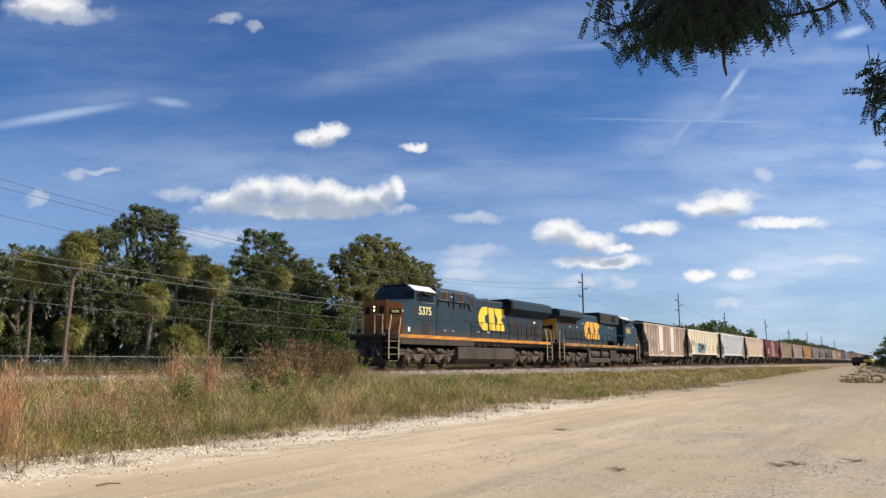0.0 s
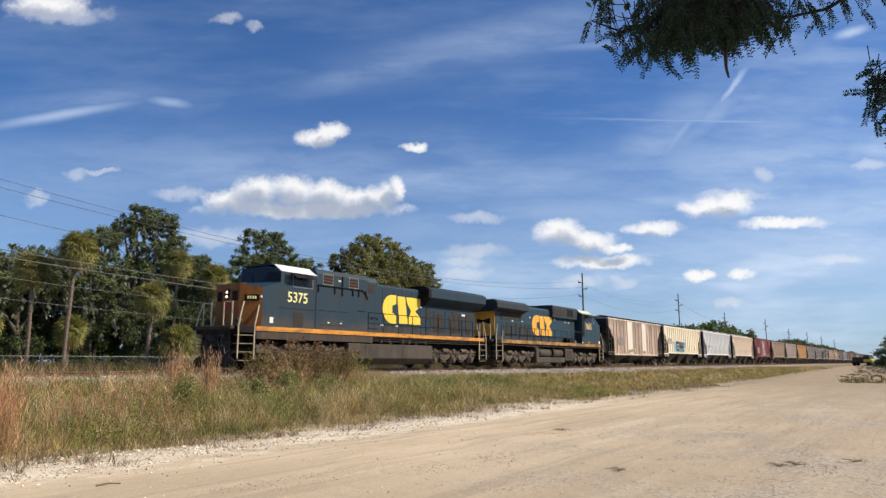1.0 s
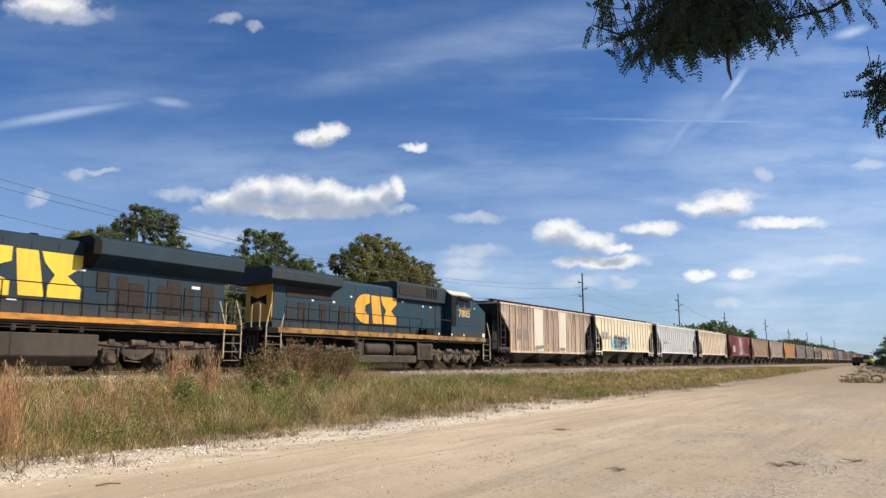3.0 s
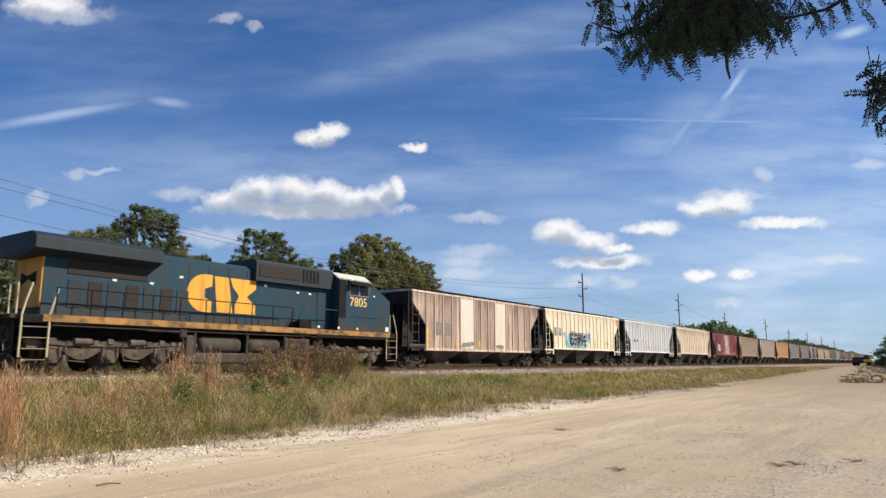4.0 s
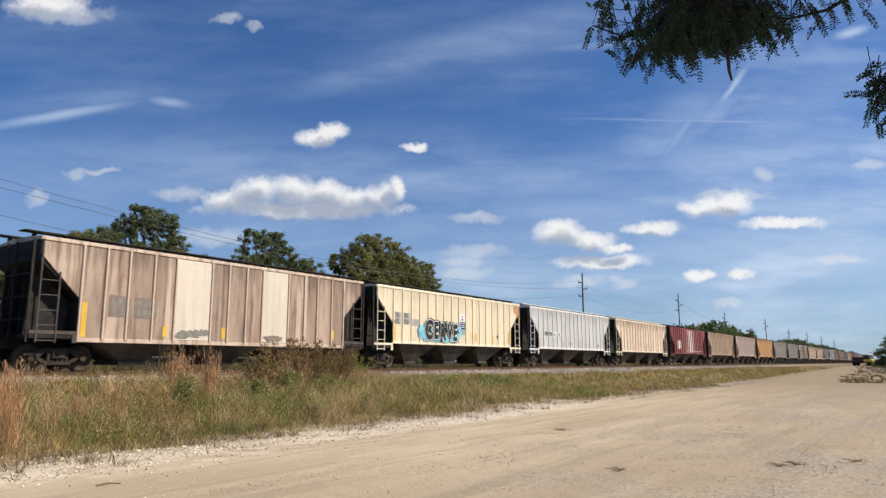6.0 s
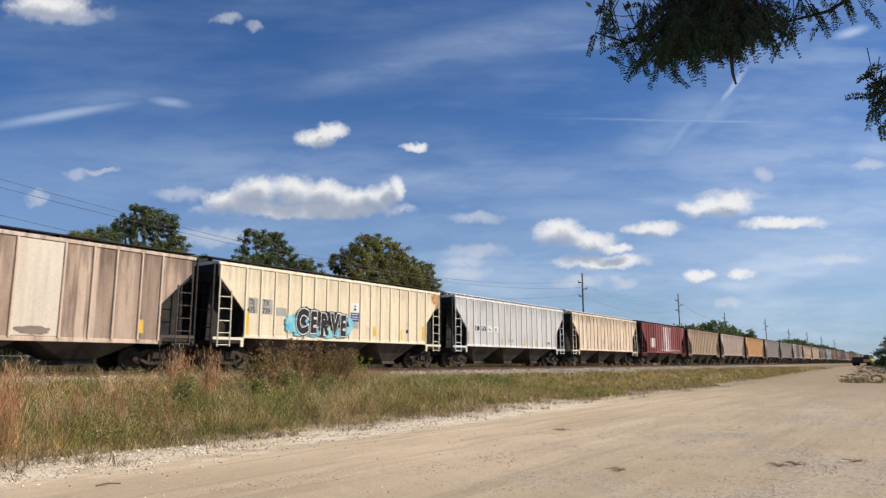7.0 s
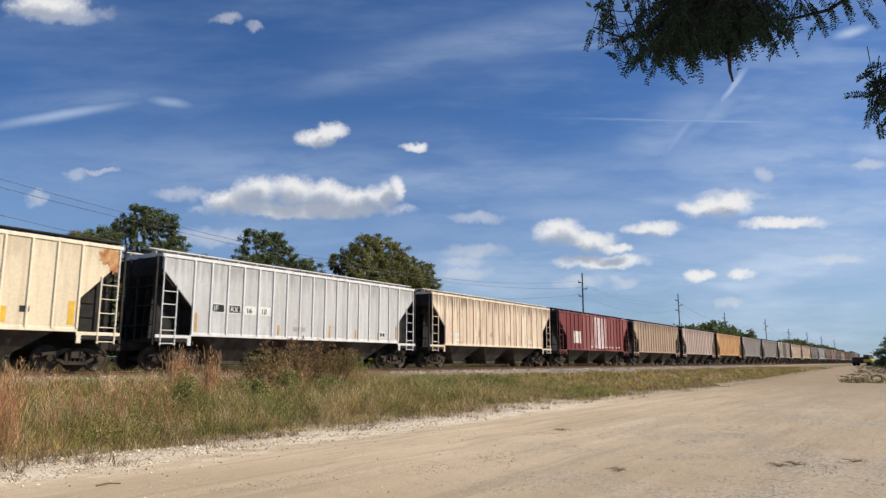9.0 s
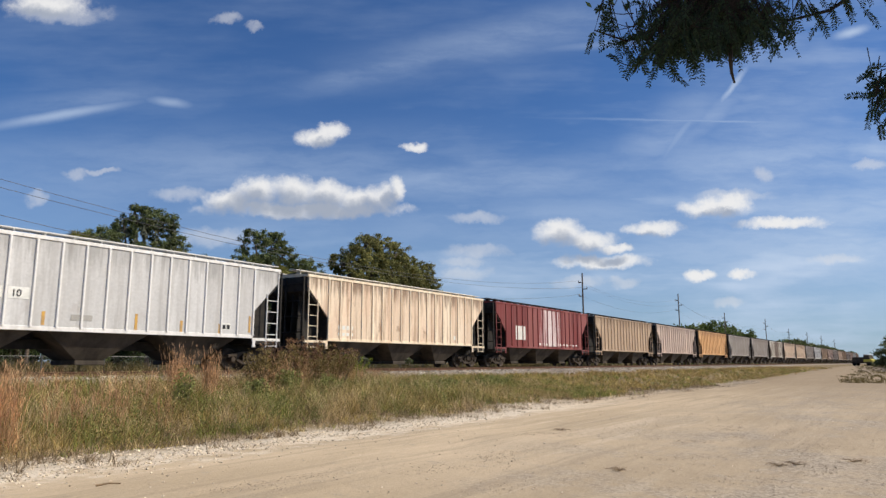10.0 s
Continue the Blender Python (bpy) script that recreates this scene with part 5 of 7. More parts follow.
G_RUSTY = material("rust_bloom", (0.36, 0.14, 0.05), (0.60, 0.36, 0.18), 0.85, 3.0, c3=(0.74, 0.60, 0.38), bump=0.1)
YS = -1.589


def blob(name, cx, cz, rx, rz, y, mat, parent, seed, n=28, rough=.22):
    """A flat sprayed patch with an uneven outline."""
    rnd = random.Random(seed)
    bm = bmesh.new()
    pts = []
    for k in range(n):
        a = k * math.tau / n
        g = 1 + rnd.uniform(-rough, rough)
        pts.append((cx + rx * g * math.cos(a), cz + rz * g * math.sin(a)))
    prism(bm, pts, y - .003, y + .003)
    return part(name, bm, mat, parent)


PALE = ((-1.60, -.89), (-.77, -.06), (.06, .77), (.89, 1.60), (1.72, 2.43))


def markings():
    h1, h2, h3, h4, h5 = CARS[:5]
    # cream car: sprayed word, placard, patches
    yg = -1.641
    blob("graffiti", -3.85, 2.10, .50, .42, yg, G_CYAN, h2, 3)
    blob("graffiti", -.25, 2.12, .45, .50, yg, G_CYAN, h2, 5)
    for k, x in enumerate((-3.3, -2.5, -1.6, -.8)):
        blob("graffiti", x, 1.72, .5, .20, yg - .001, G_CYAN, h2, 11 + k)
    for k, (x, z, rx, rz) in enumerate(((-3.2, 2.42, .55, .42), (-2.4, 2.45, .45, .38), (-1.75, 2.40, .45, .40), (-1.05, 2.36, .45, .36), (-.45, 2.25, .35, .36))):
        blob("graffiti", x, z, rx, rz, yg - .003, G_BLACK, h2, 71 + k, 22, .30)
    for off, y, mat in ((.17, yg - .006, G_BLACK), (.125, yg - .010, G_WHITE), (.078, yg - .014, G_BLACK)):
        for ch, x, wide, z, size in zip("CERVE", (-3.70, -2.78, -2.10, -1.38, -.72), (.74, .60, .62, .66, .58), (.02, .06, .0, .03, -.02), (1.46, 1.30, 1.30, 1.30, 1.30)):
            lettering(ch, x, 1.72 + z, y, size, mat, h2, "graffiti", off, .05, wide, .002)
    blob("graffiti", -3.02, 2.25, .09, .12, yg - .018, G_CYAN, h2, 21, 12)
    plate("placard", .10, .72, 2.86, 3.34, YS, P_WHITE, h2, "white placard", .004)
    blob("placard_mark", .41, 3.18, .10, .07, YS - .006, G_BLACK, h2, 31, 3, 0)
    blob("placard_mark", .41, 3.02, .10, .07, YS - .006, G_BLACK, h2, 32, 6, 0)
    plate("placard", .10, .72, 2.40, 2.84, YS, G_NAVY, h2, "dark blue placard", .004)
    for z in (2.50, 2.61, 2.74):
        plate("placard_mark", .16, .66, z, z + .035, YS - .006, P_WHITE, h2, "", .003)
    plate("patch", .05, .7, 2.05, 2.38, YS, G_GREY, h2, "", .003)
    for x0, x1, z0, z1 in ((-6.45, -5.95, 2.45, 3.12), (-5.68, -5.10, 2.45, 3.10), (-4.86, -4.26, 2.42, 2.78)):
        plate("patch", x0, x1, z0, z1, YS, G_GREY, h2, "grey overpainted patch", .003)
    for txt, x, z in (("DJ", -6.42, 2.82), ("TX", -5.66, 2.82), ("475", -6.52, 2.46), ("739", -5.68, 2.46)):
        lettering(txt, x, z, YS - .006, .36, G_BLACK, h2, wide=.8)
    blob("rust_patch", 7.62, 4.05, .42, .30, YS + .008, G_RUSTY, h2, 41)
    blob("rust_patch", 7.80, 3.85, .20, .35, YS + .006, G_RUSTY, h2, 42)
    plate("data_panel", 4.75, 5.05, 1.95, 2.15, YS, G_BLACK, h2, "", .004)
    for x, z0, z1 in ((-6.5, 1.5, 2.45), (2.0, 1.7, 2.2), (4.25, 1.6, 2.1), (6.4, 1.6, 2.4)):
        plate("reflector", x - .11, x + .11, z0, z1, YS + .004, G_STRIPE, h2, "yellow reflector strip", .006)
    # grey car
    for k, (txt, x) in enumerate((("IF", -5.66), ("RX", -4.83), ("16", -4.00), ("10", -3.18))):
        plate("patch", x - .06, x + .58, 2.36, 2.74, YS, P_WHITE, h3, "white number patch", .003)
        if k < 2:
            plate("mark_panel", x - .02, x + .54, 2.40, 2.70, YS - .005, G_BLACK, h3, "black mark panel", .003)
        lettering(txt, x + .03, 2.43, YS - .012, .33, P_WHITE if k < 2 else G_BLACK, h3, wide=.95)
    for x, z0, z1 in ((-6.45, 1.55, 2.3), (-2.1, 1.55, 2.0), (1.2, 1.5, 2.1), (3.1, 1.5, 1.95), (4.9, 1.5, 1.9), (6.45, 1.6, 2.3)):
        plate("reflector", x - .055, x + .055, z0, z1, YS + .004, G_OCHRE, h3, "yellow reflector strip", .006)
    plate("data_panel", 5.0, 5.45, 1.66, 1.95, YS, P_WHITE, h3, "", .003)
    for x in (5.05, 5.26):
        plate("data_mark", x, x + .15, 1.70, 1.88, YS - .006, G_BLACK, h3, "", .003)
    plate("patch", -1.2, -.45, 1.75, 1.95, YS, G_GREY, h3, "", .003)
    # beige car
    for x0, x1, z0, z1 in ((-5.6, -4.8, 1.95, 2.72), (-4.6, -3.7, 1.95, 2.70)):
        plate("patch", x0, x1, z0, z1, YS, G_SHADE2, h1, "faded dark number patch", .003)
        for k in range(3):
            plate("patch_mark", x0 + .1 + k * .25, x0 + .26 + k * .25, z0 + .08, z0 + .32, YS - .006, G_SHADE, h1, "", .002)
            plate("patch_mark", x0 + .1 + k * .25, x0 + .26 + k * .25, z0 + .42, z0 + .66, YS - .006, G_SHADE, h1, "", .002)
    for x0, x1 in ((-2.89, -1.32), (1.45, 2.89)):
        plate("panel", x0, x1, 1.2, 4.36, -1.583, P_PANEL, h1, "pale cream replacement panel", .004)
    for k, (x, z, w, hh) in enumerate(((-2.2, 1.42, .55, .14), (-1.7, 1.5, .45, .12), (-2.6, 1.35, .3, .1))):
        blob("graffiti", x, z, w, hh, YS - .006 - .006 * k, G_SHADE, h1, 51 + k, 24, .4)
    blob("patch", 2.1, 1.38, .55, .14, YS - .006, G_SHADE2, h1, 61)
    for x, z0, z1 in ((-6.45, 1.2, 2.4), (-3.3, 1.3, 1.7), (-.6, 1.3, 1.75), (5.9, 1.4, 1.9)):
        plate("reflector", x - .09, x + .09, z0, z1, YS + .004, G_STRIPE, h1, "worn yellow strip", .006)
    # tan and maroon cars: pale panels and plain bars for small unreadable writing
    for k in range(4):
        plate("marking", -5.9 + k * .3, -5.7 + k * .3, 1.95, 2.15, YS, P_WHITE, h4, "", .003)
        plate("marking", -5.9 + k * .3, -5.7 + k * .3, 1.65, 1.80, YS, P_WHITE, h4, "", .003)
    plate("marking", 4.5, 4.7, 1.7, 1.95, YS, P_WHITE, h4, "", .003)
    for x0, x1 in PALE:
        plate("panel", x0, x1, 1.56, 4.34, -1.583, P_PINK, h5, "faded streaky white panel", .004)
    plate("patch", -5.2, -3.7, 1.95, 2.95, YS, G_PATCH, h5, "pale pink number panel", .003)
    for k in range(12):
        plate("marking", -1.5 + k * .62, -1.2 + k * .62, 1.62 + .05 * (k % 2), 1.78, YS, G_PATCH, h5, "", .003)


P_PANEL = car_paint("pale_panel", (0.72, 0.64, 0.54), (0.66, 0.58, 0.48), (0.45, 0.38, 0.31), grime=0.35, rusty=0.05)
P_PINK = chalky_paint("chalky_maroon", (0.19, 0.038, 0.036), (0.78, 0.70, 0.70), 0.6, 2.6)
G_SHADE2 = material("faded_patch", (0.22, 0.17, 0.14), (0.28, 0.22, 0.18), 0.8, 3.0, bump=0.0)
markings()
# ---------------------------------------------------------------- track pieces, stones
def ties():
    bm = bmesh.new()
    box(bm, -.115, .115, -1.3, 1.3, -.18, 0, .015)
    me = mesh_of(bm, "tie", M_TIE)
    for k in range(290):
        part("tie", me, None, BANK, at=pose(4 + k * .53, random.uniform(-.04, .04), RAIL - .165, 0, 0, random.uniform(-1, 1)))


BANK = bpy.data.objects["ballast_bank"]
ties()


def pebbles(name, n, where, r0, r1, mat, label, category):
    """Loose stones, each a squashed eight-sided lump, strewn by where(rng)."""
    rng = np.random.default_rng(len(name) + n)
    oct_v = np.array([(1, 0, 0), (0, 1, 0), (-1, 0, 0), (0, -1, 0), (0, 0, .7), (0, 0, -.7)], float)
    oct_f = np.array([(0, 1, 4), (1, 2, 4), (2, 3, 4), (3, 0, 4), (1, 0, 5), (2, 1, 5), (3, 2, 5), (0, 3, 5)])
    verts, faces = [], []
    for k in range(n):
        x, y, z = where(rng)
        s = r0 + (r1 - r0) * rng.random() ** 2.5
        v = oct_v * (s * rng.uniform(.6, 1.4, (6, 1)))
        a = rng.random() * math.tau
        c, d = math.cos(a), math.sin(a)
        v = np.stack([v[:, 0] * c - v[:, 1] * d, v[:, 0] * d + v[:, 1] * c, v[:, 2]], 1) + (x, y, z + s * .25)
        verts.append(v)
        faces.append(oct_f + 6 * k)
    ob = raw(name, np.concatenate(verts).tolist(), np.concatenate(faces).tolist(), mat)
    return tagged(ob, label, category, kind="stuff")


def on_bank(rng):
    x = 2 + 130 * rng.random() ** 1.6
    y = rng.uniform(-4.9, -.9)
    z = RAIL - .2 if y > -1.85 else .5 + (y + 4.9) / 3.05 * (RAIL - .7)
    return x, YC + y, z


def road_edge(x):
    """Where the verge begins, across the road from the camera."""
    a, b = min(max((x - 15) / 10, 0), 1), min(max((x - 28) / 24, 0), 1)
    return 12.0 + .9 * a * a * (3 - 2 * a) - .9 * b * b * (3 - 2 * b)


def on_edge(rng):
    x = 2 + 60 * rng.random() ** 1.5
    y = road_edge(x) - (.75 if x < 11 else .45) + rng.normal() * .72
    return x, y, ground_z(x, y)


def on_road(rng):
    x = 2 + 35 * rng.random() ** 1.3
    y = rng.uniform(-3, 12)
    return x, y, ground_z(x, y)


pebbles("ballast_stones", 16000, on_bank, .03, .085, M_STONE, "loose grey ballast stones on the bank", "stones")
pebbles("verge_stones", 15000, on_edge, .009, .036, M_PEBBLE, "pale broken limerock along the road edge", "stones")
pebbles("road_pebbles", 3600, on_road, .005, .022, M_PEBBLE, "small pebbles scattered on the road", "stones")


def on_grit(rng):
    """Loose darker gravel gathers in patches on the near side of the road."""
    while True:
        x, y = 3 + 16 * rng.random() ** 1.2, rng.uniform(-4, 7.5)
        if rng.random() < .06 + 1.9 * noise.noise(Vector((x * .45, y * .9, 5.0))):
            return x, y, ground_z(x, y)


M_GRIT = material("grit", (0.34, 0.28, 0.21), (0.56, 0.47, 0.36), 0.9, 3.0, fine=30, bump=0.3, tint=0.9, island=True, spec=0.15)
pebbles("road_grit", 12000, on_grit, .003, .011, M_GRIT, "loose grey-brown grit patches on the road", "stones")

# ---------------------------------------------------------------- grass
G_GREEN = material("grass_green", (0.20, 0.225, 0.055), (0.32, 0.32, 0.10), 0.7, 0.5, tint=0.9, island=True, thin=0.35, bump=0, spec=0.12, patch=(1.1, 0.65, 1.35))
G_OLIVE = material("grass_olive", (0.36, 0.28, 0.095), (0.50, 0.385, 0.16), 0.7, 0.5, tint=0.9, island=True, thin=0.3, bump=0, spec=0.12, patch=(0.9, 0.6, 1.35))
G_STRAW = material("grass_straw", (0.56, 0.41, 0.22), (0.74, 0.58, 0.34), 0.75, 0.6, tint=0.9, island=True, thin=0.3, bump=0, spec=0.12, patch=(1.3, 0.6, 1.2))
G_FIELD = material("field_grass", (0.15, 0.125, 0.05), (0.23, 0.18, 0.085), 0.75, 0.5, tint=0.7, island=True, thin=0.2, bump=0, spec=0.1)
G_SEDGE = material("broomsedge", (0.46, 0.26, 0.13), (0.72, 0.48, 0.28), 0.75, 0.6, tint=0.9, island=True, thin=0.3, bump=0, spec=0.12, patch=(2.0, 0.7, 1.2))


def blade_arrays(pts, hts, width, lean, rng):
    """Corners and faces of bent tapering blades rooted at pts."""
    n = len(pts)
    pts, hts = np.asarray(pts, float), np.asarray(hts, float)
    a = rng.random(n) * math.tau
    side = np.stack([np.cos(a), np.sin(a), np.zeros(n)], 1)
    b = rng.random(n) * math.tau
    bend = np.stack([np.cos(b), np.sin(b), np.zeros(n)], 1) * (hts * lean * rng.uniform(.3, 1.3, n))[:, None]
    w = (width * rng.uniform(.6, 1.4, n))[:, None]
    up = np.zeros((n, 3))
    up[:, 2] = hts
    v = np.empty((n, 5, 3))
    v[:, 0], v[:, 1] = pts - side * w, pts + side * w
    mid = pts + up * .55 + bend * .35
    v[:, 2], v[:, 3] = mid - side * w * .75, mid + side * w * .75
    v[:, 4] = pts + up + bend
    base = np.arange(n)[:, None] * 5
    return v.reshape(-1, 3), (base + np.array([[0, 1, 3, 2]])).tolist() + (base + np.array([[2, 3, 4]])).tolist(), pts + up * .5 + bend * .3, pts + up + bend


def blades(name, pts, hts, width, lean, mat, label, seed, category="grass"):
    v, f, mids, tips = blade_arrays(pts, hts, width, lean, np.random.default_rng(seed))
    return tagged(raw(name, v.tolist(), f, mat), label, category, kind="stuff")


def strew(n, x0, x1, y0, y1, seed, power=1.0, keep=None):
    rng = np.random.default_rng(seed)
    out = []
    while len(out) < n:
        x = x0 + (x1 - x0) * rng.random() ** power
        y = rng.uniform(y0, y1)
        if keep is None or keep(x, y, rng.random()):
            z = ground_z(x, y) - .02
            wide = rng.uniform(.03, .13) * (1 if x < 30 else 1.8)
            for k in range(int(rng.integers(6, 22))):
                out.append((x + wide * rng.normal(), y + wide * rng.normal(), z))
    return np.array(out[:n])


def patchy(scale, shift, bias):
    def keep(x, y, r):
        edge = road_edge(x) + .15 + 1.0 * noise.noise(Vector((x * .5, 1.7, shift))) + .5 * noise.noise(Vector((x * 1.6, 4.7, shift)))
        if y < edge:
            return r < .03
        return r < bias + 1.1 * noise.noise(Vector((x * scale, y * scale, shift)))
    return keep


def heights(pts, h0, h1, seed, far=30.0, low=0.45):
    rng = np.random.default_rng(seed)
    k = np.clip((pts[:, 0] - 21) / 9, 0, 1)
    edge = np.clip((pts[:, 1] - 11.8) / 2.2, .22, 1)
    wave = np.array([1 + .75 * noise.noise(Vector((x * .8, y * .8, 2.0 + seed))) for x, y, z in pts])
    back = 1 - .12 * np.clip((pts[:, 1] - 16.5) / 3.5, 0, 1)
    return rng.uniform(h0, h1, len(pts)) * (1 - k * (1 - low)) * edge * wave * back


def grass():
    p = strew(44000, 3, 34, 11.6, 21.5, 1, 1.0, patchy(.5, 1.0, .45))
    blades("verge_grass", p, heights(p, .18, .70, 1), .0055, .8, G_OLIVE, "olive-green unmown grass on the verge", 1)
    p = strew(40000, 3, 36, 11.9, 21.5, 2, 1.0, patchy(.35, 5.0, .30))
    blades("verge_grass", p, heights(p, .18, .62, 2, low=.6), .0065, .8, G_GREEN, "fresh green grass patches on the verge", 2)
    p = strew(30000, 3, 36, 11.4, 21.5, 3, 1.0, patchy(.6, 9.0, .35))
    blades("dry_grass", p, heights(p, .2, .85, 3), .0042, .75, G_STRAW, "dry straw-coloured grass on the verge", 3)
    p = strew(16000, 30, 130, 11.6, 21.0, 4, 1.6, patchy(.15, 3.0, .5))
    blades("verge_grass", p, np.random.default_rng(4).uniform(.10, .36, len(p)), .018, .7, G_OLIVE, "low olive-green grass strip beside the road", 4)
    p = strew(7000, 30, 110, 11.9, 20.5, 11, 1.6, patchy(.12, 13.0, .40))
    blades("verge_grass", p, np.random.default_rng(11).uniform(.10, .32, len(p)), .018, .7, G_GREEN, "low fresh green grass patches beside the road", 11)
    p = strew(11000, 28, 130, 11.2, 21.0, 5, 1.6, patchy(.2, 7.0, .4))
    blades("dry_grass", p, np.random.default_rng(5).uniform(.10, .38, len(p)), .014, .7, G_STRAW2, "low dry brown grass beside the road", 5)
    p = strew(16000, 5, 75, 29.6, 42, 6, 1.0)
    blades("field_grass", p, np.random.default_rng(6).uniform(.4, 1.0, len(p)), .018, .5, G_FIELD, "rough grass beyond the track", 6)
    p = strew(5000, 60, 240, 29.6, 60, 7, 1.0)
    blades("field_grass", p, np.random.default_rng(7).uniform(.3, .9, len(p)), .05, .5, G_FIELD, "rough grass beyond the track", 7)
    p = strew(26000, 60, 240, -12, 12, 8, 2.0, lambda x, y, r: y < 5.0 + (x - 61) * .045 + 1.2 * noise.noise(Vector((x * .15, 0, 0))))
    blades("field_grass", p, np.random.default_rng(8).uniform(.08, .28, len(p)), .020, .9, G_FIELD, "rough grass beyond the end of the road", 8)


G_THATCH = material("dead_thatch", (0.21, 0.155, 0.095), (0.34, 0.26, 0.165), 0.85, 0.8, tint=0.7, island=True, thin=0.2, bump=0, spec=0.1)
p_thatch = strew(16000, 2.5, 50, 10.4, 14.0, 9, 1.2, lambda x, y, r: r < .30 + 1.3 * noise.noise(Vector((x * .9, y * .9, 7.0))) + .30 * (y - road_edge(x)))
blades("dead_thatch", p_thatch, np.random.default_rng(9).uniform(.05, .20, len(p_thatch)), .006, 1.3, G_THATCH, "grey-brown dead grass tufts along the road edge", 9)
G_STRAW2 = material("grass_brown", (0.36, 0.26, 0.115), (0.50, 0.38, 0.19), 0.75, 0.6, tint=0.7, island=True, thin=0.3, bump=0, spec=0.15)
grass()


def sedge_clump(x, y, h, n, r, seed):
    """A tall clump of reddish broomsedge: upright stalks feathered with short tufts, leaf blades at the foot."""
    rng = np.random.default_rng(seed)
    a, d = rng.random(n) * math.tau, r * rng.random(n) ** .7
    pts = np.stack([x + d * np.cos(a), y + d * np.sin(a), np.zeros(n)], 1)
    for k in range(n):
        pts[k, 2] = ground_z(pts[k, 0], pts[k, 1]) - .02
    hts = h * (.45 + .55 * rng.random(n) ** .8)
    v, f, mids, tips = blade_arrays(pts, hts, .0042, .20, rng)
    roots, sizes = [], []
    for k in range(n):
        for q in rng.uniform(0, 1, 13):
            roots.append(mids[k] + (tips[k] - mids[k]) * q)
            sizes.append(rng.uniform(.07, .17) * (1.15 - .5 * q))
    v2, f2, *_ = blade_arrays(roots, sizes, .0046, .55, rng)
    low = np.repeat(pts, 2, 0) + rng.normal(size=(2 * n, 3)) * (.06, .06, 0)
    v3, f3, *_ = blade_arrays(low, rng.uniform(.25, .6, 2 * n) * h * .6, .0045, .9, rng)
    m2, m3 = len(v), len(v) + len(v2)
    faces = f + [[i + m2 for i in q] for q in f2] + [[i + m3 for i in q] for q in f3]
    ob = raw("broomsedge_clump", np.concatenate([v, v2, v3]).tolist(), faces, G_SEDGE)
    return tagged(ob, "tall reddish-brown dry broomsedge clump", "dry grass", "broomsedge clumps")


SEDGE = [(5.75, 13.2, 1.7, 120, .30), (5.3, 13.1, 1.45, 70, .25), (6.7, 13.5, 1.35, 16, .15), (7.45, 14.0, 1.2, 26, .14), (8.3, 14.6, 1.15, 26, .25),
         (9.1, 15.2, 1.2, 30, .3), (10.2, 16.0, 1.15, 34, .35), (9.7, 14.4, .95, 20, .2), (11.8, 17.0, 1.75, 90, .32), (12.2, 17.5, 1.55, 60, .35),
         (12.55, 16.6, 1.75, 90, .22), (13.4, 17.4, 1.2, 34, .5), (14.6, 16.8, 1.15, 26, .4), (16.0, 17.4, 1.35, 50, .5), (17.2, 17.8, 1.3, 50, .5), (18.6, 18.0, 1.2, 50, .6),
         (20.4, 18.2, 1.0, 50, .6), (8.6, 17.5, 1.0, 40, .6), (7.0, 16.8, 1.0, 40, .5), (22.2, 18.6, .7, 40, .6)]
for k, (x, y, h, n, r) in enumerate(SEDGE):
    sedge_clump(x, y, h, n, r, 100 + k)

# ---------------------------------------------------------------- leaves, bushes and trees
L_OAK = material("oak_leaf", (0.094, 0.126, 0.048), (0.185, 0.212, 0.088), 0.6, 0.25, tint=0.9, island=True, thin=0.25, bump=0, spec=0.25, patch=(0.28, 0.62, 1.22))
L_MID = material("tree_leaf", (0.085, 0.130, 0.030), (0.145, 0.185, 0.050), 0.6, 0.25, tint=0.9, island=True, thin=0.25, bump=0, spec=0.25, patch=(0.28, 0.62, 1.22))
# darker than the oak leaf: shade below the trees put into the colour
L_SHRUB_SHADE = material("shrub_shade_leaf", (0.042, 0.064, 0.022), (0.080, 0.108, 0.036), 0.55, 0.4, tint=0.9, island=True, thin=0.2, bump=0, spec=0.25, patch=(0.28, 0.62, 1.22))
L_FALL = material("turning_leaf", (0.175, 0.195, 0.065), (0.30, 0.275, 0.11), 0.65, 0.3, tint=0.9, island=True, thin=0.3, bump=0, spec=0.2, patch=(0.28, 0.62, 1.22))
L_PALM = material("palm_leaf", (0.165, 0.185, 0.05), (0.36, 0.315, 0.10), 0.55, 0.4, tint=0.7, island=True, thin=0.25, bump=0, spec=0.3)
L_PALMDRY = material("dry_palm_leaf", (0.36, 0.27, 0.10), (0.44, 0.33, 0.14), 0.7, 0.4, tint=0.7, island=True, thin=0.2, bump=0, spec=0.2)
L_WEED = material("weed_leaf", (0.19, 0.22, 0.065), (0.34, 0.34, 0.12), 0.6, 2.0, tint=0.7, island=True, thin=0.35, bump=0, spec=0.25)
L_LIME = material("lime_leaf", (0.20, 0.26, 0.03), (0.28, 0.32, 0.05), 0.6, 2.0, tint=0.6, island=True, thin=0.35, bump=0, spec=0.2)
L_RUSSET = material("russet_leaf", (0.15, 0.08, 0.05), (0.30, 0.18, 0.095), 0.7, 2.0, tint=0.9, island=True, thin=0.3, bump=0, spec=0.2)
L_MOSS = material("hanging_moss", (0.12, 0.13, 0.09), (0.21, 0.215, 0.16), 0.85, 2.0, tint=0.6, island=True, thin=0.3, bump=0, spec=0.1)
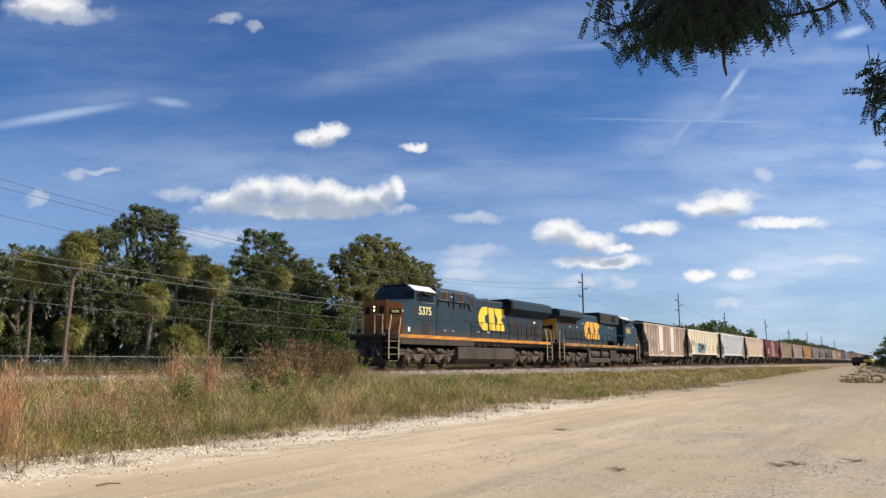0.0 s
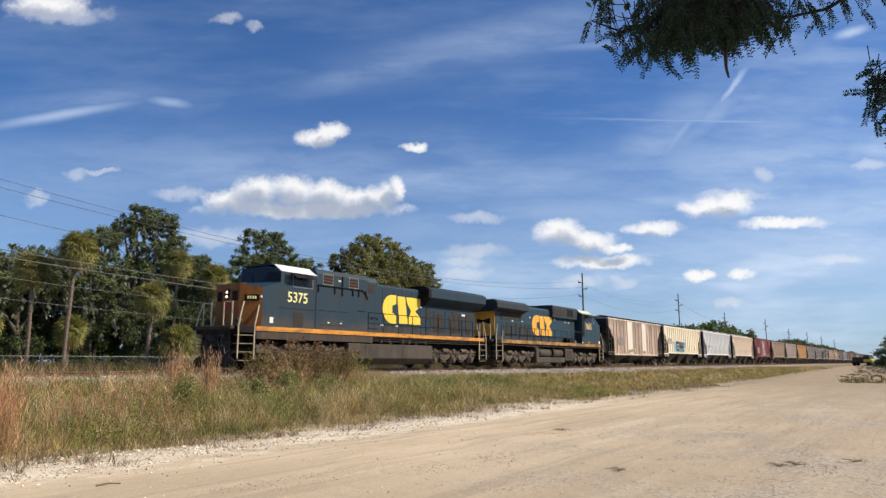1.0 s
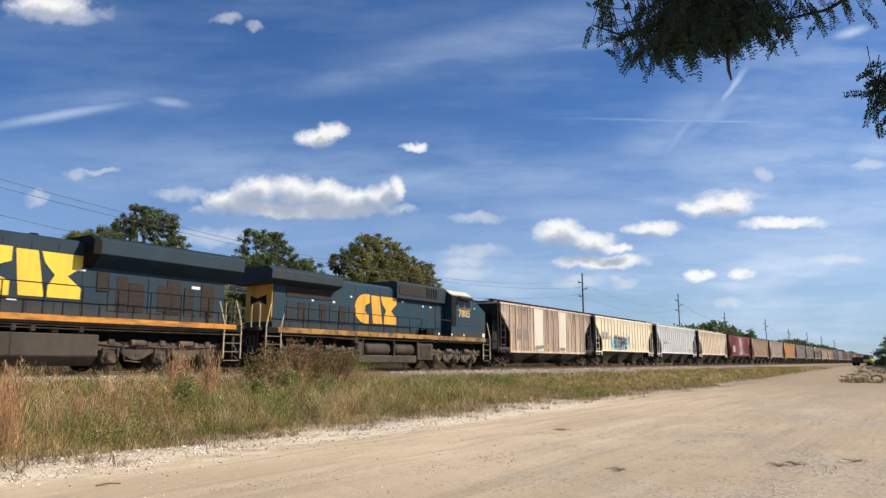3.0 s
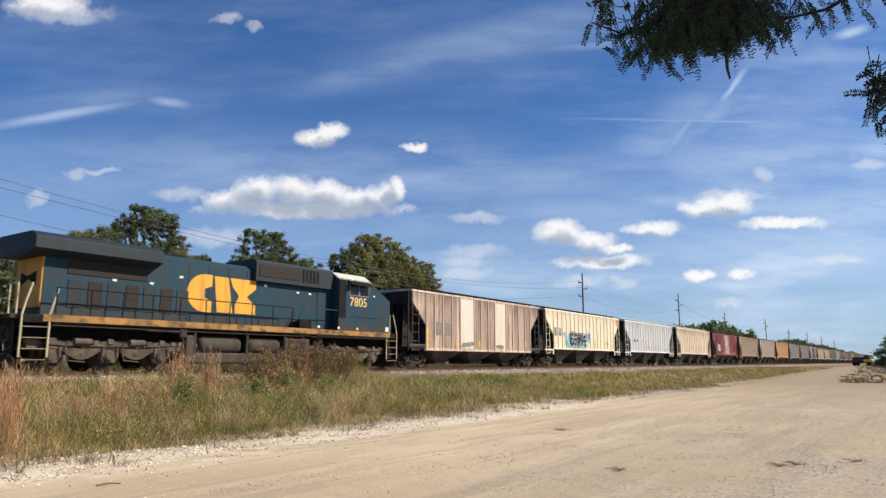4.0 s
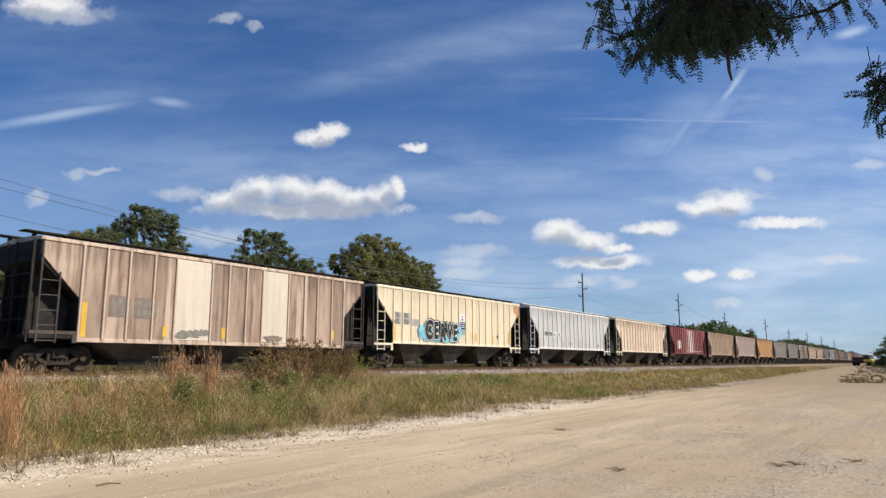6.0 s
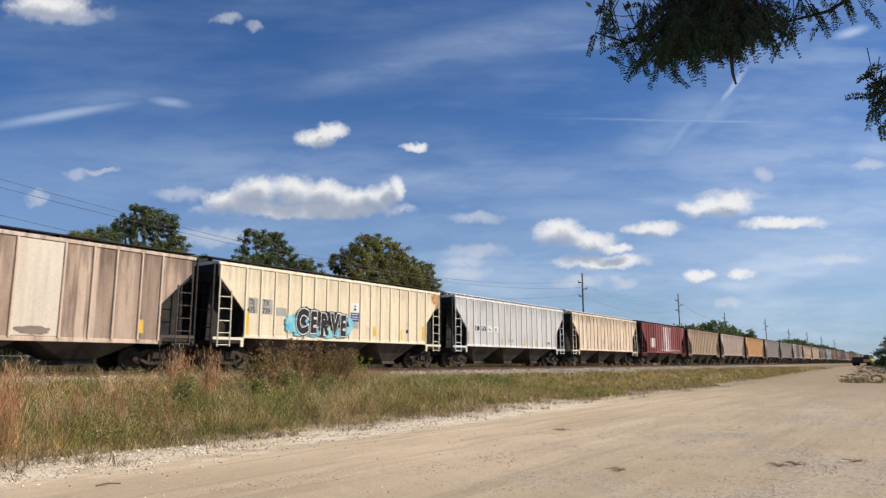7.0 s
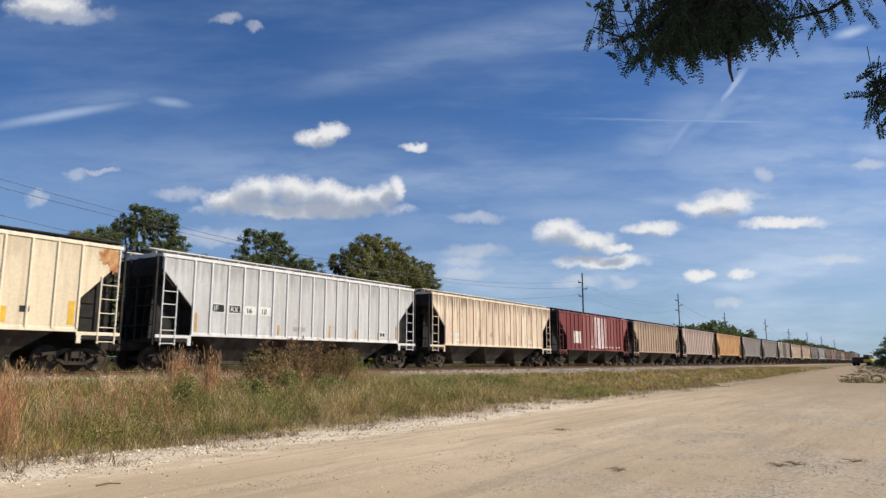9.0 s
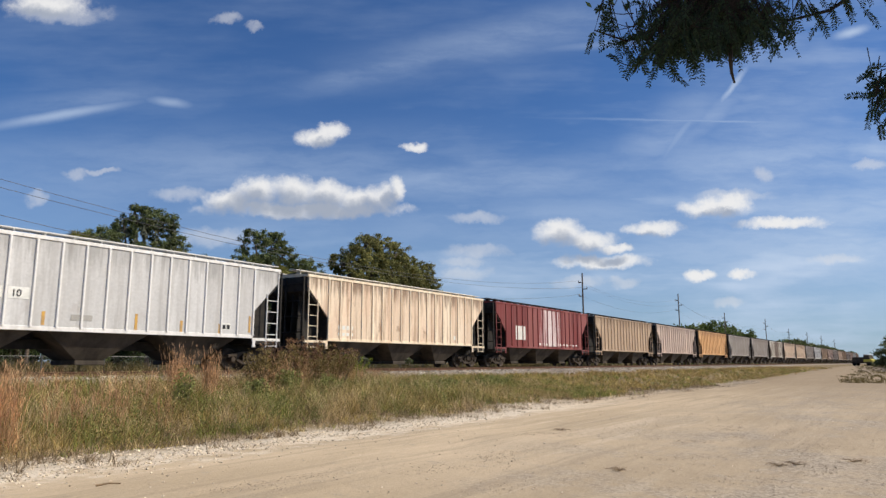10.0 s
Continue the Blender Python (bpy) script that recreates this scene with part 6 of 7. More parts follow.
M_BARK = material("bark", (0.075, 0.060, 0.045), (0.14, 0.115, 0.09), 0.9, 4.0, (1, 1, .3), fine=20, bump=0.6)
M_PALMBARK = material("palm_bark", (0.13, 0.095, 0.07), (0.21, 0.165, 0.125), 0.9, 4.0, (1, 1, 3), fine=14, bump=0.6)


def leaf_cloud(name, centres, radii, per, size, mat, parent, seed, droop=0.0):
    """Small folded leaves scattered through round clumps, thicker on their outsides."""
    rng = np.random.default_rng(seed)
    centres, radii = np.asarray(centres, float), np.asarray(radii, float)
    n = len(centres) * per
    c = np.repeat(centres, per, 0)
    r = np.repeat(radii, per, 0)
    d = rng.normal(size=(n, 3))
    d /= np.linalg.norm(d, axis=1)[:, None]
    p = c + d * r * (rng.random((n, 1)) ** .45) * (1 + .25 * rng.normal(size=(n, 1)))
    a = rng.normal(size=(n, 3))
    a[:, 2] -= droop
    a /= np.linalg.norm(a, axis=1)[:, None]
    b = np.cross(a, rng.normal(size=(n, 3)))
    b /= np.linalg.norm(b, axis=1)[:, None]
    s = (size * rng.uniform(.6, 1.4, n))[:, None]
    v = np.empty((n, 4, 3))
    v[:, 0], v[:, 1], v[:, 2], v[:, 3] = p, p + a * s * .5 + b * s * .3, p + a * s, p + a * s * .5 - b * s * .3
    f = (np.arange(n)[:, None] * 4 + np.array([[0, 1, 2, 3]])).tolist()
    return raw(name, v.reshape(-1, 3).tolist(), f, mat, parent)


def tree(x, y, top, lobes, mat, label, seed, trunk=.32, moss=0, per=125, size=.155, base=None):
    """A broad tree: tapered trunk, limbs to each lobe, a crown of clumped leaves. lobes: (dx, dy, z, radius)."""
    rng = random.Random(seed)
    g = ground_z(x, y) if base is None else base
    t = new("tree")
    tagged(t, label, "tree", "trees behind the railway")
    t.location = (x, y, g)
    bm = bmesh.new()
    fork = min(l[2] for l in lobes) * .45
    tube(bm, [(0, 0, -.2), (.1, .05, fork * .5), (-.05, .1, fork)], trunk, 10, trunk * .7)
    part("trunk", bm, M_BARK, t, smooth=True)
    bm = bmesh.new()
    centres, radii = [], []
    for dx, dy, z, r in lobes:
        z -= g
        tube(bm, [(-.05, .1, fork - .1), (dx * .45 + rng.uniform(-.3, .3), dy * .45, fork + (z - fork) * .5), (dx, dy, z), (dx + rng.uniform(-.5, .5), dy, z + r * .6)], trunk * .5, 6, .03)
        n = int(13 * r * r) + 8
        for k in range(n):
            a, e = rng.random() * math.tau, math.asin(rng.uniform(-.75, 1))
            q = r * rng.uniform(.55, 1.08)
            px, py, pz = dx + q * math.cos(a) * math.cos(e), dy + q * math.sin(a) * math.cos(e), z + .8 * q * math.sin(e)
            centres.append((px, py, pz))
            w = rng.uniform(.22, .58) * (.6 + .15 * r)
            radii.append((w, w, w * .7))
            if k % 5 == 0:
                tube(bm, [(dx, dy, z - r * .2), ((dx + px) / 2 + rng.uniform(-.2, .2), (dy + py) / 2, (z + pz) / 2 + .1), (px, py, pz)], .05, 4, .012)
    part("bough", bm, M_BARK, t)
    leaf_cloud("crown", centres, radii, per, size, mat, t, seed)
    if moss:
        mc = [c for c in centres if rng.random() < .35]
        leaf_cloud("hanging_moss", [(a, b, c - .9) for a, b, c in mc], [(.25, .25, 1.0)] * len(mc), moss, .45, L_MOSS, t, seed + 1, 4.0)
    return t


OAK = "dark green live oak with hanging moss"
tree(27.5, 62, 12, [(0, 0, 8.6, 3.4), (-3, 0, 7.4, 2.8), (3, 1, 7.8, 2.8)], L_OAK, OAK, 1, moss=10)
tree(20.5, 63, 12, [(0, 0, 8.4, 3.4), (-3, 0, 7.0, 3.0), (3, 1, 7.0, 2.8)], L_OAK, OAK, 2, moss=10)
tree(33.0, 61, 14.5, [(0.3, 0, 12.6, 1.7), (-1.2, 0, 11.0, 1.6), (1.0, 0, 10.2, 1.9), (-.8, -1, 8.0, 2.2), (1.5, -1, 6.5, 2.4)], L_OAK, OAK, 3, moss=14)
tree(38.5, 62, 17, [(-1.2, 0, 15.6, 1.7), (1.3, 0, 15.4, 1.8), (2.5, 0, 13.3, 1.8), (-2.4, 0, 14.2, 1.3), (0.4, 0, 12.0, 2.2), (-1.0, 0, 9.6, 2.4), (2.2, 0, 9.6, 2.4), (0, -1, 6.5, 2.8)], L_OAK, "tall live oak with an open crown and hanging moss", 4, moss=14)
tree(44.0, 61, 13, [(0, 0, 11.4, 1.5), (2.0, 0, 10.4, 1.8), (-1.8, 0, 9.8, 1.9), (0.5, -1, 7.8, 2.6), (-2, -2, 5.2, 2.6), (2.4, -2, 5.6, 2.6)], L_OAK, OAK, 5, moss=8)
tree(52.0, 60, 16.8, [(-1.6, 0, 15.0, 1.7), (.8, 0, 15.3, 1.5), (2.4, 0, 13.8, 2.0), (-2.6, 0, 12.6, 1.7), (.2, 0, 12.0, 2.6), (4.8, 0, 12.4, 1.8), (-1.8, -1, 9.2, 2.8), (2.6, -1, 9.4, 2.8), (0, -2, 6.0, 3.0)], L_OAK, "dark green broad oak behind the railway", 6, trunk=.4)
tree(59.5, 61, 14, [(0, 0, 12.4, 2.0), (2.2, 0, 11.2, 2.0), (-1.8, 0, 10.6, 2.0), (0, -1, 8.2, 2.8), (2.2, -2, 5.6, 2.8), (-2.0, -2, 5.4, 2.8)], L_OAK, "dark green broad oak behind the railway", 7)
tree(63.5, 52, 17.2, [(-5.5, 0, 13.4, 1.9), (-3.6, 0, 14.7, 1.9), (-.8, 0, 15.2, 2.0), (2.0, 0, 14.8, 2.0), (4.6, 0, 13.2, 2.0), (-6.4, 0, 11.2, 1.8), (6.4, 0, 11.6, 1.7), (-3.2, 0, 11.6, 2.4), (.6, 0, 12.0, 2.6), (4.0, 0, 10.6, 2.4), (8.6, 0, 9.8, 1.9), (7.6, 0, 8.0, 2.0), (7.4, 0, 13.0, 1.9), (9.6, 0, 11.6, 1.8), (11.0, 0, 9.4, 1.8), (11.6, 0, 7.0, 2.0), (-8.2, 0, 9.4, 1.9), (-7.4, 0, 12.6, 1.6), (8.4, -1, 5.6, 2.4), (-7.0, -1, 6.4, 2.4), (-1.2, 0, 10.0, 2.6), (3.2, 0, 8.6, 2.6), (7.0, 0, 10.4, 2.2), (-4.8, 0, 9.8, 2.3), (2.2, 0, 13.2, 2.0), (-2.4, 0, 13.2, 2.0), (5.0, 0, 12.0, 2.0), (-4.0, 0, 8.0, 2.6), (1.0, -1, 8.2, 3.0), (-1.5, -1, 5.0, 3.0), (5.0, -1, 5.4, 2.8)], L_FALL, "broad tree with olive leaves turning brown", 8, trunk=.45, per=105, size=.16)


for k, (x, y, h) in enumerate(((30.5, 66, 12.2), (47.5, 66, 13.6), (56.0, 66, 14.6), (41.5, 68, 12.4), (24.0, 67, 12.4), (62.0, 64, 13.0), (16.5, 64, 11.6))):
    tree(x, y, h, [(0, 0, h - 1.6, 1.7), (1.9, 0, h - 2.6, 1.9), (-1.9, 0, h - 2.9, 2.0), (0, -1, h - 5.0, 2.7), (2.2, -1, h - 6.6, 2.4), (-2.2, -1, h - 6.8, 2.4)], L_OAK, "dark green oak in the wood edge", 30 + k)


def thicket(x, y, z, rx, ry, seed, mat, label, per=170, size=.165):
    """A dense low mass of shrubs under the trees."""
    rng = random.Random(seed)
    t = new("shrub")
    tagged(t, label, "shrub", "undergrowth below the trees")
    t.location = (x, y, ground_z(x, y))
    centres, radii = [], []
    for k in range(int(10 * rx) + 8):
        a, q, h = rng.uniform(-rx, rx), rng.uniform(-ry, ry), rng.random()
        top = z * (1 - .35 * (a / rx) ** 2)
        centres.append((a, q, .2 + top * h))
        w = rng.uniform(.45, 1.0)
        radii.append((w, w, w * .75))
    leaf_cloud("foliage", centres, radii, per, size, mat, t, seed)
    bm = bmesh.new()
    for k in range(5):
        a = rng.uniform(-rx, rx) * .6
        tube(bm, [(a, 0, -.1), (a * 1.1, rng.uniform(-.4, .4), z * .4), (a * 1.3, 0, z * .8)], .06, 5, .015)
    part("stalk", bm, M_BARK, t)


for k in range(22):
    x = 17 + k * 2.5
    if x < 34 and k % 2:
        continue
    thicket(x, (53 if x > 34 else 60) + 1.5 * math.sin(k * 2.1), (4.2, 6.2, 5.0, 7.2, 4.6)[k % 5] * (.75 if x < 34 else 1.25), 2.2, 1.5, 200 + k, L_SHRUB_SHADE if k % 3 else L_MID, "dense dark green undergrowth below the trees")
for k in range(9):
    x = 22 + k * 5.0
    thicket(x, 66, 8.5, 3.4, 1.5, 240 + k, L_SHRUB_SHADE, "dense dark green undergrowth below the trees", 90, .35)
for k, (x, y, h) in enumerate(((40, 46, 5.6), (46, 47, 6.2), (43, 47, 6.8), (50, 46, 5.5), (53, 46, 6.4), (57, 45, 7.2))):
    thicket(x, y, h, 2.4, 1.6, 260 + k, L_MID if k % 2 else L_SHRUB_SHADE, "leafy green shrubs beyond the track", 190)


def palm(x, y, top, r, seed, lean=0.0, skirt=True):
    """A cabbage palm: ringed trunk, a round head of fan leaves, dry ones hanging below."""
    rng = random.Random(seed)
    g = ground_z(x, y)
    t = new("cabbage_palm")
    tagged(t, "cabbage palm with a rounded head of fan leaves", "palm tree", "palms behind the fence")
    t.location = (x, y, g)
    h = top - g - r * .95
    bm = bmesh.new()
    tube(bm, [(0, 0, -.2), (lean * .2, 0, h * .35), (lean * .6, 0, h * .7), (lean, 0, h)], .14, 9, .115)
    for k in range(int(h / .45)):
        f = k * .45 / h
        lathe(bm, [(k * .45, .12), (k * .45 + .05, .15), (k * .45 + .1, .12)], "z", 9, (lean * f, 0, 0))
    part("trunk", bm, M_PALMBARK, t)

    def fans(n, e0, e1, mat, name, size):
        """Fan leaves: a stalk, then narrow folded segments spread round its tip, their ends hanging."""
        v, f = [], []
        heart = Vector((lean, 0, h))
        for k in range(n):
            az = k * 2.39996 + rng.uniform(-.3, .3)
            el = radians(e0 + (e1 - e0) * ((k + .5) / n) + rng.uniform(-7, 7))
            d = Vector((math.cos(az) * math.cos(el), math.sin(az) * math.cos(el), math.sin(el)))
            side = d.cross(Vector((0, 0, 1)))
            side = side.normalized() if side.length > .05 else Vector((1, 0, 0))
            nrm = side.cross(d).normalized()
            twist = rng.uniform(-.6, .6)
            side = (side * math.cos(twist) + nrm * math.sin(twist)).normalized()
            nrm = side.cross(d).normalized()
            stem = heart + d * r * rng.uniform(.34, .5)
            long = size * rng.uniform(.8, 1.15)
            for q in range(-7, 8):
                a = q * radians(12.5)
                u = (d * math.cos(a) + side * math.sin(a)).normalized()
                w = (side * math.cos(a) - d * math.sin(a)) * .030
                ln = long * (1 - .028 * abs(q))
                fold = nrm * (.03 if q % 2 else -.01)
                mid = stem + u * ln * .58 + fold
                tip = stem + u * ln * .98 + Vector((0, 0, -.34 * ln * rng.uniform(.4, 1.2)))
                i = len(v)
                v.extend([stem, mid - w, tip, mid + w])
                f.append((i, i + 1, i + 2, i + 3))
            i = len(v)
            v.extend([heart - side * .02, heart + side * .02, stem + side * .012, stem - side * .012])
            f.append((i, i + 1, i + 2, i + 3))
        raw(name, [tuple(q) for q in v], f, mat, t)
    fans(112, -62, 84, L_PALM, "frond_head", r * .88)
    if skirt:
        fans(14, -82, -45, L_PALMDRY, "dry_skirt", r * .85)


for k, (x, y, top, r, lean) in enumerate(((24.3, 48, 10.7, 1.35, .3), (22.9, 50, 9.2, 1.2, -.2), (26.7, 42, 6.9, 1.15, .1), (35.3, 52, 11.2, 1.3, .1), (37.3, 50, 10.0, 1.25, .4), (45.1, 50, 10.8, 1.2, 0),
                                          (20.6, 51, 5.2, 1.0, 0), (28.4, 41, 4.1, 1.3, 0), (25.5, 50, 5.0, 1.1, .2), (30.2, 42, 3.3, 1.0, 0))):
    palm(x, y, top, r, 300 + k, lean, k not in (7, 9))


def bush(x, y, h, r, mat, label, seed, per=45, size=.07, stem=None):
    rng = random.Random(seed)
    t = new("bush")
    tagged(t, label, "bush")
    t.location = (x, y, ground_z(x, y))
    bm = bmesh.new()
    centres, radii = [], []
    for k in range(26):
        a, q = rng.random() * math.tau, r * rng.random() ** .6
        tipz = h * rng.uniform(.45, 1.0)
        px, py = q * math.cos(a), q * math.sin(a)
        tube(bm, [(px * .3, py * .3, -.05), (px * .7, py * .7, tipz * .55), (px, py, tipz)], .008, 4, .003)
        for f in (.5, .7, .85, 1.0):
            centres.append((px * (.4 + .6 * f), py * (.4 + .6 * f), tipz * f))
            radii.append((.12, .12, .10))
    part("stalk", bm, stem or M_BARK, t)
    leaf_cloud("foliage", centres, radii, per, size, mat, t, seed)


bush(17.6, 19.0, 1.75, 1.0, L_RUSSET, "russet-leaved scrubby bush in the tall grass", 401, 22)
bush(19.2, 19.3, 1.9, 1.1, L_RUSSET, "russet-leaved scrubby bush in the tall grass", 402, 22)
bush(20.3, 19.0, 1.5, .9, L_RUSSET, "russet-leaved scrubby bush in the tall grass", 403, 20)
bush(22.0, 19.8, 1.3, .85, L_LIME, "lime-green leafy bush beside the ballast", 404, 30, .06)
bush(11.25, 16.0, 1.15, .30, L_WEED, "broad-leaved green weed among dry grass", 405, 5, .085)
L_SCRUB = material("scrub_leaf", (0.16, 0.125, 0.045), (0.30, 0.22, 0.09), 0.65, 0.4, tint=0.9, island=True, thin=0.25, bump=0, spec=0.15)
bush(15.6, 18.0, 1.45, .8, L_SCRUB, "olive-brown scrubby bush in the tall grass", 411, 22, .06)
bush(16.8, 18.2, 1.6, .9, L_SCRUB, "olive-brown scrubby bush in the tall grass", 412, 24, .06)
bush(18.2, 18.1, 1.7, .9, L_SCRUB, "olive-brown scrubby bush in the tall grass", 413, 24, .06)
bush(19.6, 18.4, 1.5, .9, L_SCRUB, "olive-brown scrubby bush in the tall grass", 414, 22, .06)
bush(16.0, 17.2, .8, .6, L_WEED, "low green weeds in the verge", 406, 12, .08)
bush(17.8, 17.0, .7, .6, L_WEED, "low green weeds in the verge", 407, 12, .08)
bush(14.0, 16.4, .75, .5, L_WEED, "low green weeds in the verge", 408, 12, .08)


def forbs(n, x0, x1, y0, y1, mat, label, seed, size):
    """Leafy wild plants scattered through the grass."""
    rng = np.random.default_rng(seed)
    centres, radii = [], []
    while len(centres) < n:
        x, y = rng.uniform(x0, x1), rng.uniform(y0, y1)
        if rng.random() > .35 + 1.3 * noise.noise(Vector((x * .6, y * .6, seed))):
            continue
        top = rng.uniform(.2, .75) * (1 if x < 22 else .55)
        for z in np.arange(.1, top, .09):
            centres.append((x + rng.normal() * .05, y + rng.normal() * .05, ground_z(x, y) + z))
            radii.append((.09, .09, .07))
    tagged(leaf_cloud("verge_weeds", centres, radii, 11, size, mat, None, seed), label, "weeds", kind="stuff")


forbs(1900, 5, 30, 12.6, 19.5, L_WEED, "small green wild plants scattered in the verge", 440, .042)
forbs(1800, 5, 27, 12.6, 19.8, L_SCRUB, "brownish wild plants scattered in the verge", 441, .038)
for k in range(4):
    bush(22.5 + k * 2.2, 16.2 + .7 * (k % 2), .55, 1.0, L_WEED, "low green weeds in the verge", 420 + k, 14, .07)

# ---------------------------------------------------------------- far trees, poles, wires, fence


def far_woods(name, rows, mat, seed, size, label, per=46, clumps=110):
    rng = random.Random(seed)
    centres, radii = [], []
    for x, y, w, h in rows:
        for k in range(clumps):
            a = rng.uniform(-1, 1)
            z = h * (1 - .30 * a * a) * rng.random() ** .55 * rng.uniform(.9, 1.04)
            centres.append((x + a * w, y + rng.uniform(-3, 3), .5 + z))
            q = rng.uniform(.7, 1.3) * h * .11
            radii.append((q, q, q * .7))
    ob = leaf_cloud(name, centres, radii, per, size, mat, None, seed)
    return tagged(ob, label, "woods", kind="stuff")


far_woods("far_woods", [(240, 62, 16, 13.0), (262, 64, 18, 15.2), (284, 62, 18, 16.0), (306, 64, 18, 15.8), (330, 62, 20, 14.8), (356, 66, 20, 13.4)], L_MID, 501, .9, "green wood beyond the railway")
far_woods("far_woods", [(392 + k * 32, 54 + 3 * math.sin(k), 34, (10.5, 12.6, 13.4, 13.0, 12.6)[min(k, 4)] - .25 * k + .6 * math.sin(k * 1.7)) for k in range(15)], L_OAK, 502, 1.5, "distant dark green tree line")
far_woods("far_woods", [(110 + k * 14, 82 + 4 * math.sin(k * 2), 10, 5 + 1.5 * math.sin(k)) for k in range(10)], L_OAK, 503, .8, "distant dark green tree line")
far_woods("far_woods", [(12 + k * 8, 76 + 2 * math.sin(k * 3), 7, 7 + 1.5 * math.sin(k * 1.3)) for k in range(12)], L_SHRUB_SHADE, 505, .6, "dark green woods behind the palms")
far_woods("far_woods", [(190 + k * 30, -14 - k * 2.5, 16, 8 + 2 * math.sin(k * 2.3)) for k in range(6)], L_MID, 504, .8, "green trees beyond the end of the road")
for k, (x, y, h, r) in enumerate(((113, 1.6, 4.4, 2.0), (134, 1.0, 5.6, 3.0), (118, -.8, 5.6, 3.0), (140, 4.0, 3.0, 2.0))):
    thicket(x, y, h, r, 2.0, 520 + k, L_OAK, "green roadside bush at the end of the road", 230, .24)

M_POLE = material("weathered_pole", (0.12, 0.095, 0.075), (0.19, 0.16, 0.13), 0.9, 3.0, (1, 1, .2), fine=20, bump=0.4)
M_WIRE = material("cable_grey", (0.10, 0.10, 0.105), (0.15, 0.15, 0.15), 0.6, 3.0, bump=0.0)
M_INSUL = material("insulator_grey", (0.30, 0.30, 0.29), (0.38, 0.37, 0.36), 0.4, 3.0, bump=0.0)
PY = 35.5
POLES = [(3.0, 12.6), (84.4, 13.2), (129.0, 14.1), (166.0, 12.8), (218.0, 14.0), (262.0, 13.0), (310.0, 13.6), (360.0, 13.6), (420.0, 13.6)]


def utility_pole(x, top):
    g = ground_z(x, PY)
    p = new("utility_pole")
    tagged(p, "weathered wooden utility pole with short crossarms", "utility pole", "poles along the railway")
    p.location = (x, PY, g)
    bm = bmesh.new()
    tube(bm, [(0, 0, -.3), (0, 0, top - g)], .14, 9, .09)
    part("pole", bm, M_POLE, p)
    for k, (dz, w) in enumerate(((1.2, .55), (2.1, -.65), (3.0, .55))):
        bm = bmesh.new()
        box(bm, -.05, .05, min(0, w), max(0, w), top - g - dz - .06, top - g - dz + .06, .01)
        part("crossarm", bm, M_POLE, p)
        bm = bmesh.new()
        lathe(bm, [(top - g - dz + .06, .05), (top - g - dz + .12, .09), (top - g - dz + .18, .05), (top - g - dz + .25, .07)], "z", 8, (0, w * .92, 0))
        part("insulator", bm, M_INSUL, p)


for x, top in POLES:
    utility_pole(x, top)


def cable(a, b, sag, r, label):
    bm = bmesh.new()
    a, b = Vector(a), Vector(b)
    tube(bm, [a.lerp(b, k / 24) - Vector((0, 0, 4 * sag * (k / 24) * (1 - k / 24))) for k in range(25)], r, 5)
    c = part("overhead_cable", bm, M_WIRE)
    tagged(c, label, "cable", "overhead cables")


for (x0, t0), (x1, t1) in zip(POLES, POLES[1:]):
    long = (x1 - x0) / 80
    for dz, w, sag in ((.96, .55, 2.7), (1.86, -.65, 2.3), (2.76, .55, 2.6)):
        cable((x0, PY + w * .92, t0 - dz), (x1, PY + w * .92, t1 - dz), sag * long, .014 if x0 < 80 else .009, "thin grey power cable strung between poles")
    for z, sag, r in ((7.6, 1.5, .022), (7.25, 1.5, .026), (6.3, 1.5, .015), (5.3, 1.5, .015)):
        cable((x0, PY - .12, z), (x1, PY - .12, z + .2), sag * long, r if x0 < 80 else .010, "grey telephone cable strung between poles")

M_FENCE = material("galvanised_wire", (0.10, 0.105, 0.105), (0.16, 0.165, 0.165), 0.5, 3.0, bump=0.0, metal=0.4)


def fence():
    f = new("chain_link_fence")
    tagged(f, "low galvanised chain-link fence beyond the track", "fence")
    f.location = (4, 33.5, .72)
    for k in range(17):
        bm = bmesh.new()
        tube(bm, [(k * 3, 0, -.3), (k * 3, 0, 1.18)], .035, 6)
        part("post", bm, M_FENCE, f)
    bm = bmesh.new()
    tube(bm, [(0, 0, 1.16), (48, 0, 1.16)], .018, 6)
    part("top_rail", bm, M_FENCE, f)
    v, fc = [], []
    for k in range(-10, 480):
        for d in (-1, 1):
            x0, x1 = k * .1, k * .1 + d * 1.1
            if not (0 <= x0 <= 48 and 0 <= x1 <= 48):
                continue
            i = len(v)
            v.extend([(x0, 0, .02), (x0 + .004, 0, .02), (x1 + .004, 0, 1.14), (x1, 0, 1.14), (x0, .003, .02), (x1, .003, 1.14)])
            fc.extend([(i, i + 1, i + 2, i + 3), (i, i + 3, i + 5, i + 4)])
    tagged(raw("wire_mesh", v, fc, M_FENCE, f), kind="stuff")


fence()


P_MACHINE = material("machine_yellow", (0.62, 0.56, 0.08), (0.52, 0.46, 0.09), 0.6, 2.0, bump=0.05)


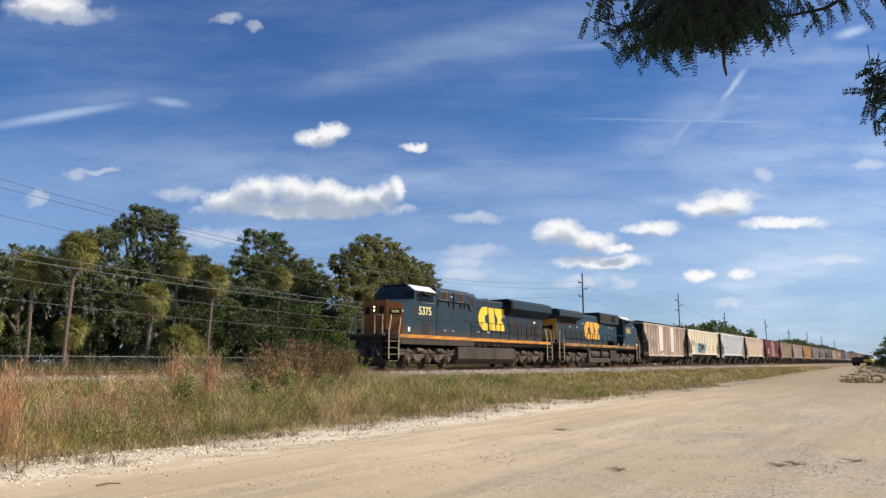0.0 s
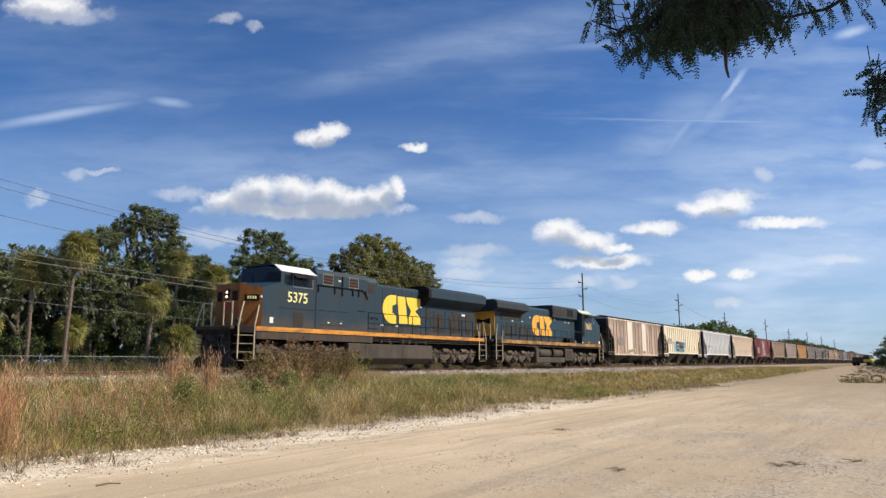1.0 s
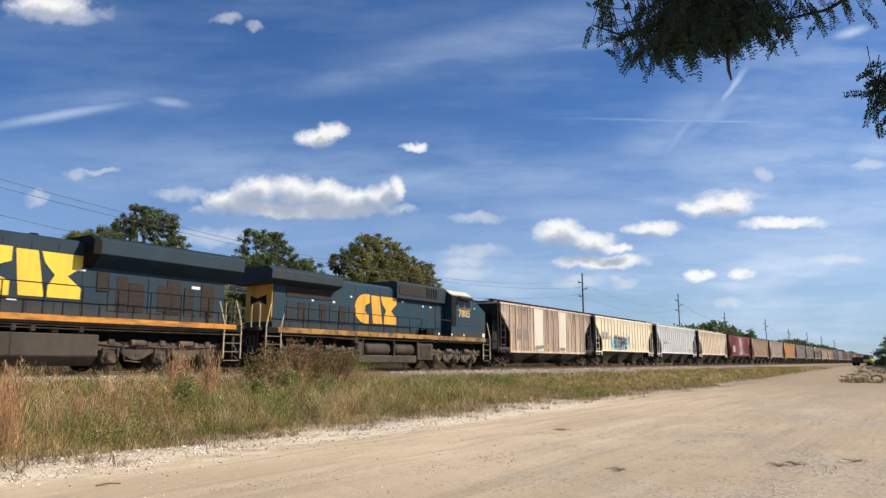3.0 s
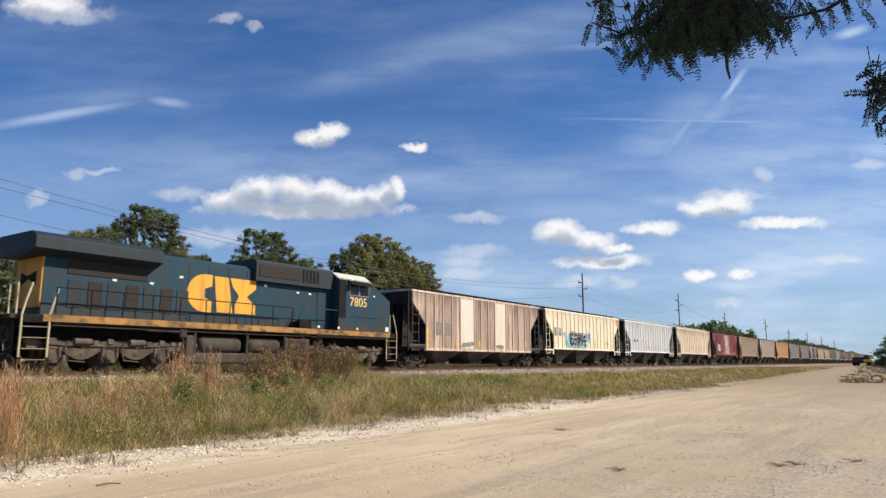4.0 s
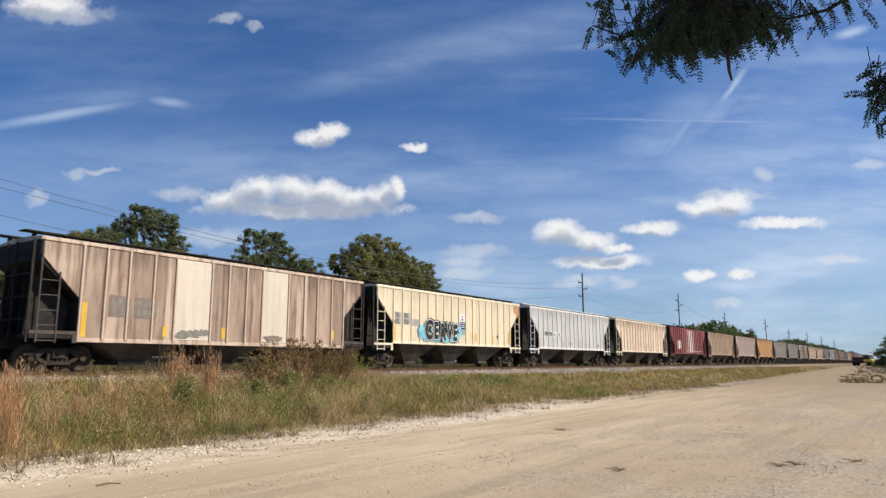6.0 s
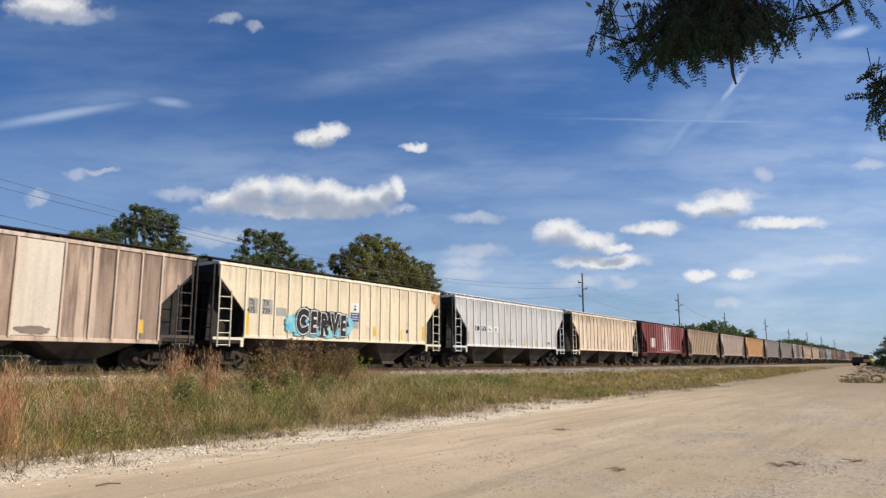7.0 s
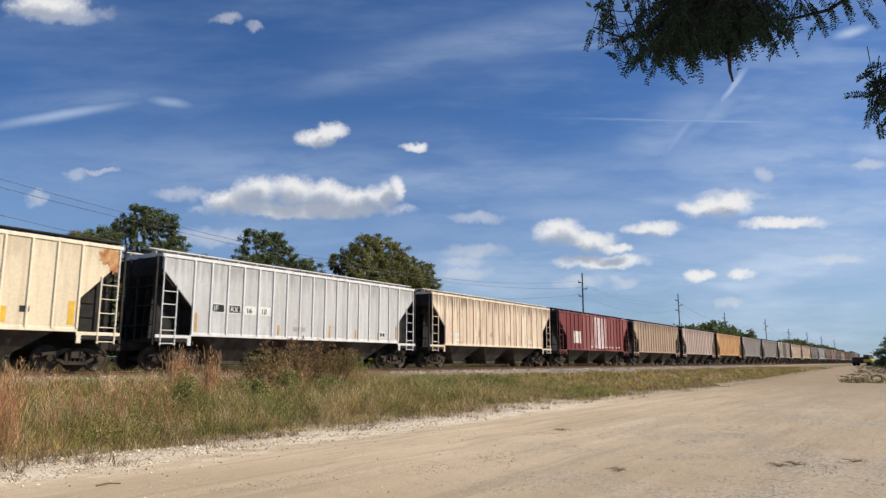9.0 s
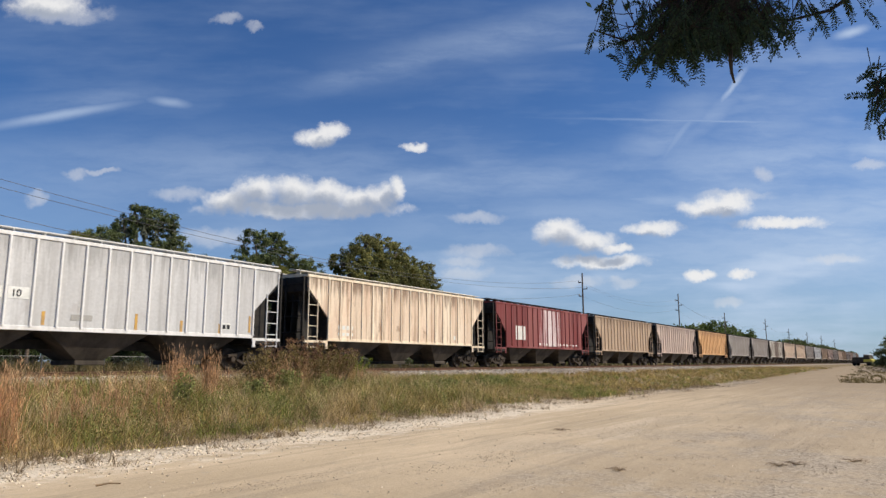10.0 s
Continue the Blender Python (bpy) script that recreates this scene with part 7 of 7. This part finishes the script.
def track_machine():
    """A small yellow maintenance machine parked near the far end of the road."""
    m = new("maintenance_machine")
    tagged(m, "small yellow and grey track maintenance machine parked", "rail vehicle")
    m.matrix_basis = pose(168, 7.6, ground_z(168, 7.6), 0, 0, 66) @ Matrix.Scale(.72, 4)
    bm = bmesh.new()
    box(bm, -.3, 5.4, -1.2, 1.2, .7, 1.2, .05)
    part("chassis", bm, M_UNDER, m, "grimy dark chassis")
    bm = bmesh.new()
    prism(bm, [(-.4, 1.0), (-.4, 1.6), (.2, 1.9), (.5, 3.1), (1.9, 3.1), (1.9, 1.0)], -1.1, 1.1, bevel=.06)
    part("cab", bm, P_TANK, m)
    bm = bmesh.new()
    prism(bm, [(-.46, 1.0), (-.46, 1.62), (.16, 1.92), (.3, 1.85), (-.38, 1.56), (-.38, 1.0)], -1.12, 1.12)
    part("front_panel", bm, P_MACHINE, m, "yellow front panel")
    for y in (-1.14, 1.14):
        bm = bmesh.new()
        box(bm, -.3, 1.9, y - .02, y + .02, 1.05, 1.85)
        part("side_panel", bm, P_MACHINE, m, "yellow side panel")
    bm = bmesh.new()
    box(bm, .6, 1.8, -1.13, -1.08, 2.0, 2.9)
    part("window", bm, P_GLASS, m)
    bm = bmesh.new()
    box(bm, .4, 2.0, -1.2, 1.2, 3.1, 3.25, .04)
    part("roof", bm, P_WHITE, m)
    bm = bmesh.new()
    box(bm, 2.0, 5.2, -1.05, 1.05, 1.2, 2.5, .12)
    part("engine_cover", bm, P_TANK, m, "dusty grey engine cover")
    for x in (.7, 4.6):
        for s in (-1, 1):
            bm = bmesh.new()
            lathe(bm, [(s * .85, .3), (s * .85, .5), (s * 1.15, .5), (s * 1.15, .3)], "y", 18, (x, 0, .5))
            part("wheel", bm, P_BLACK, m)


track_machine()

# ---------------------------------------------------------------- overhanging branch close to the camera
L_NEAR = material("feathery_leaf", (0.020, 0.040, 0.018), (0.040, 0.068, 0.030), 0.55, 6.0, tint=0.6, island=True, thin=0.35, bump=0, spec=0.3)
M_TWIG = material("twig", (0.014, 0.011, 0.009), (0.028, 0.022, 0.017), 0.85, 20.0, bump=0.2)
M_POD = material("seed_pod", (0.035, 0.028, 0.018), (0.055, 0.042, 0.025), 0.6, 10.0, bump=0.1)


def spot(p, q, d):
    """The place d metres ahead, p across and q up (tangents)."""
    return Vector(EYE) + d * (FW + p * RT + q * UP)


def spray(name, pivot, limbs, leaves, label, seed):
    """A leafy branch: limbs, twigs and feather-like leaves of many small paired leaflets."""
    rng = random.Random(seed)
    br = new(name)
    tagged(br, label, "branch")
    br.matrix_basis = Matrix.Translation(pivot)
    bm = bmesh.new()
    for path, r in limbs:
        tube(bm, [Vector(p) - pivot for p in path], r, 7, r * .35)
    v, f = [], []

    def leaf(root, d, length, sag):
        """One feather leaf: a thin stalk with pairs of leaflets."""
        pts = []
        for k in range(8):
            t = k / 7
            pts.append(root + d * length * t + Vector((0, 0, -sag * length * t * t)))
        tube(bm, pts, .0016, 3, .0007)
        side = d.cross(FW).normalized() * rng.uniform(.7, 1) + FW * rng.uniform(-.5, .5)
        side.normalize()
        for k in range(1, 15):
            t = k / 14.5
            c = root + d * length * t + Vector((0, 0, -sag * length * t * t))
            for s in (-1, 1):
                ax = (side * s * .9 + d * .45 + Vector((0, 0, -.25)) + Vector((rng.uniform(-.2, .2), rng.uniform(-.2, .2), rng.uniform(-.2, .2)))).normalized()
                ln = .023 * rng.uniform(.75, 1.2) * (1 - .35 * abs(t - .45))
                wv = ax.cross(FW + .5 * Vector((rng.uniform(-1, 1), rng.uniform(-1, 1), rng.uniform(-1, 1)))).normalized() * ln * .19
                i = len(v)
                v.extend([c, c + ax * ln * .45 + wv, c + ax * ln, c + ax * ln * .45 - wv])
                f.append((i, i + 1, i + 2, i + 3))
    for p, q, ang, length, n, depth in leaves:
        for k in range(n):
            root = spot(p + rng.gauss(0, .013), q + rng.gauss(0, .011), depth + rng.uniform(-.22, .22)) - pivot
            a = radians(ang + rng.gauss(0, 42))
            d = (RT * math.cos(a) + UP * math.sin(a) + FW * rng.uniform(-.35, .35)).normalized()
            leaf(root, d, length * rng.uniform(.7, 1.25), rng.uniform(.1, .5))
            tube(bm, [root - d * .12 + UP * .06, root - d * .05 + UP * .02, root], .0032, 4, .0018)
    part("twig", bm, M_TWIG, br)
    raw("foliage", [tuple(q) for q in v], f, L_NEAR, br)
    return br


D0 = 3.4
PIVOT = spot(.62, .47, D0)
rows = []
for p, q, ang, ln, n in [(.225, .345, 215, .17, 6), (.235, .325, 200, .16, 6), (.255, .315, 230, .16, 7), (.275, .300, 245, .17, 7), (.240, .355, 170, .13, 4), (.262, .290, 250, .15, 5),
                         (.290, .330, 250, .18, 9), (.310, .315, 258, .18, 10), (.300, .295, 262, .16, 7), (.325, .345, 260, .20, 12), (.345, .330, 262, .20, 12), (.350, .350, 268, .20, 12),
                         (.370, .345, 270, .20, 13), (.390, .345, 272, .20, 13), (.410, .345, 275, .20, 12), (.375, .322, 268, .17, 9), (.400, .322, 275, .17, 8), (.335, .362, 240, .2, 10), (.365, .368, 260, .2, 10), (.395, .368, 280, .2, 10),
                         (.430, .350, 280, .19, 9), (.448, .335, 285, .17, 7), (.455, .350, 300, .16, 5), (.462, .315, 285, .14, 4), (.485, .345, 300, .14, 4), (.49, .328, 285, .10, 3),
                         (.52, .352, 310, .14, 4), (.545, .355, 300, .15, 5), (.57, .36, 290, .15, 5), (.60, .365, 290, .14, 5), (.63, .36, 285, .15, 5), (.28, .362, 200, .16, 6), (.30, .355, 225, .18, 8)]:
    rows.append((p + .010, q + .010, ang, ln * .70, int(n * (3.0 if .30 < p < .46 else .62)) + 1, D0))
BOUGHS = [([spot(.72, .46, D0), spot(.62, .388, D0), (spot(.56, .352, D0)), spot(.50, .340, D0), spot(.44, .350, D0)], .013),
         ([spot(.66, .47, D0), spot(.50, .40, D0), spot(.40, .375, D0), spot(.32, .345, D0), spot(.26, .322, D0), spot(.215, .34, D0)], .011),
         ([spot(.44, .38, D0), spot(.40, .35, D0), spot(.36, .32, D0)], .006), ([spot(.34, .352, D0), spot(.31, .32, D0), spot(.29, .285, D0)], .005),
         ([spot(.46, .35, D0), spot(.47, .325, D0), spot(.475, .30, D0)], .004)]
BRANCH = spray("overhanging_branch", PIVOT, BOUGHS, rows, "leafy branch with feathery dark green leaves and pods", 601)


def pod(p, q, length, bend, mat):
    bm = bmesh.new()
    a = spot(p, q, D0 - .1) - PIVOT
    tube(bm, [a + UP * .02, a - UP * length * .35 - RT * bend * .2, a - UP * length * .7, a - UP * length + RT * bend], .0125, 7, .005)
    part("pod", bm, mat, BRANCH, "long dark seed pod", smooth=True)


pod(.411, .305, .17, .012, M_POD)
PIVOT2 = spot(.75, .30, D0)
rows2 = [(.622, .232, 190, .15, 6, D0), (.612, .222, 205, .13, 5, D0), (.640, .240, 200, .16, 6, D0), (.640, .215, 240, .16, 7, D0), (.650, .195, 255, .15, 7, D0), (.645, .175, 265, .12, 5, D0), (.66, .225, 230, .16, 6, D0), (.66, .18, 260, .13, 5, D0)]
rows2 = [(p + .020, q + .012, a, ln * .58, int(n * 1.6) + 1, d) for p, q, a, ln, n, d in rows2]
BRANCH2 = spray("overhanging_branch", PIVOT2, [([spot(.80, .27, D0), spot(.70, .25, D0), spot(.655, .236, D0), spot(.635, .232, D0)], .005), ([spot(.70, .25, D0), spot(.67, .21, D0), spot(.66, .18, D0)], .004)], rows2, "leafy branch tip with feathery dark green leaves", 602)


def sprig(x, y, seed):
    """A flattened dry weed lying on the road."""
    rng = random.Random(seed)
    bm = bmesh.new()
    z = ground_z(x, y)
    for k in range(26):
        a, ln = rng.random() * math.tau, rng.uniform(.05, .26)
        d = Vector((math.cos(a), math.sin(a), 0))
        o = Vector((x, y, z + .01))
        tube(bm, [o, o + d * ln * .5 + Vector((0, 0, rng.uniform(.01, .05))), o + d * ln + Vector((0, 0, rng.uniform(-.01, .05)))], .0035, 4, .0012)
    s = part("dry_weed", bm, M_SPRIG)
    tagged(s, "flattened dry brown weed on the road", "weed", "dry weeds on the road")


M_SPRIG = material("dry_stalk", (0.20, 0.135, 0.075), (0.32, 0.23, 0.14), 0.9, 5.0, bump=0.0)
for k, (x, y) in enumerate(((12.2, 1.95), (12.5, 1.75), (13.2, 1.0), (10.2, 3.8), (15.5, 7.2))):
    sprig(x, y, 700 + k)


def stick(a, b, r):
    bm = bmesh.new()
    a, b = Vector((*a, ground_z(*a) + r)), Vector((*b, ground_z(*b) + r))
    tube(bm, [a, a.lerp(b, .5) + Vector((.01, .01, .012)), b], r, 6, r * .6)
    tagged(part("stick", bm, M_SPRIG), "short dry stick lying on the road", "stick")


stick((5.15, 9.05), (5.42, 8.92), .014)


def shade_tree():
    """The unseen tree beside the road that the overhanging branches belong to; its crown is placed to shade them."""
    rng = random.Random(801)
    t = new("tree")
    tagged(t, "unseen feathery-leaved tree, its crown added to shade the branches", "tree")
    base = Vector((5.6, -2.8, ground_z(5.6, -2.8)))
    t.location = base
    bm = bmesh.new()
    tube(bm, [(0, 0, -.2), (.1, .1, 1.4), (-.1, .25, 3.0)], .17, 10, .12)
    part("trunk", bm, M_BARK, t, smooth=True)
    fork = Vector((-.1, .25, 2.9))
    centres, radii = [], []
    bm = bmesh.new()
    mid = spot(.45, .37, D0)
    for end in (spot(.72, .46, D0), spot(.66, .47, D0), spot(.80, .27, D0)):
        e = end - base
        tube(bm, [fork, fork.lerp(e, .5) + Vector((0, 0, .25)), e], .06, 7, .012)
    # clumps out of view, set towards the sun to shade the branches
    for k in range(70):
        c = mid + SUN_TO * rng.uniform(1.5, 3.6) + RT * rng.uniform(-.5, 1.6) - base + Vector((rng.uniform(-.4, .4), rng.uniform(-.4, .4), rng.uniform(-.2, .5)))
        centres.append(tuple(c))
        radii.append((.36, .36, .28))
        if k % 6 == 0:
            tube(bm, [fork, fork.lerp(c, .5) + Vector((0, 0, .2)), c], .035, 6, .006)
    # more clumps above the view, added to keep sky light off the branches
    for k in range(150):
        c = Vector((mid.x + rng.uniform(-2.2, 2.4), mid.y + rng.uniform(-2.6, 1.9), rng.uniform(5.0, 6.6))) - base
        centres.append(tuple(c))
        radii.append((.5, .5, .34))
        if k % 10 == 0:
            tube(bm, [fork, fork.lerp(c, .55) + Vector((0, 0, .3)), c], .035, 6, .006)
    part("bough", bm, M_BARK, t)
    leaf_cloud("crown", centres, radii, 130, .085, L_NEAR, t, 802)


shade_tree()


# ---------------------------------------------------------------- movement


def motions():
    for thing, s0 in TRAIN:
        walk(thing, [(t, pose(s0 - SPEED * t, YC, RAIL)) for t in (0, 2.5, 5, 7.5, 10)])
    for wheel, r in WHEELS:
        x, y, z = wheel.location
        walk(wheel, [(k / 15, pose(x, y, z) @ Matrix.Rotation(-SPEED * k / 15 / r, 4, "Y")) for k in range(151)])
    # the branch stirs in the wind, turning a little about its hidden fork
    for branch, pivot, k in ((BRANCH, PIVOT, 1.0), (BRANCH2, PIVOT2, 0.9)):
        rows_b = []
        for t, a in ((0, 0), (.5, .008), (1, .014), (1.5, .024), (2, .030), (2.5, .034), (3.2, .028), (4, .022), (4.5, .020), (5, .018), (5.5, .020), (6.2, .040), (7, .058), (7.5, .060), (8, .052), (8.5, .044), (9, .040), (9.5, .046), (10, .050)):
            rows_b.append((t, Matrix.Translation(pivot) @ Matrix.Rotation(-a * k, 4, FW)))
        walk(branch, rows_b)


motions()
